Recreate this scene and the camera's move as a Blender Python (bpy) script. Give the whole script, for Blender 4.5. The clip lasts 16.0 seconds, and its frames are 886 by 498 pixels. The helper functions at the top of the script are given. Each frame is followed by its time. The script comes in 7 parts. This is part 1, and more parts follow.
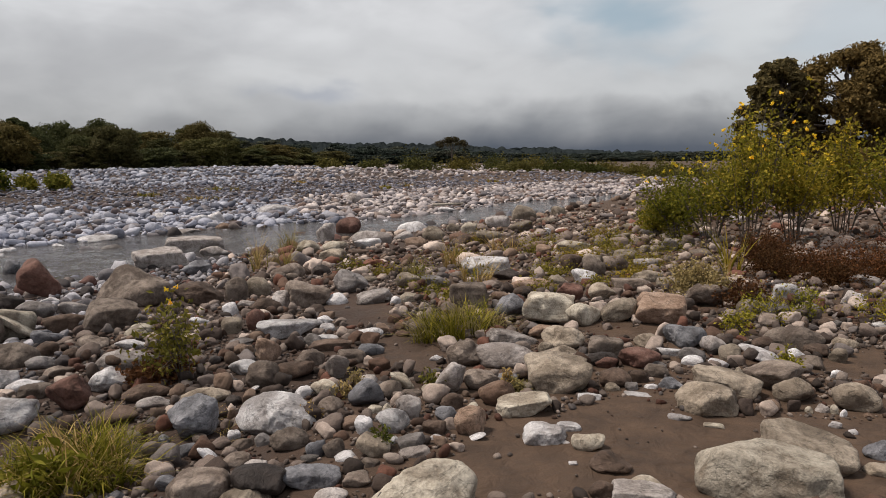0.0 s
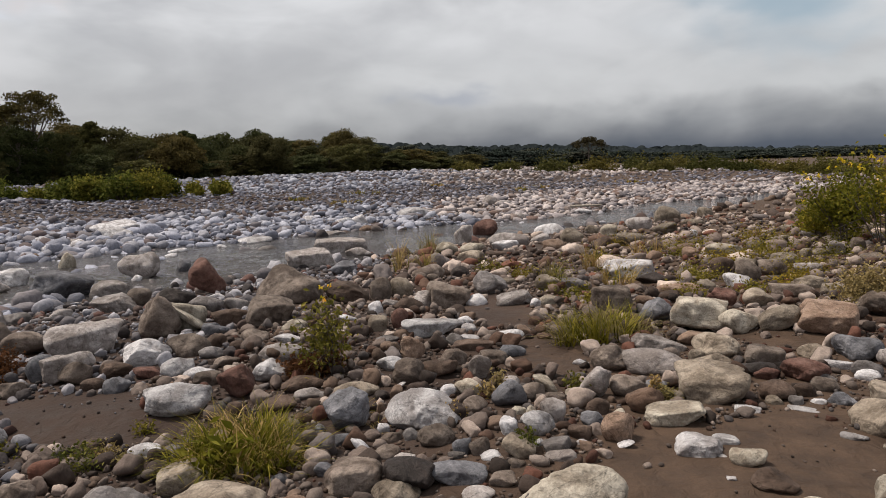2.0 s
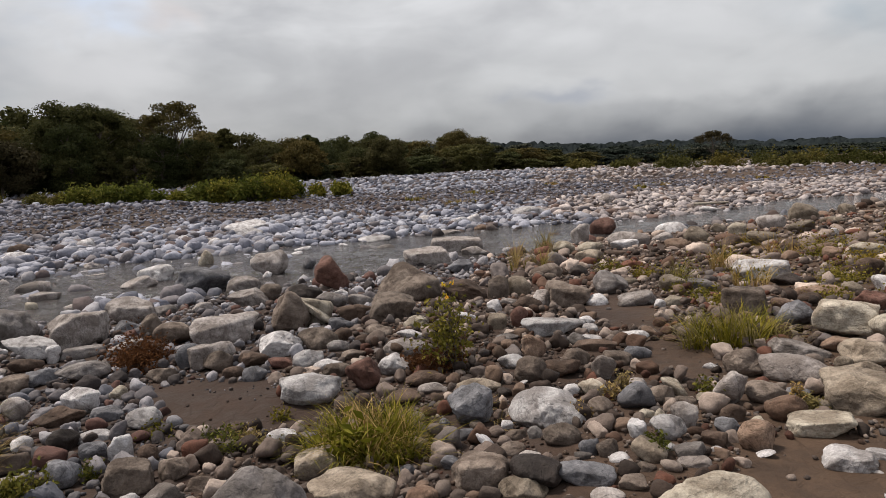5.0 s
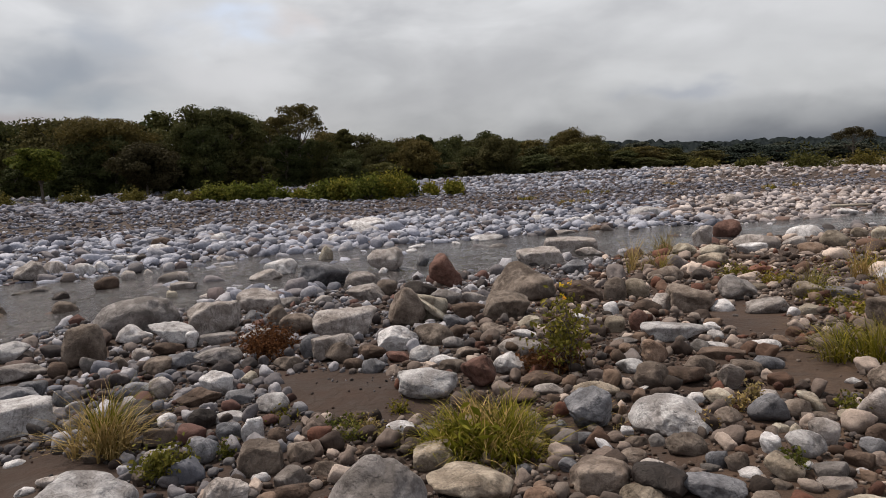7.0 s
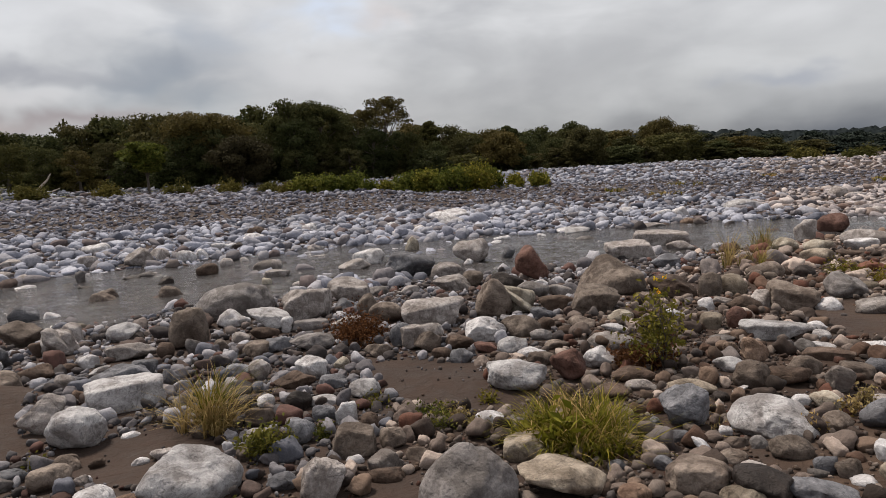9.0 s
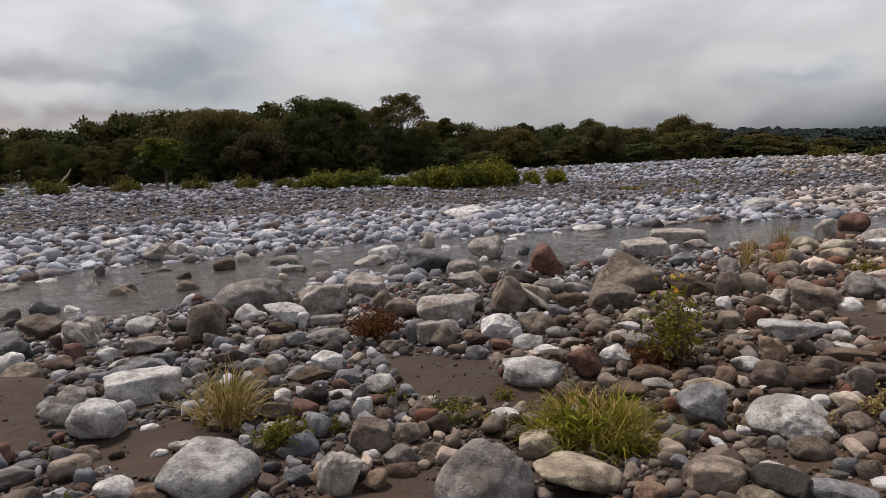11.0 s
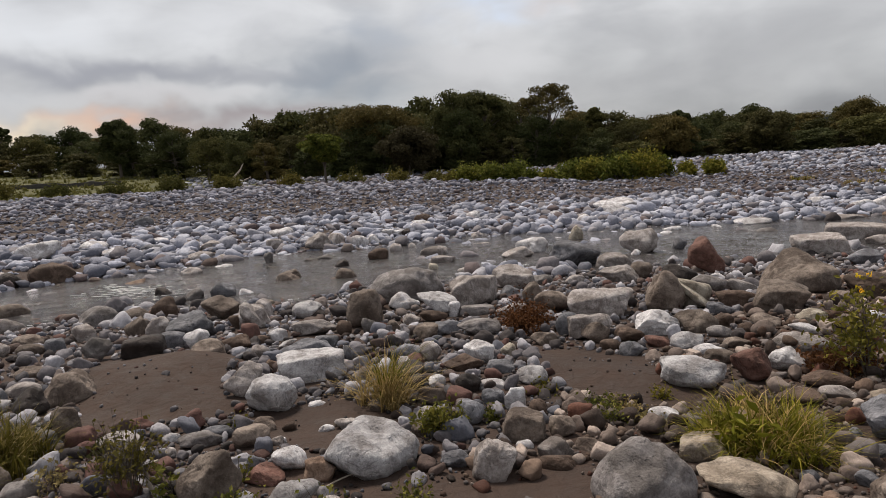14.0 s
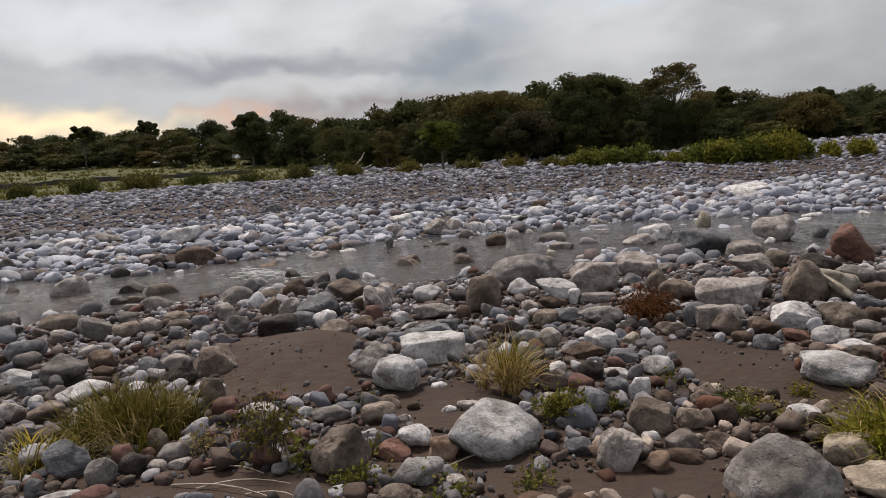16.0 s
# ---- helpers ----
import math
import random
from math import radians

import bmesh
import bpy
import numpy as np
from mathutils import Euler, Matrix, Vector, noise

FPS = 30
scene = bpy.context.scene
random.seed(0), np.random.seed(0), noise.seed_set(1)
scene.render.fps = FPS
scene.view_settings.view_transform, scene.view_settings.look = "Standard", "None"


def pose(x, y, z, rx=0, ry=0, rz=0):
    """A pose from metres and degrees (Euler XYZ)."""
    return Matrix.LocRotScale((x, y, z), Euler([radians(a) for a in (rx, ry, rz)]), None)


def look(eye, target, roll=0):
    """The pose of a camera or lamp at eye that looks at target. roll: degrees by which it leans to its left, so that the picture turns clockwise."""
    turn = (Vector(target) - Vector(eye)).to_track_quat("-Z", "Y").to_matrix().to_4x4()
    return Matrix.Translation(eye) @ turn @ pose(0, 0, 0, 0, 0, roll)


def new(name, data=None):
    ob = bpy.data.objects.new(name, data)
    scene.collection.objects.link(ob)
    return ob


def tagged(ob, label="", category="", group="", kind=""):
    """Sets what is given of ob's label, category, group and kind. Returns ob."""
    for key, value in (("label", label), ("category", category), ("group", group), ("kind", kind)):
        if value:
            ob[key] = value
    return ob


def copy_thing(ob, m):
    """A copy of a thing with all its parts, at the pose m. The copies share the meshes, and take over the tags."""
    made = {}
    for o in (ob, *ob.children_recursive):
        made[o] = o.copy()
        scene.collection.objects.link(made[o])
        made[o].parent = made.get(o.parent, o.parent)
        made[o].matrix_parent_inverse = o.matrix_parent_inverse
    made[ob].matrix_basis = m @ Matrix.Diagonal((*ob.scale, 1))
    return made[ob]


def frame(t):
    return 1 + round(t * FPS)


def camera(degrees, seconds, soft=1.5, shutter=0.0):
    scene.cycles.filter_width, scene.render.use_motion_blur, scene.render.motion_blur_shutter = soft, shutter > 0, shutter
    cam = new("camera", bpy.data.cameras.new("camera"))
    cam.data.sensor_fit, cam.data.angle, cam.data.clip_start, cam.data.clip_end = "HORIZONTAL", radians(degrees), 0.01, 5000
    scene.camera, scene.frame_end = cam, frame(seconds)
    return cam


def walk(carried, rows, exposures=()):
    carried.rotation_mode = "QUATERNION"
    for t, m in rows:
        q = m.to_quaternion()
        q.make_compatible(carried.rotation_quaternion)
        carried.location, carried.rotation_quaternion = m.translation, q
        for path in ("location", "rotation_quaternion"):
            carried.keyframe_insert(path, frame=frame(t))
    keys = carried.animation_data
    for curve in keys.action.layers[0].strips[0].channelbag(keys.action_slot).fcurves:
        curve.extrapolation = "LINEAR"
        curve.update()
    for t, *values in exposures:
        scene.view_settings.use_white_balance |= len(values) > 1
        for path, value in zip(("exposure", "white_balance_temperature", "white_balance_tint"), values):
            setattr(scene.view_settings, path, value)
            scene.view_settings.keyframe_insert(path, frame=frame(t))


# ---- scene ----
cam = camera(66.60, 16.0, soft=0.9)
PATH = [
    (0, (0.000, 0.000, 1.500), (-0.000, 9.917, 0.212), -0.50),
    (0.5, (-0.020, -0.003, 1.500), (-0.305, 9.911, 0.221), -0.61),
    (1, (-0.043, -0.007, 1.499), (-1.122, 9.857, 0.264), -1.17),
    (1.5, (-0.057, -0.013, 1.498), (-1.767, 9.763, 0.273), -1.52),
    (2, (-0.063, -0.018, 1.498), (-2.036, 9.709, 0.278), -1.65),
    (2.5, (-0.069, -0.022, 1.497), (-2.172, 9.673, 0.242), -1.63),
    (3, (-0.076, -0.027, 1.497), (-2.377, 9.630, 0.295), -1.90),
    (5.5, (-0.140, -0.061, 1.490), (-4.128, 9.041, 0.366), -2.68),
    (6, (-0.150, -0.066, 1.489), (-4.557, 8.846, 0.413), -2.71),
    (6.5, (-0.162, -0.074, 1.490), (-4.899, 8.658, 0.350), -2.63),
    (7, (-0.178, -0.089, 1.491), (-5.220, 8.475, 0.384), -2.55),
    (7.5, (-0.190, -0.102, 1.491), (-5.527, 8.277, 0.348), -2.71),
    (8, (-0.202, -0.113, 1.492), (-5.823, 8.077, 0.342), -2.61),
    (8.5, (-0.213, -0.125, 1.491), (-6.159, 7.832, 0.337), -2.83),
    (11, (-0.225, -0.141, 1.486), (-6.458, 7.584, 0.278), -2.39),
    (11.5, (-0.229, -0.152, 1.489), (-6.808, 7.289, 0.334), -2.64),
    (12, (-0.231, -0.163, 1.490), (-7.065, 7.050, 0.358), -2.58),
    (12.5, (-0.238, -0.172, 1.490), (-7.387, 6.725, 0.339), -2.98),
    (13, (-0.247, -0.184, 1.489), (-7.556, 6.538, 0.311), -2.92),
    (13.5, (-0.255, -0.195, 1.489), (-7.829, 6.224, 0.292), -3.33),
    (14, (-0.260, -0.205, 1.489), (-8.002, 6.006, 0.263), -3.08),
    (14.5, (-0.269, -0.222, 1.489), (-8.208, 5.723, 0.216), -3.24),
    (15, (-0.272, -0.232, 1.488), (-8.462, 5.352, 0.171), -3.47),
    (15.5, (-0.273, -0.242, 1.487), (-8.610, 5.123, 0.179), -3.47),
    (16, (-0.270, -0.257, 1.487), (-8.954, 4.521, 0.164), -3.88),
]
walk(cam, [(t, look(eye, target, roll)) for t, eye, target, roll in PATH])
# ---- sky: a broken grey overcast at dusk, brightest overhead, with a warm gap low in the west ----
SUN_AZ, SUN_EL = 86.0, 62.0  # degrees to the left of +y, and above the horizon
world = bpy.data.worlds.new("sky")
scene.world = world
world.use_nodes = True
wn, wl = world.node_tree.nodes, world.node_tree.links
wn.clear()


def wnode(kind, **sets):
    n = wn.new(kind)
    for k, v in sets.items():
        if k in n.inputs:
            n.inputs[k].default_value = v
    return n


def wmath(op, a, b=None, clamp=False):
    n = wn.new("ShaderNodeMath")
    n.operation, n.use_clamp = op, clamp
    for i, v in enumerate((a, b)):
        if v is None:
            continue
        if isinstance(v, (int, float)):
            n.inputs[i].default_value = v
        else:
            wl.new(v, n.inputs[i])
    return n.outputs[0]


def wramp(fac, stops):
    n = wn.new("ShaderNodeValToRGB")
    for i, (p, c) in enumerate(stops):
        e = n.color_ramp.elements[i] if i < 2 else n.color_ramp.elements.new(p)
        e.position, e.color = p, (*c, 1)
    wl.new(fac, n.inputs[0])
    return n.outputs[0]


def wmix(fac, a, b, mode="MIX"):
    n = wn.new("ShaderNodeMix")
    n.data_type, n.blend_type = "RGBA", mode
    for sock, v in ((n.inputs[0], fac), (n.inputs[6], a), (n.inputs[7], b)):
        if isinstance(v, (int, float)):
            sock.default_value = v
        elif isinstance(v, tuple):
            sock.default_value = (*v, 1)
        else:
            wl.new(v, sock)
    return n.outputs[2]


way = wn.new("ShaderNodeTexCoord").outputs["Generated"]
split = wn.new("ShaderNodeSeparateXYZ")
wl.new(way, split.inputs[0])
up = split.outputs["Z"]
bearing = wmath("MULTIPLY", wmath("ARCTAN2", wmath("MULTIPLY", split.outputs["X"], -1.0), split.outputs["Y"]), 57.296)  # degrees to the left of +y
rise = wmath("MULTIPLY", wmath("ARCSINE", up), 57.296)  # degrees above the horizon


def cloud_noise(wide, tall, shift, **sets):
    """Cloud noise whose lumps are about so many degrees wide and tall."""
    join_up = wn.new("ShaderNodeCombineXYZ")
    wl.new(wmath("DIVIDE", bearing, wide), join_up.inputs[0])
    wl.new(wmath("DIVIDE", rise, tall), join_up.inputs[1])
    join_up.inputs[2].default_value = shift
    n = wnode("ShaderNodeTexNoise", Scale=1.0, **sets)
    wl.new(join_up.outputs[0], n.inputs["Vector"])
    return n.outputs["Fac"]


clouds = cloud_noise(13.0, 5.0, 1.7, Detail=5.0, Roughness=0.5, Distortion=0.5)
wisps = cloud_noise(5.0, 2.3, 5.2, Detail=3.0, Roughness=0.42, Distortion=0.3)
curls = cloud_noise(4.0, 3.0, 9.4, Detail=3.0, Roughness=0.42, Distortion=0.3)
bent_bearing = wmath("ADD", bearing, wmath("MULTIPLY", wmath("SUBTRACT", wisps, 0.5), 11.0))
bent_rise = wmath("ADD", rise, wmath("MULTIPLY", wmath("SUBTRACT", curls, 0.5), 4.2))


def bank(az, el, wide, tall):
    """1 in the middle of a bank of cloud, fading out unevenly over so many degrees."""
    da = wmath("DIVIDE", wmath("SUBTRACT", bent_bearing, az), wide)
    de = wmath("DIVIDE", wmath("SUBTRACT", bent_rise, el), tall)
    far = wmath("ADD", wmath("MULTIPLY", da, da), wmath("MULTIPLY", de, de))
    return wmath("POWER", 2.718, wmath("MULTIPLY", far, -1.1))


level = wramp(wmath("DIVIDE", bent_rise, 20.0, True), [(0.0, (0.30, 0.305, 0.325)), (0.1, (0.36, 0.36, 0.375)), (0.2, (0.46, 0.46, 0.47)), (0.35, (0.56, 0.56, 0.565)), (0.6, (0.66, 0.66, 0.67)), (1.0, (0.68, 0.68, 0.69))])
lumps = wramp(wmath("ADD", wmath("MULTIPLY", clouds, 0.65), wmath("MULTIPLY", wisps, 0.35)), [(0.36, (0.80, 0.80, 0.81)), (0.5, (1.0, 1.0, 1.0)), (0.62, (1.16, 1.16, 1.16))])
cover = wmix(1.0, level, lumps, "MULTIPLY")
for az, el, wide, tall, much, tint in [
        (2, 9.0, 20, 3.5, 0.6, (0.64, 0.64, 0.65)), (-5, 5.6, 9, 1.2, 0.5, (0.66, 0.66, 0.67)), (28, 7.5, 9, 3.0, 0.6, (0.46, 0.455, 0.465)), (40, 5.5, 9, 1.6, 0.5, (0.47, 0.46, 0.47)),
        (10, 5.6, 3.6, 0.9, 0.75, (0.38, 0.40, 0.46)), (4, 3.8, 16, 0.7, 0.45, (0.46, 0.46, 0.475)), (-14, 11.5, 5.5, 3.0, 1.0, (0.38, 0.47, 0.54)), (-18, 8.2, 4.0, 1.0, 0.6, (0.46, 0.52, 0.57)),
        (-23, 10.0, 3.5, 3.0, 0.7, (0.68, 0.70, 0.71)), (-31, 9.0, 5.0, 4.0, 0.7, (0.57, 0.63, 0.68)), (-20, 5.6, 8, 1.0, 0.6, (0.64, 0.65, 0.66)),
        (48, 8.0, 6.0, 3.2, 0.75, (0.69, 0.68, 0.69)), (46, 12.2, 4.0, 0.9, 0.85, (0.70, 0.77, 0.90)), (41, 12.6, 1.8, 0.9, 0.35, (0.76, 0.65, 0.60)),
        (60, 7.6, 5.4, 2.2, 1.0, (0.31, 0.34, 0.385)), (56.5, 10.8, 3.2, 1.6, 0.7, (0.42, 0.45, 0.505)), (67, 6.8, 4.2, 0.9, 0.75, (0.70, 0.70, 0.71)), (68, 12.0, 6.0, 1.6, 0.5, (0.70, 0.70, 0.72)),
        (76, 8.2, 15.0, 1.1, 0.95, (0.35, 0.35, 0.385)), (86, 11.3, 12.0, 2.0, 0.9, (0.80, 0.81, 0.84)), (74, 6.3, 9.0, 0.8, 0.85, (0.64, 0.62, 0.63)), (89, 6.6, 6.0, 0.8, 0.6, (0.50, 0.50, 0.535)),
        (66, 4.6, 8.0, 0.75, 0.8, (0.33, 0.275, 0.285)), (77, 4.7, 4.4, 0.7, 0.85, (0.76, 0.46, 0.33)), (90, 3.9, 8.5, 1.0, 1.0, (1.25, 1.0, 0.66)), (100, 3.6, 8.0, 1.6, 0.9, (1.05, 0.80, 0.52))]:
    cover = wmix(wmath("MULTIPLY", bank(az, el, wide, tall), much), cover, tint)
# the dark foot of the cloud over the mountain
foot = wmath("MULTIPLY", wramp(wmath("DIVIDE", wmath("ADD", rise, wmath("MULTIPLY", wmath("SUBTRACT", curls, 0.5), 1.6)), 8.0, True), [(0.0, (1.0, 1.0, 1.0)), (0.13, (0.93, 0.93, 0.93)), (0.28, (0.52, 0.52, 0.52)), (0.48, (0.18, 0.18, 0.18)), (0.66, (0.0, 0.0, 0.0))]),
             wramp(wmath("DIVIDE", wmath("ADD", bearing, 45.0), 90.0, True), [(0.0, (0.5, 0.5, 0.5)), (0.24, (0.9, 0.9, 0.9)), (0.42, (1.0, 1.0, 1.0)), (0.62, (0.7, 0.7, 0.7)), (0.85, (0.0, 0.0, 0.0))]))
cover = wmix(foot, cover, (0.045, 0.064, 0.105))
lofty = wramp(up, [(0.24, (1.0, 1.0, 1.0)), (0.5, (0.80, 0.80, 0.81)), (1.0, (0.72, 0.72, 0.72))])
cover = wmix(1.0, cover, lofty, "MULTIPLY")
air = wn.new("ShaderNodeTexSky")
air.sky_type, air.sun_disc = "NISHITA", False
air.sun_elevation, air.sun_rotation = radians(SUN_EL), radians(-SUN_AZ)
thin = wmix(1.0, air.outputs[0], (0.1, 0.1, 0.1), "MULTIPLY")
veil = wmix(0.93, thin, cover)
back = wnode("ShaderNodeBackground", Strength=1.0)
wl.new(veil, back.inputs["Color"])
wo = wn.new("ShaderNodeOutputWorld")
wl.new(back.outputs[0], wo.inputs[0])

sun = new("sun", bpy.data.lights.new("sun", "SUN"))
sun.data.energy, sun.data.angle, sun.data.color = 3.9, radians(13), (1.0, 0.89, 0.77)
a, e = radians(SUN_AZ), radians(SUN_EL)
sun.matrix_world = look((0, 0, 40), (math.sin(a) * math.cos(e), -math.cos(a) * math.cos(e), 40 - math.sin(e)))
scene.view_settings.exposure = 0.0
# ---- materials ----
def material(name):
    m = bpy.data.materials.new(name)
    m.use_nodes = True
    t = m.node_tree
    return m, t.nodes, t.links, t.nodes["Principled BSDF"]


def noise_at(nodes, links, vec, scale, detail=6.0, rough=0.55, distort=0.0):
    n = nodes.new("ShaderNodeTexNoise")
    n.inputs["Scale"].default_value, n.inputs["Detail"].default_value = scale, detail
    n.inputs["Roughness"].default_value, n.inputs["Distortion"].default_value = rough, distort
    links.new(vec, n.inputs["Vector"])
    return n.outputs["Fac"]


def ramp(nodes, links, fac, stops, mode="LINEAR"):
    n = nodes.new("ShaderNodeValToRGB")
    n.color_ramp.interpolation = mode
    for i, (p, c) in enumerate(stops):
        e = n.color_ramp.elements[i] if i < 2 else n.color_ramp.elements.new(p)
        e.position, e.color = p, (*c, 1) if len(c) == 3 else c
    links.new(fac, n.inputs[0])
    return n.outputs[0]


def mix(nodes, links, fac, a, b, mode="MIX"):
    n = nodes.new("ShaderNodeMix")
    n.data_type, n.blend_type = "RGBA", mode
    for sock, v in ((n.inputs[0], fac), (n.inputs[6], a), (n.inputs[7], b)):
        if isinstance(v, (int, float)):
            sock.default_value = v
        elif isinstance(v, tuple):
            sock.default_value = (*v, 1)
        else:
            links.new(v, sock)
    return n.outputs[2]


def calc(nodes, links, op, a, b):
    n = nodes.new("ShaderNodeMath")
    n.operation = op
    for i, v in enumerate((a, b)):
        if isinstance(v, (int, float)):
            n.inputs[i].default_value = v
        else:
            links.new(v, n.inputs[i])
    return n.outputs[0]


def bump(nodes, links, bsdf, heights):
    """Bumps stacked: rows of (height socket, strength, distance in metres)."""
    last = None
    for h, strength, far in heights:
        n = nodes.new("ShaderNodeBump")
        n.inputs["Strength"].default_value, n.inputs["Distance"].default_value = strength, far
        links.new(h, n.inputs["Height"])
        if last:
            links.new(last, n.inputs["Normal"])
        last = n.outputs[0]
    links.new(last, bsdf.inputs["Normal"])


def grey_of(v):
    return (v, v, v)


def stone(name, main, stain, light, rough=0.8, veins=0.0):
    """River stone: blotches, a stain colour, pale wear, fine grain and pits; each stone differs a little."""
    m, n, l, b = material(name)
    tc, info = n.new("ShaderNodeTexCoord").outputs["Object"], n.new("ShaderNodeObjectInfo")
    shift = n.new("ShaderNodeVectorMath")
    shift.operation = "ADD"
    l.new(tc, shift.inputs[0])
    off = n.new("ShaderNodeVectorMath")
    off.operation = "SCALE"
    off.inputs[0].default_value = (37.0, 61.0, 23.0)
    l.new(info.outputs["Random"], off.inputs["Scale"])
    l.new(off.outputs[0], shift.inputs[1])
    v = shift.outputs[0]
    blotch = noise_at(n, l, v, 7.0, 9.0, 0.68, 0.25)
    col = ramp(n, l, blotch, [(0.36, stain), (0.49, main), (0.64, light)])
    wash = noise_at(n, l, v, 2.6, 5.0, 0.6, 0.9)
    col = mix(n, l, ramp(n, l, wash, [(0.5, grey_of(0.0)), (0.60, grey_of(0.8))]), col, stain)
    grain = noise_at(n, l, v, 75.0, 4.0, 0.7)
    col = mix(n, l, 0.5, col, ramp(n, l, grain, [(0.3, grey_of(0.5)), (0.7, grey_of(1.4))]), "MULTIPLY")
    fleck = noise_at(n, l, v, 24.0, 4.0, 0.6)
    col = mix(n, l, 0.35 if veins else 0.6, col, ramp(n, l, fleck, [(0.34, grey_of(0.5)), (0.44, grey_of(0.95)), (0.62, grey_of(1.0)), (0.74, grey_of(1.35))]), "MULTIPLY")
    seam = calc(n, l, "ABSOLUTE", calc(n, l, "SUBTRACT", noise_at(n, l, v, 3.2, 6.0, 0.6, 1.4), 0.5), 0.0)
    if veins:
        col = mix(n, l, 0.5 + veins, col, ramp(n, l, seam, [(0.0, grey_of(0.35)), (0.006, grey_of(0.6)), (0.018, grey_of(1.0))]), "MULTIPLY")
    tone = ramp(n, l, info.outputs["Random"], [(0.0, (0.72, 0.71, 0.695)), (0.5, (0.97, 0.955, 0.935)), (1.0, (1.18, 1.17, 1.155))])
    col = mix(n, l, 1.0, col, tone, "MULTIPLY")
    l.new(col, b.inputs["Base Color"])
    b.inputs["Roughness"].default_value = rough
    b.inputs["Specular IOR Level"].default_value = 0.3
    pits = ramp(n, l, noise_at(n, l, v, 34.0, 2.0, 0.5), [(0.30, grey_of(0.0)), (0.42, grey_of(1.0))])
    bump(n, l, b, [(blotch, 0.9, 0.034), (pits, 0.5, 0.008), (fleck, 0.8, 0.013), (grain, 0.5, 0.003)])
    return m


STONE = {
    "white": stone("white_stone", (0.508, 0.497, 0.520), (0.289, 0.270, 0.273), (0.678, 0.672, 0.699), veins=0.12),
    "pale": stone("pale_stone", (0.326, 0.296, 0.288), (0.174, 0.149, 0.139), (0.473, 0.440, 0.437), veins=0.2),
    "grey": stone("grey_stone", (0.178, 0.163, 0.163), (0.094, 0.083, 0.079), (0.271, 0.253, 0.252)),
    "dark": stone("dark_stone", (0.037, 0.028, 0.025), (0.020, 0.015, 0.014), (0.065, 0.051, 0.048), 0.65),
    "brown": stone("brown_stone", (0.097, 0.065, 0.050), (0.052, 0.034, 0.025), (0.151, 0.108, 0.086)),
    "red": stone("red_stone", (0.172, 0.088, 0.07), (0.092, 0.047, 0.037), (0.24, 0.145, 0.122)),
    "tan": stone("tan_stone", (0.258, 0.178, 0.132), (0.147, 0.092, 0.067), (0.356, 0.262, 0.209), veins=0.2),
    "cream": stone("cream_stone", (0.419, 0.377, 0.317), (0.227, 0.188, 0.149), (0.556, 0.509, 0.438), veins=0.1),
    "sandy": stone("sandy_stone", (0.289, 0.242, 0.195), (0.152, 0.121, 0.094), (0.400, 0.343, 0.284), veins=0.15),
    "taupe": stone("taupe_stone", (0.185, 0.149, 0.127), (0.091, 0.068, 0.056), (0.286, 0.237, 0.205)),
    "slate": stone("slate_stone", (0.169, 0.172, 0.194), (0.093, 0.092, 0.104), (0.280, 0.280, 0.310), veins=0.2),
}
COBBLE_TONES = [(0.0, (0.39, 0.372, 0.368)), (0.14, (0.165, 0.150, 0.148)), (0.33, (0.055, 0.045, 0.042)), (0.48, (0.245, 0.23, 0.228)), (0.60, (0.10, 0.068, 0.054)),
                (0.72, (0.185, 0.150, 0.128)), (0.8, (0.155, 0.157, 0.174)), (0.87, (0.135, 0.068, 0.052)), (0.95, (0.48, 0.465, 0.465))]
BAR_TONES = [(0.0, (0.335, 0.335, 0.375)), (0.22, (0.22, 0.22, 0.25)), (0.42, (0.115, 0.117, 0.140)), (0.56, (0.28, 0.27, 0.285)), (0.7, (0.175, 0.155, 0.155)),
             (0.82, (0.41, 0.405, 0.435)), (0.93, (0.12, 0.09, 0.085))]


def cobbles_material(name, tones, gain=1.0):
    m, n, l, b = material(name)
    geo, tc = n.new("ShaderNodeNewGeometry"), n.new("ShaderNodeTexCoord").outputs["Object"]
    col = ramp(n, l, geo.outputs["Random Per Island"], [(p, tuple(gain * v for v in c)) for p, c in tones], "CONSTANT")
    blotch, grain = noise_at(n, l, tc, 14.0, 6.0, 0.62, 0.5), noise_at(n, l, tc, 110.0, 3.0, 0.6)
    col = mix(n, l, 0.7, col, ramp(n, l, blotch, [(0.3, grey_of(0.6)), (0.7, grey_of(1.4))]), "MULTIPLY")
    col = mix(n, l, 0.5, col, ramp(n, l, grain, [(0.3, grey_of(0.65)), (0.7, grey_of(1.3))]), "MULTIPLY")
    l.new(col, b.inputs["Base Color"])
    b.inputs["Roughness"].default_value, b.inputs["Specular IOR Level"].default_value = 0.8, 0.3
    bump(n, l, b, [(blotch, 0.8, 0.02), (grain, 0.4, 0.004)])
    return m


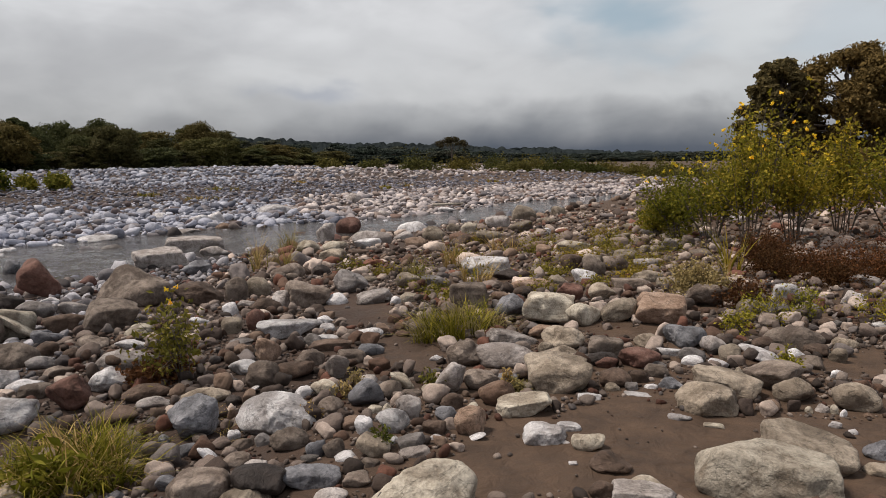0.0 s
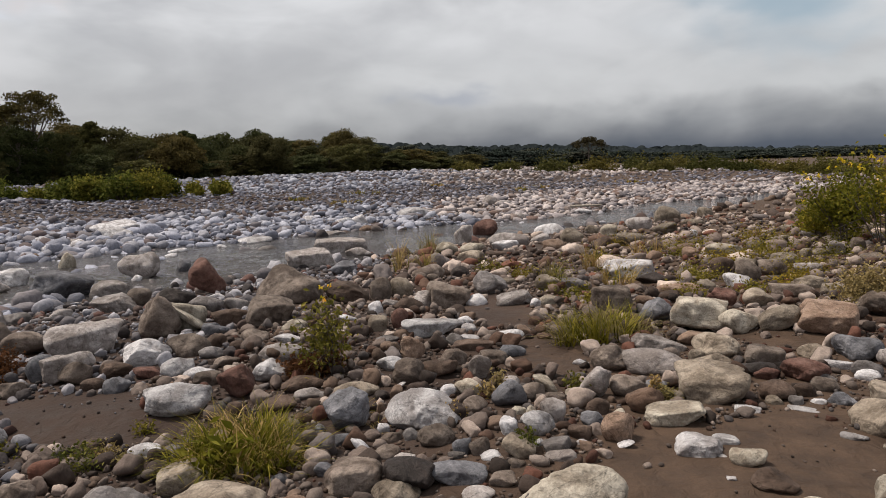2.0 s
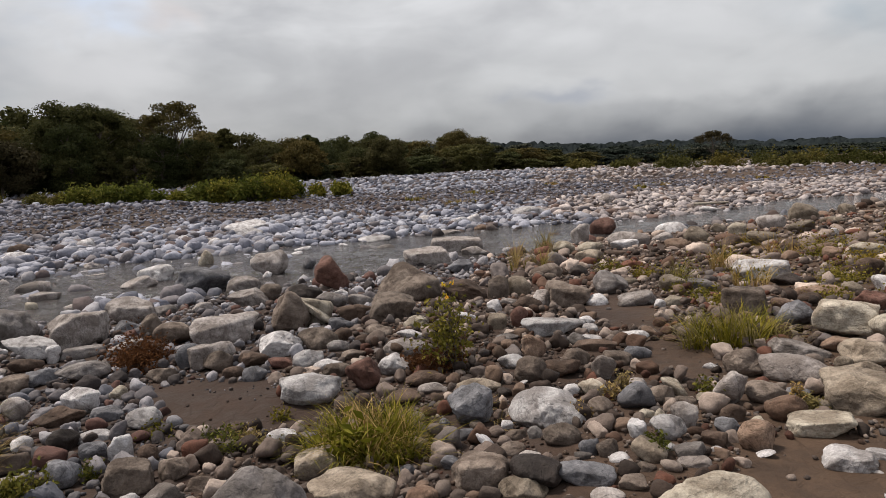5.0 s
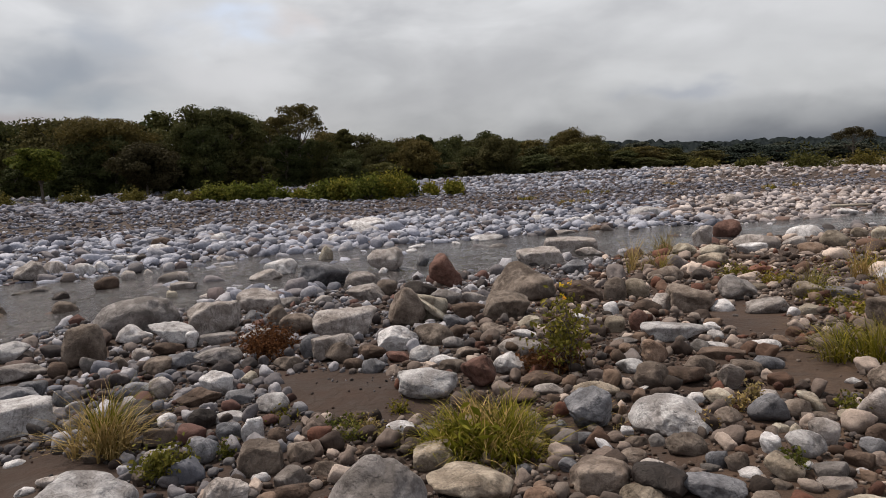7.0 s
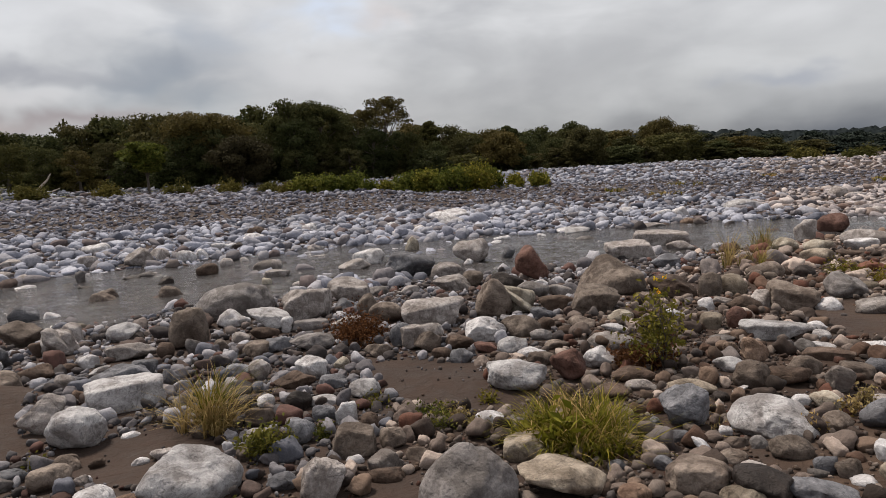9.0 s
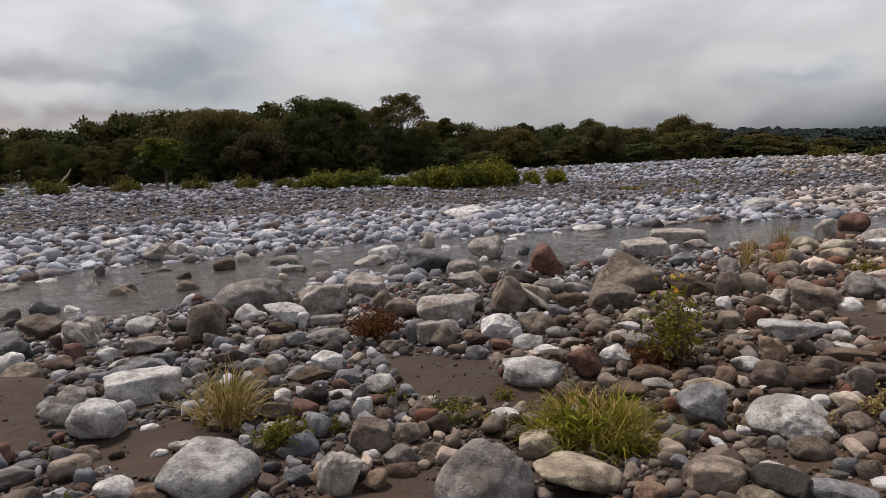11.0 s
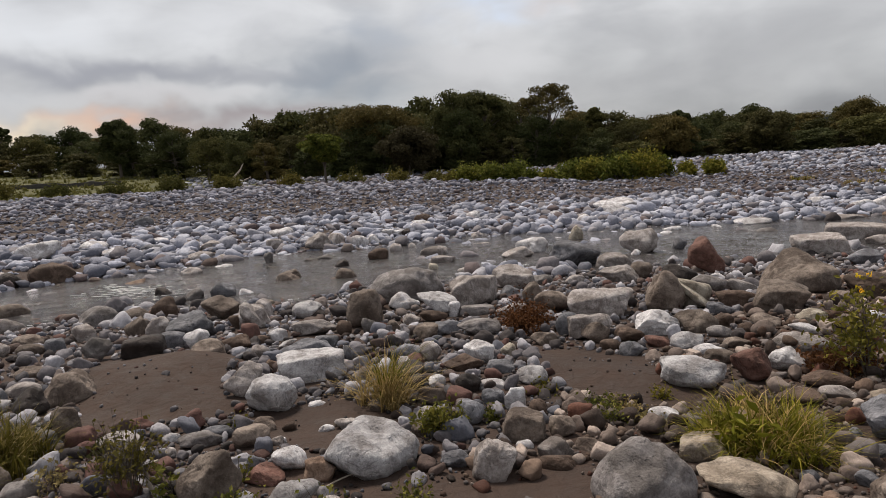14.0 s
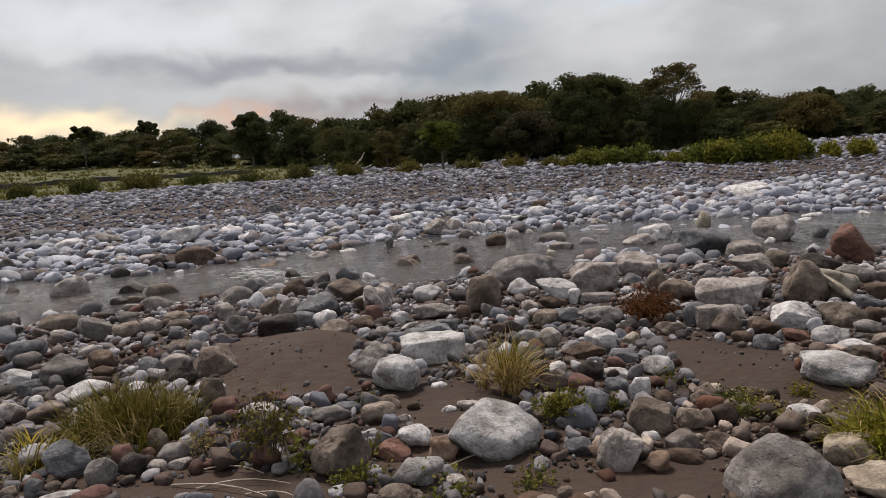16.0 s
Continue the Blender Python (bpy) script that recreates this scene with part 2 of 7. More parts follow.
COBBLE_TONES = [(p, (c[0] * 0.98, c[1] * 0.99, c[2] * 1.08)) for p, c in COBBLE_TONES]
WARM_TONES = [(p, (c[0] * 1.08, c[1] * 0.90, c[2] * 0.72)) for p, c in COBBLE_TONES]
COBBLE = cobbles_material("cobbles", COBBLE_TONES, 0.82)
COBBLE_WARM = cobbles_material("warm_cobbles", WARM_TONES, 0.82)
WARM_MID = cobbles_material("dry_warm_cobbles", WARM_TONES, 1.12)
# same tones darkened: shade of the gaps between stones painted into the colour
COBBLE_SMALL_SHADED, WARM_SMALL_SHADED = cobbles_material("small_shaded_cobbles", COBBLE_TONES, 0.46), cobbles_material("small_shaded_warm_cobbles", WARM_TONES, 0.47)
BAR = cobbles_material("bar_cobbles", [(p, (c[0] * 0.95, c[1] * 0.98, c[2] * 1.05)) for p, c in BAR_TONES], 1.08)
BAR_WARM = cobbles_material("pinkish_bar_cobbles", [(p, (c[0] * 1.1, c[1] * 0.98, c[2] * 0.88)) for p, c in BAR_TONES], 1.2)
BAR_DARK = cobbles_material("dark_bar_cobbles", [(p, (c[0] * 0.95, c[1] * 0.95, c[2] * 1.03)) for p, c in BAR_TONES], 0.74)


def earth():
    """Damp brown river sand with grit, paler where dry, grassy soil far off."""
    m, n, l, b = material("river_sand")
    tc = n.new("ShaderNodeTexCoord").outputs["Object"]
    big, mid, grit = noise_at(n, l, tc, 0.5, 5.0, 0.6, 0.4), noise_at(n, l, tc, 5.0, 6.0, 0.6), noise_at(n, l, tc, 160.0, 3.0, 0.65)
    col = ramp(n, l, big, [(0.3, (0.036, 0.0235, 0.0185)), (0.55, (0.054, 0.0355, 0.028)), (0.75, (0.076, 0.052, 0.042))])
    place = n.new("ShaderNodeSeparateXYZ")
    l.new(tc, place.inputs[0])
    dry = calc(n, l, "ADD", calc(n, l, "MULTIPLY", place.outputs["X"], 0.3), calc(n, l, "ADD", 0.2, big))
    col = mix(n, l, ramp(n, l, dry, [(0.3, grey_of(0.0)), (0.8, grey_of(1.0))]), col, ramp(n, l, mid, [(0.3, (0.061, 0.039, 0.027)), (0.7, (0.091, 0.060, 0.042))]))
    col = mix(n, l, 0.6, col, ramp(n, l, mid, [(0.3, grey_of(0.7)), (0.7, grey_of(1.25))]), "MULTIPLY")
    col = mix(n, l, 0.6, col, ramp(n, l, grit, [(0.3, grey_of(0.6)), (0.62, grey_of(1.15)), (0.75, grey_of(1.8))]), "MULTIPLY")
    turf = ramp(n, l, noise_at(n, l, tc, 0.35, 6.0, 0.65, 0.5), [(0.3, (0.035, 0.040, 0.012)), (0.5, (0.066, 0.066, 0.019)), (0.7, (0.105, 0.095, 0.030))])
    col = mix(n, l, ramp(n, l, calc(n, l, "ADD", calc(n, l, "MULTIPLY", place.outputs["X"], -0.01), calc(n, l, "MULTIPLY", big, 0.06)), [(0.575, grey_of(0.0)), (0.61, grey_of(1.0))]), col, turf)
    l.new(col, b.inputs["Base Color"])
    l.new(ramp(n, l, mid, [(0.3, grey_of(0.65)), (0.6, grey_of(0.9))]), b.inputs["Roughness"])
    b.inputs["Specular IOR Level"].default_value = 0.22
    ripple = noise_at(n, l, tc, 9.0, 4.0, 0.5, 0.8)
    bump(n, l, b, [(ripple, 0.7, 0.045), (noise_at(n, l, tc, 30.0, 4.0, 0.6, 0.4), 0.5, 0.012), (grit, 0.5, 0.004)])
    return m


def stream():
    m, n, l, b = material("river_water")
    tc = n.new("ShaderNodeTexCoord").outputs["Object"]
    silt = noise_at(n, l, tc, 0.8, 4.0, 0.6, 0.5)
    l.new(ramp(n, l, silt, [(0.3, (0.040, 0.036, 0.036)), (0.7, (0.074, 0.067, 0.067))]), b.inputs["Base Color"])
    b.inputs["Roughness"].default_value, b.inputs["IOR"].default_value = 0.035, 1.33
    wave, chop = noise_at(n, l, tc, 3.4, 3.0, 0.5, 0.3), noise_at(n, l, tc, 11.0, 4.0, 0.6, 0.5)
    bump(n, l, b, [(wave, 0.7, 0.12), (chop, 1.0, 0.07)])
    return m


def leafy(name, a, c, d, rough=0.75, sheer=0.25):
    """Leaves: three tones, leaf by leaf, letting a little light through."""
    m, n, l, b = material(name)
    geo, info = n.new("ShaderNodeNewGeometry"), n.new("ShaderNodeObjectInfo")
    col = ramp(n, l, geo.outputs["Random Per Island"], [(0.0, a), (0.5, c), (1.0, d)])
    tone = ramp(n, l, info.outputs["Random"], [(0.0, (0.62, 0.68, 0.6)), (0.5, (1.0, 1.0, 1.0)), (1.0, (1.35, 1.15, 0.95))])
    col = mix(n, l, 1.0, col, tone, "MULTIPLY")
    l.new(col, b.inputs["Base Color"])
    b.inputs["Roughness"].default_value, b.inputs["Specular IOR Level"].default_value = rough, 0.08
    if sheer:
        thin, both = n.new("ShaderNodeBsdfTranslucent"), n.new("ShaderNodeMixShader")
        l.new(col, thin.inputs["Color"])
        both.inputs[0].default_value = sheer
        l.new(b.outputs[0], both.inputs[1])
        l.new(thin.outputs[0], both.inputs[2])
        l.new(both.outputs[0], n["Material Output"].inputs["Surface"])
    return m


def bark_material(name, a, c):
    m, n, l, b = material(name)
    tc = n.new("ShaderNodeTexCoord").outputs["Object"]
    f = noise_at(n, l, tc, 9.0, 6.0, 0.65, 0.8)
    l.new(ramp(n, l, f, [(0.3, a), (0.7, c)]), b.inputs["Base Color"])
    b.inputs["Roughness"].default_value = 0.9
    bump(n, l, b, [(f, 0.6, 0.03)])
    return m


SAND, RIVER = earth(), stream()
BARK = bark_material("bark", (0.05, 0.04, 0.032), (0.13, 0.105, 0.085))
PALE_BARK = bark_material("bleached_wood", (0.26, 0.22, 0.18), (0.50, 0.44, 0.37))
WOODS = leafy("wood_leaves", (0.040, 0.047, 0.019), (0.058, 0.066, 0.026), (0.086, 0.090, 0.035))
OLIVE = leafy("olive_leaves", (0.052, 0.050, 0.021), (0.074, 0.069, 0.028), (0.105, 0.094, 0.038))
LUSH = leafy("lush_green_leaves", (0.06, 0.075, 0.015), (0.12, 0.135, 0.026), (0.23, 0.225, 0.05), sheer=0.35)
FRESH = leafy("fresh_leaves", (0.062, 0.070, 0.018), (0.115, 0.12, 0.026), (0.19, 0.18, 0.044))
GRASS = leafy("grass_blades", (0.070, 0.068, 0.010), (0.185, 0.168, 0.020), (0.36, 0.29, 0.045))
STRAW = leafy("dry_grass", (0.20, 0.15, 0.06), (0.30, 0.23, 0.10), (0.42, 0.33, 0.16))
RUST = leafy("rust_brown_weed", (0.052, 0.025, 0.012), (0.090, 0.040, 0.018), (0.145, 0.068, 0.030))
MOSS = leafy("yellow_green_moss", (0.11, 0.095, 0.018), (0.20, 0.17, 0.03), (0.30, 0.24, 0.05))
OLIVE_GRASS = leafy("olive_grass_blades", (0.062, 0.054, 0.012), (0.115, 0.098, 0.020), (0.20, 0.155, 0.036))
PETAL = leafy("yellow_petals", (0.75, 0.48, 0.02), (0.85, 0.60, 0.04), (0.90, 0.72, 0.10), 0.5, 0.3)
SHRUB = leafy("shrub_leaves", (0.10, 0.104, 0.014), (0.195, 0.186, 0.024), (0.34, 0.285, 0.045), sheer=0.4)
OLIVE_DARK = leafy("dark_olive_leaves", (0.062, 0.050, 0.022), (0.105, 0.084, 0.036), (0.16, 0.126, 0.054))
BROWNISH = leafy("brownish_leaves", (0.046, 0.037, 0.021), (0.066, 0.053, 0.029), (0.094, 0.075, 0.041))
HERB = leafy("pale_herb_leaves", (0.115, 0.120, 0.014), (0.20, 0.192, 0.022), (0.32, 0.285, 0.05))
MOSS_BUSH = leafy("yellow_green_bush_leaves", (0.060, 0.062, 0.018), (0.095, 0.093, 0.028), (0.14, 0.128, 0.042))
# the blue of the far air is mixed into this colour
HAZED_FOREST = leafy("distant_forest", (0.011, 0.017, 0.022), (0.013, 0.020, 0.025), (0.016, 0.023, 0.028), 0.9, 0.0)
# distance haze put into the leaf colour of the farthest trees
HAZY = leafy("haze_tinted_leaves", (0.034, 0.044, 0.039), (0.042, 0.053, 0.046), (0.054, 0.064, 0.053), 0.9, 0.0)
DARK_WALL = bark_material("dark_mossy_stonework", (0.018, 0.016, 0.014), (0.05, 0.045, 0.036))
FOAM = leafy("river_foam", (0.55, 0.54, 0.54), (0.65, 0.64, 0.64), (0.75, 0.75, 0.75), 0.4, 0.0)
MEADOW = leafy("meadow_blades", (0.085, 0.085, 0.024), (0.14, 0.135, 0.036), (0.21, 0.185, 0.06))
# ---- the lie of the land ----
WATER = -0.72
NEAR_BANK = [(-16, -60), (-13.6, -6), (-13.1, -1.4), (-12.9, 0.7), (-12.9, 2.4), (-11.2, 4.4), (-11.0, 6.6), (-9.6, 9.4), (-7.6, 11.6),
             (-6.6, 13.4), (-5.5, 15.5), (-4.2, 17.5), (-1.5, 21.6), (2.6, 26.7), (8.1, 35.0), (22.0, 55.0), (260.0, 330.0)]
FAR_BANK = [(-26, -60), (-20.4, -8), (-19.3, -1.9), (-17.9, 0.5), (-17.6, 4.5), (-18.0, 7.5), (-16.6, 10.0), (-15.4, 14.6), (-13.6, 17.4),
            (-11.6, 18.8), (-9.8, 20.4), (-8.4, 22.8), (-5.7, 24.2), (-1.9, 27.2), (0.4, 30.2), (3.6, 36.0), (9.7, 41.5), (24.0, 60.0), (255.0, 335.0)]


def to_line(x, y, line):
    """The distance to a broken line, above nought on its right-hand side."""
    best, side = np.full(np.shape(x), 1e9), np.zeros(np.shape(x))
    for (ax, ay), (bx, by) in zip(line, line[1:]):
        dx, dy = bx - ax, by - ay
        u = np.clip(((x - ax) * dx + (y - ay) * dy) / (dx * dx + dy * dy), 0, 1)
        ox, oy = x - ax - u * dx, y - ay - u * dy
        d = np.hypot(ox, oy)
        s = np.sign(dy * ox - dx * oy)
        side = np.where(d < best - 1e-9, s, side)
        best = np.minimum(best, d)
    return best * side


def swell(x, y, size, seed):
    """Gentle uneven waves about a metre-scale size, between about -1 and 1."""
    out = 0.0
    for k in range(4):
        a = seed * 1.7 + k * 2.1
        w = 2 * np.pi / (size * (0.7 + 0.27 * k))
        out = out + np.sin(w * (x * np.cos(a) + y * np.sin(a)) + 3.1 * seed + k) * np.cos(w * 0.8 * (y * np.cos(a * 1.3) - x * np.sin(a * 1.3)) + 1.3 * k)
    return out / 2.4


def height(x, y):
    """The height of the bare ground."""
    x, y = np.asarray(x, float), np.asarray(y, float)
    near, far = to_line(x, y, NEAR_BANK), -to_line(x, y, FAR_BANK)
    ours = np.interp(near, [-3, 0, 1.3, 2.5, 5, 8, 11, 14, 400], [-1.0, -0.77, -0.64, -0.54, -0.36, -0.18, -0.06, 0.0, 0.0])
    bar = np.interp(far, [-3, 0, 2, 6, 15, 30, 45, 70, 4000], [-1.0, -0.77, -0.62, -0.5, -0.25, 0.35, 0.7, 0.8, 1.0])
    z = np.where(near > 0, ours, np.where(far > 0, bar, -0.77 - 0.25 * np.clip(np.minimum(-near, -far), 0, 1.2)))
    z = z + np.where(near > 0, 0.22 * np.clip((x - 4) / 7, 0, 1) + 0.25 * np.clip((x - 12) / 20, 0, 1), 0)
    rough = np.clip(np.maximum(near, far) / 3, 0, 1)
    # the meadow beyond the bar climbs towards the wood
    out, az = np.hypot(x, y), np.degrees(np.arctan2(-x, y))
    z = z + 3.4 * np.clip((out - 68) / 55, 0, 1) * np.clip((az - 66) / 10, 0, 1) * np.clip((130 - az) / 15, 0, 1)
    for mx, my, rx, ry, tall in [(-6.75, 1.75, 0.75, 0.42, 0.17), (-6.35, 1.15, 0.5, 0.32, 0.12), (-5.7, 1.3, 0.45, 0.22, 0.07), (-7.1, 1.05, 0.4, 0.3, 0.10), (-3.49, 4.05, 0.6, 0.3, 0.04), (-3.66, 4.01, 0.6, 0.3, 0.05)]:
        z = z + tall * np.exp(-(((x - mx) / rx) ** 2 + ((y - my) / ry) ** 2))
    return z + rough * (0.035 * swell(x, y, 1.9, 1) + 0.05 * swell(x, y, 6.5, 2))
# ---- building ----
def fast_mesh(name, verts, faces, mat, smooth=True):
    """A mesh from arrays of places and of faces with equal corner counts."""
    verts, faces = np.asarray(verts, np.float32), np.asarray(faces, np.int32)
    me = bpy.data.meshes.new(name)
    me.vertices.add(len(verts))
    me.vertices.foreach_set("co", verts.ravel())
    k = faces.shape[1]
    me.loops.add(faces.size)
    me.loops.foreach_set("vertex_index", faces.ravel())
    me.polygons.add(len(faces))
    me.polygons.foreach_set("loop_start", np.arange(0, faces.size, k, dtype=np.int32))
    me.polygons.foreach_set("use_smooth", np.full(len(faces), smooth))
    me.update(calc_edges=True)
    me.validate()
    me.materials.append(mat)
    return me


def part(name, verts, faces, mat, parent=None, label="", smooth=True):
    ob = new(name, fast_mesh(name, verts, faces, mat, smooth))
    ob.parent = parent
    return tagged(ob, label) if label else ob


def ball(level):
    bm = bmesh.new()
    bmesh.ops.create_icosphere(bm, subdivisions=level, radius=1.0)
    bm.verts.ensure_lookup_table()
    v = np.array([x.co[:] for x in bm.verts])
    f = np.array([[x.index for x in y.verts] for y in bm.faces])
    bm.free()
    return v, f


def coarse_ball():
    bm = bmesh.new()
    bmesh.ops.create_cube(bm, size=2.0)
    bmesh.ops.subdivide_edges(bm, edges=bm.edges[:], cuts=1, use_grid_fill=True)
    bmesh.ops.triangulate(bm, faces=bm.faces[:])
    bm.verts.ensure_lookup_table()
    v = np.array([x.co.normalized()[:] for x in bm.verts])
    f = np.array([[x.index for x in y.verts] for y in bm.faces])
    bm.free()
    return v, f


BALLS = {k: ball(k) for k in (1, 2, 3, 4, 5)}
BALLS[0] = coarse_ball()


def lattice(p, seed):
    """Smooth three-dimensional value noise between -1 and 1."""
    i = np.floor(p).astype(np.int64)
    u = p - i
    u = u * u * (3 - 2 * u)
    out = 0.0
    for dx in (0, 1):
        for dy in (0, 1):
            for dz in (0, 1):
                h = ((i[:, 0] + dx) * 73856093) ^ ((i[:, 1] + dy) * 19349663) ^ ((i[:, 2] + dz) * 83492791) ^ (seed * 2654435761)
                h = (h ^ (h >> 13)) * 1274126177
                g = ((h ^ (h >> 16)) & 65535) / 32767.5 - 1
                out = out + g * np.where(dx, u[:, 0], 1 - u[:, 0]) * np.where(dy, u[:, 1], 1 - u[:, 1]) * np.where(dz, u[:, 2], 1 - u[:, 2])
    return out


def stone_shape(level, rng, kind="round", rough=1.0, ratio=(1, 1, 1)):
    """A worn stone in a box from -1 to 1: a ball whose sides are ground flat and whose edges stay rounded, then dented and pitted."""
    v, f = BALLS[level]
    seed = int(rng.integers(1, 9999))
    w = v * (np.array(ratio) / max(ratio)) + rng.normal(0, 3, 3)
    count, lo, hi, power, dent = {"round": (8, 0.56, 0.88, 20, 0.15), "box": (5, 0.66, 0.90, 24, 0.12), "dome": (8, 0.60, 0.90, 18, 0.15),
                                  "wedge": (8, 0.60, 0.88, 22, 0.12), "hewn": (9, 0.50, 0.80, 34, 0.16)}[kind]
    sides = [(rng.normal(size=3), rng.uniform(lo, hi)) for _ in range(count)]
    if kind == "box":
        lean = rng.normal(0, 0.13, (6, 3))
        sides += [(np.array(n, float) + d, rng.uniform(0.62, 0.74)) for n, d in zip([(1, 0, 0), (-1, 0, 0), (0, 1, 0), (0, -1, 0), (0, 0, 1), (0, 0, -1)], lean)]
    elif kind == "dome":
        sides += [(np.array((0, 0, -1.0)), 0.35)]
    elif kind == "wedge":
        way = 1 if rng.uniform() < 0.5 else -1
        sides += [(np.array((way * rng.uniform(0.5, 0.9), -0.25, 0.8)), 0.46), (np.array((-way * 0.9, rng.normal(0, 0.3), 0.35)), 0.72), (np.array((rng.normal(0, 0.3), -1, 0.3)), 0.66)]
    swelled = np.ones(len(v))
    for n, cut in sides:
        swelled = swelled + np.maximum(v @ (n / np.linalg.norm(n)) / cut, 0) ** power
    v = v * (swelled ** (-1.0 / power) * (1 + dent * lattice(w * 1.2, seed)))[:, None]
    out = v / np.linalg.norm(v, axis=1)[:, None]
    v = v + out * (rough * (0.052 * lattice(w * 2.6, seed + 1) + 0.030 * lattice(w * 5.7, seed + 2) - 0.045 * np.abs(lattice(w * 3.3, seed + 3)) + 0.014 * lattice(w * 13.0, seed + 4) - 0.05 * np.maximum(lattice(w * 4.6, seed + 5) - 0.45, 0)))[:, None]
    v = v - (v.max(0) + v.min(0)) / 2
    return v / np.abs(v).max(0), f


FOOT = []  # x, y, radius of each stone's footprint
WORDS = {"white": "whitish weathered river boulder", "pale": "pale grey worn river boulder", "grey": "mid-grey rough river boulder", "dark": "dark blackish-brown smooth river boulder",
         "brown": "brown rounded river boulder", "red": "reddish-brown river boulder", "tan": "tan sandstone-like river boulder", "cream": "cream-white weathered river boulder", "sandy": "pale sandy-grey river boulder", "taupe": "brownish-grey rough river boulder", "slate": "blue-grey slate-coloured river boulder"}
STONE_RNG = np.random.default_rng(11)


def boulder(x, y, z, wide, deep, high, turn, colour, kind="round", tilt=0):
    """One boulder, sunk a little into the bank. z is the height of its middle, tilt leans it to one side."""
    rng = STONE_RNG
    far = math.hypot(x, y)
    level = 5 if wide / far > 0.06 else 4 if wide / far > 0.016 else 3
    v, f = stone_shape(level, rng, kind, 0.8 if wide < 0.2 else 1.1, (wide, deep, high))
    v = v * (wide / 2, deep / 2, high / 2)
    c, s = math.cos(radians(tilt)), math.sin(radians(tilt))
    v = np.stack([v[:, 0] * c + v[:, 2] * s, v[:, 1], v[:, 2] * c - v[:, 0] * s], 1)
    # the underside spreads down into the ground, so that nothing hangs over air
    below = -v[:, 2].min()
    ground = min(max(float(height(x, y)), WATER - 0.07), z - 0.4 * below)
    low = v[:, 2] < 0
    v[low, 2] *= 1 + max(0.0, z - below - ground + 0.03) / below
    ob = part("boulder", v, f, STONE[colour])
    ob.matrix_world = pose(x, y, z, 0, 0, turn)
    FOOT.append((x, y, 0.5 * (wide + deep) / 2))
    size = "large " if wide > 0.45 else "small " if wide < 0.16 else ""
    where = "standing in shallow water" if float(to_line(x, y, NEAR_BANK)) < 0 < float(to_line(x, y, FAR_BANK)) else "on the stony bank" if float(to_line(x, y, NEAR_BANK)) > 0 else "on the gravel bar"
    form = {"round": "", "box": "blocky ", "dome": "domed ", "wedge": "wedge-shaped ", "hewn": "angular "}[kind]
    return tagged(ob, f"{size}{form}{WORDS[colour]} {where}", "boulder", "river boulders")


def joined_stones(name, spots, level, rng, mat, label):
    """Many small stones as one mesh. spots: rows of x, y, wide, flatness, sink."""
    kinds = [stone_shape(level, rng, ("hewn", "wedge", "hewn", "box", "round")[k % 5], 1.3) for k in range(40)]
    nv = len(kinds[0][0])
    spots = np.asarray(spots, float)
    n = len(spots)
    pick, turn = rng.integers(0, len(kinds), n), rng.uniform(0, 2 * np.pi, n)
    tip, roll = rng.normal(0, 0.3, n), rng.normal(0, 0.3, n)
    size = np.stack([spots[:, 2] / 2, spots[:, 2] / 2 * rng.uniform(0.5, 0.95, n), spots[:, 2] / 2 * spots[:, 3]], 1)
    v = np.stack([k[0] for k in kinds])[pick] * size[:, None]
    c, s = np.cos(tip), np.sin(tip)
    v = np.stack([v[..., 0] * c[:, None] + v[..., 2] * s[:, None], v[..., 1], v[..., 2] * c[:, None] - v[..., 0] * s[:, None]], -1)
    c, s = np.cos(roll), np.sin(roll)
    v = np.stack([v[..., 0], v[..., 1] * c[:, None] - v[..., 2] * s[:, None], v[..., 2] * c[:, None] + v[..., 1] * s[:, None]], -1)
    c, s = np.cos(turn), np.sin(turn)
    v = np.stack([v[..., 0] * c[:, None] - v[..., 1] * s[:, None], v[..., 0] * s[:, None] + v[..., 1] * c[:, None], v[..., 2]], -1)
    z = height(spots[:, 0], spots[:, 1]) + size[:, 2] * (1 - 2 * spots[:, 4])
    v += np.stack([spots[:, 0], spots[:, 1], z], 1)[:, None]
    f = kinds[0][1][None] + (np.arange(n) * nv)[:, None, None]
    ob = part(name, v.reshape(-1, 3), f.reshape(-1, 3), mat)
    return tagged(ob, label, "stones", kind="stuff")


LESSER = {}


def lesser(x, y, z, wide, deep, high, turn, colour, kind="round", tilt=0):
    LESSER.setdefault(colour, []).append((x, y, z, wide, deep, high, turn, kind, tilt))
    FOOT.append((x, y, 0.5 * (wide + deep) / 2))


def lay_lesser():
    """The lesser stones of each colour as one mesh."""
    for colour, rows in LESSER.items():
        meshes = []
        for x, y, z, wide, deep, high, turn, kind, tilt in rows:
            v, f = stone_shape(3, STONE_RNG, kind, 1.0, (wide, deep, high))
            v = v * (wide / 2, deep / 2, high / 2)
            c, s = math.cos(radians(tilt)), math.sin(radians(tilt))
            v = np.stack([v[:, 0] * c + v[:, 2] * s, v[:, 1], v[:, 2] * c - v[:, 0] * s], 1)
            v[v[:, 2] < 0, 2] *= 1.6
            c, s = math.cos(radians(turn)), math.sin(radians(turn))
            meshes.append((np.stack([x + v[:, 0] * c - v[:, 1] * s, y + v[:, 0] * s + v[:, 1] * c, z + v[:, 2]], 1), f))
        ob = part("river_stones", *join(meshes), STONE[colour])
        tagged(ob, f"scattered {WORDS[colour]}s of lesser size", "stones", kind="stuff")


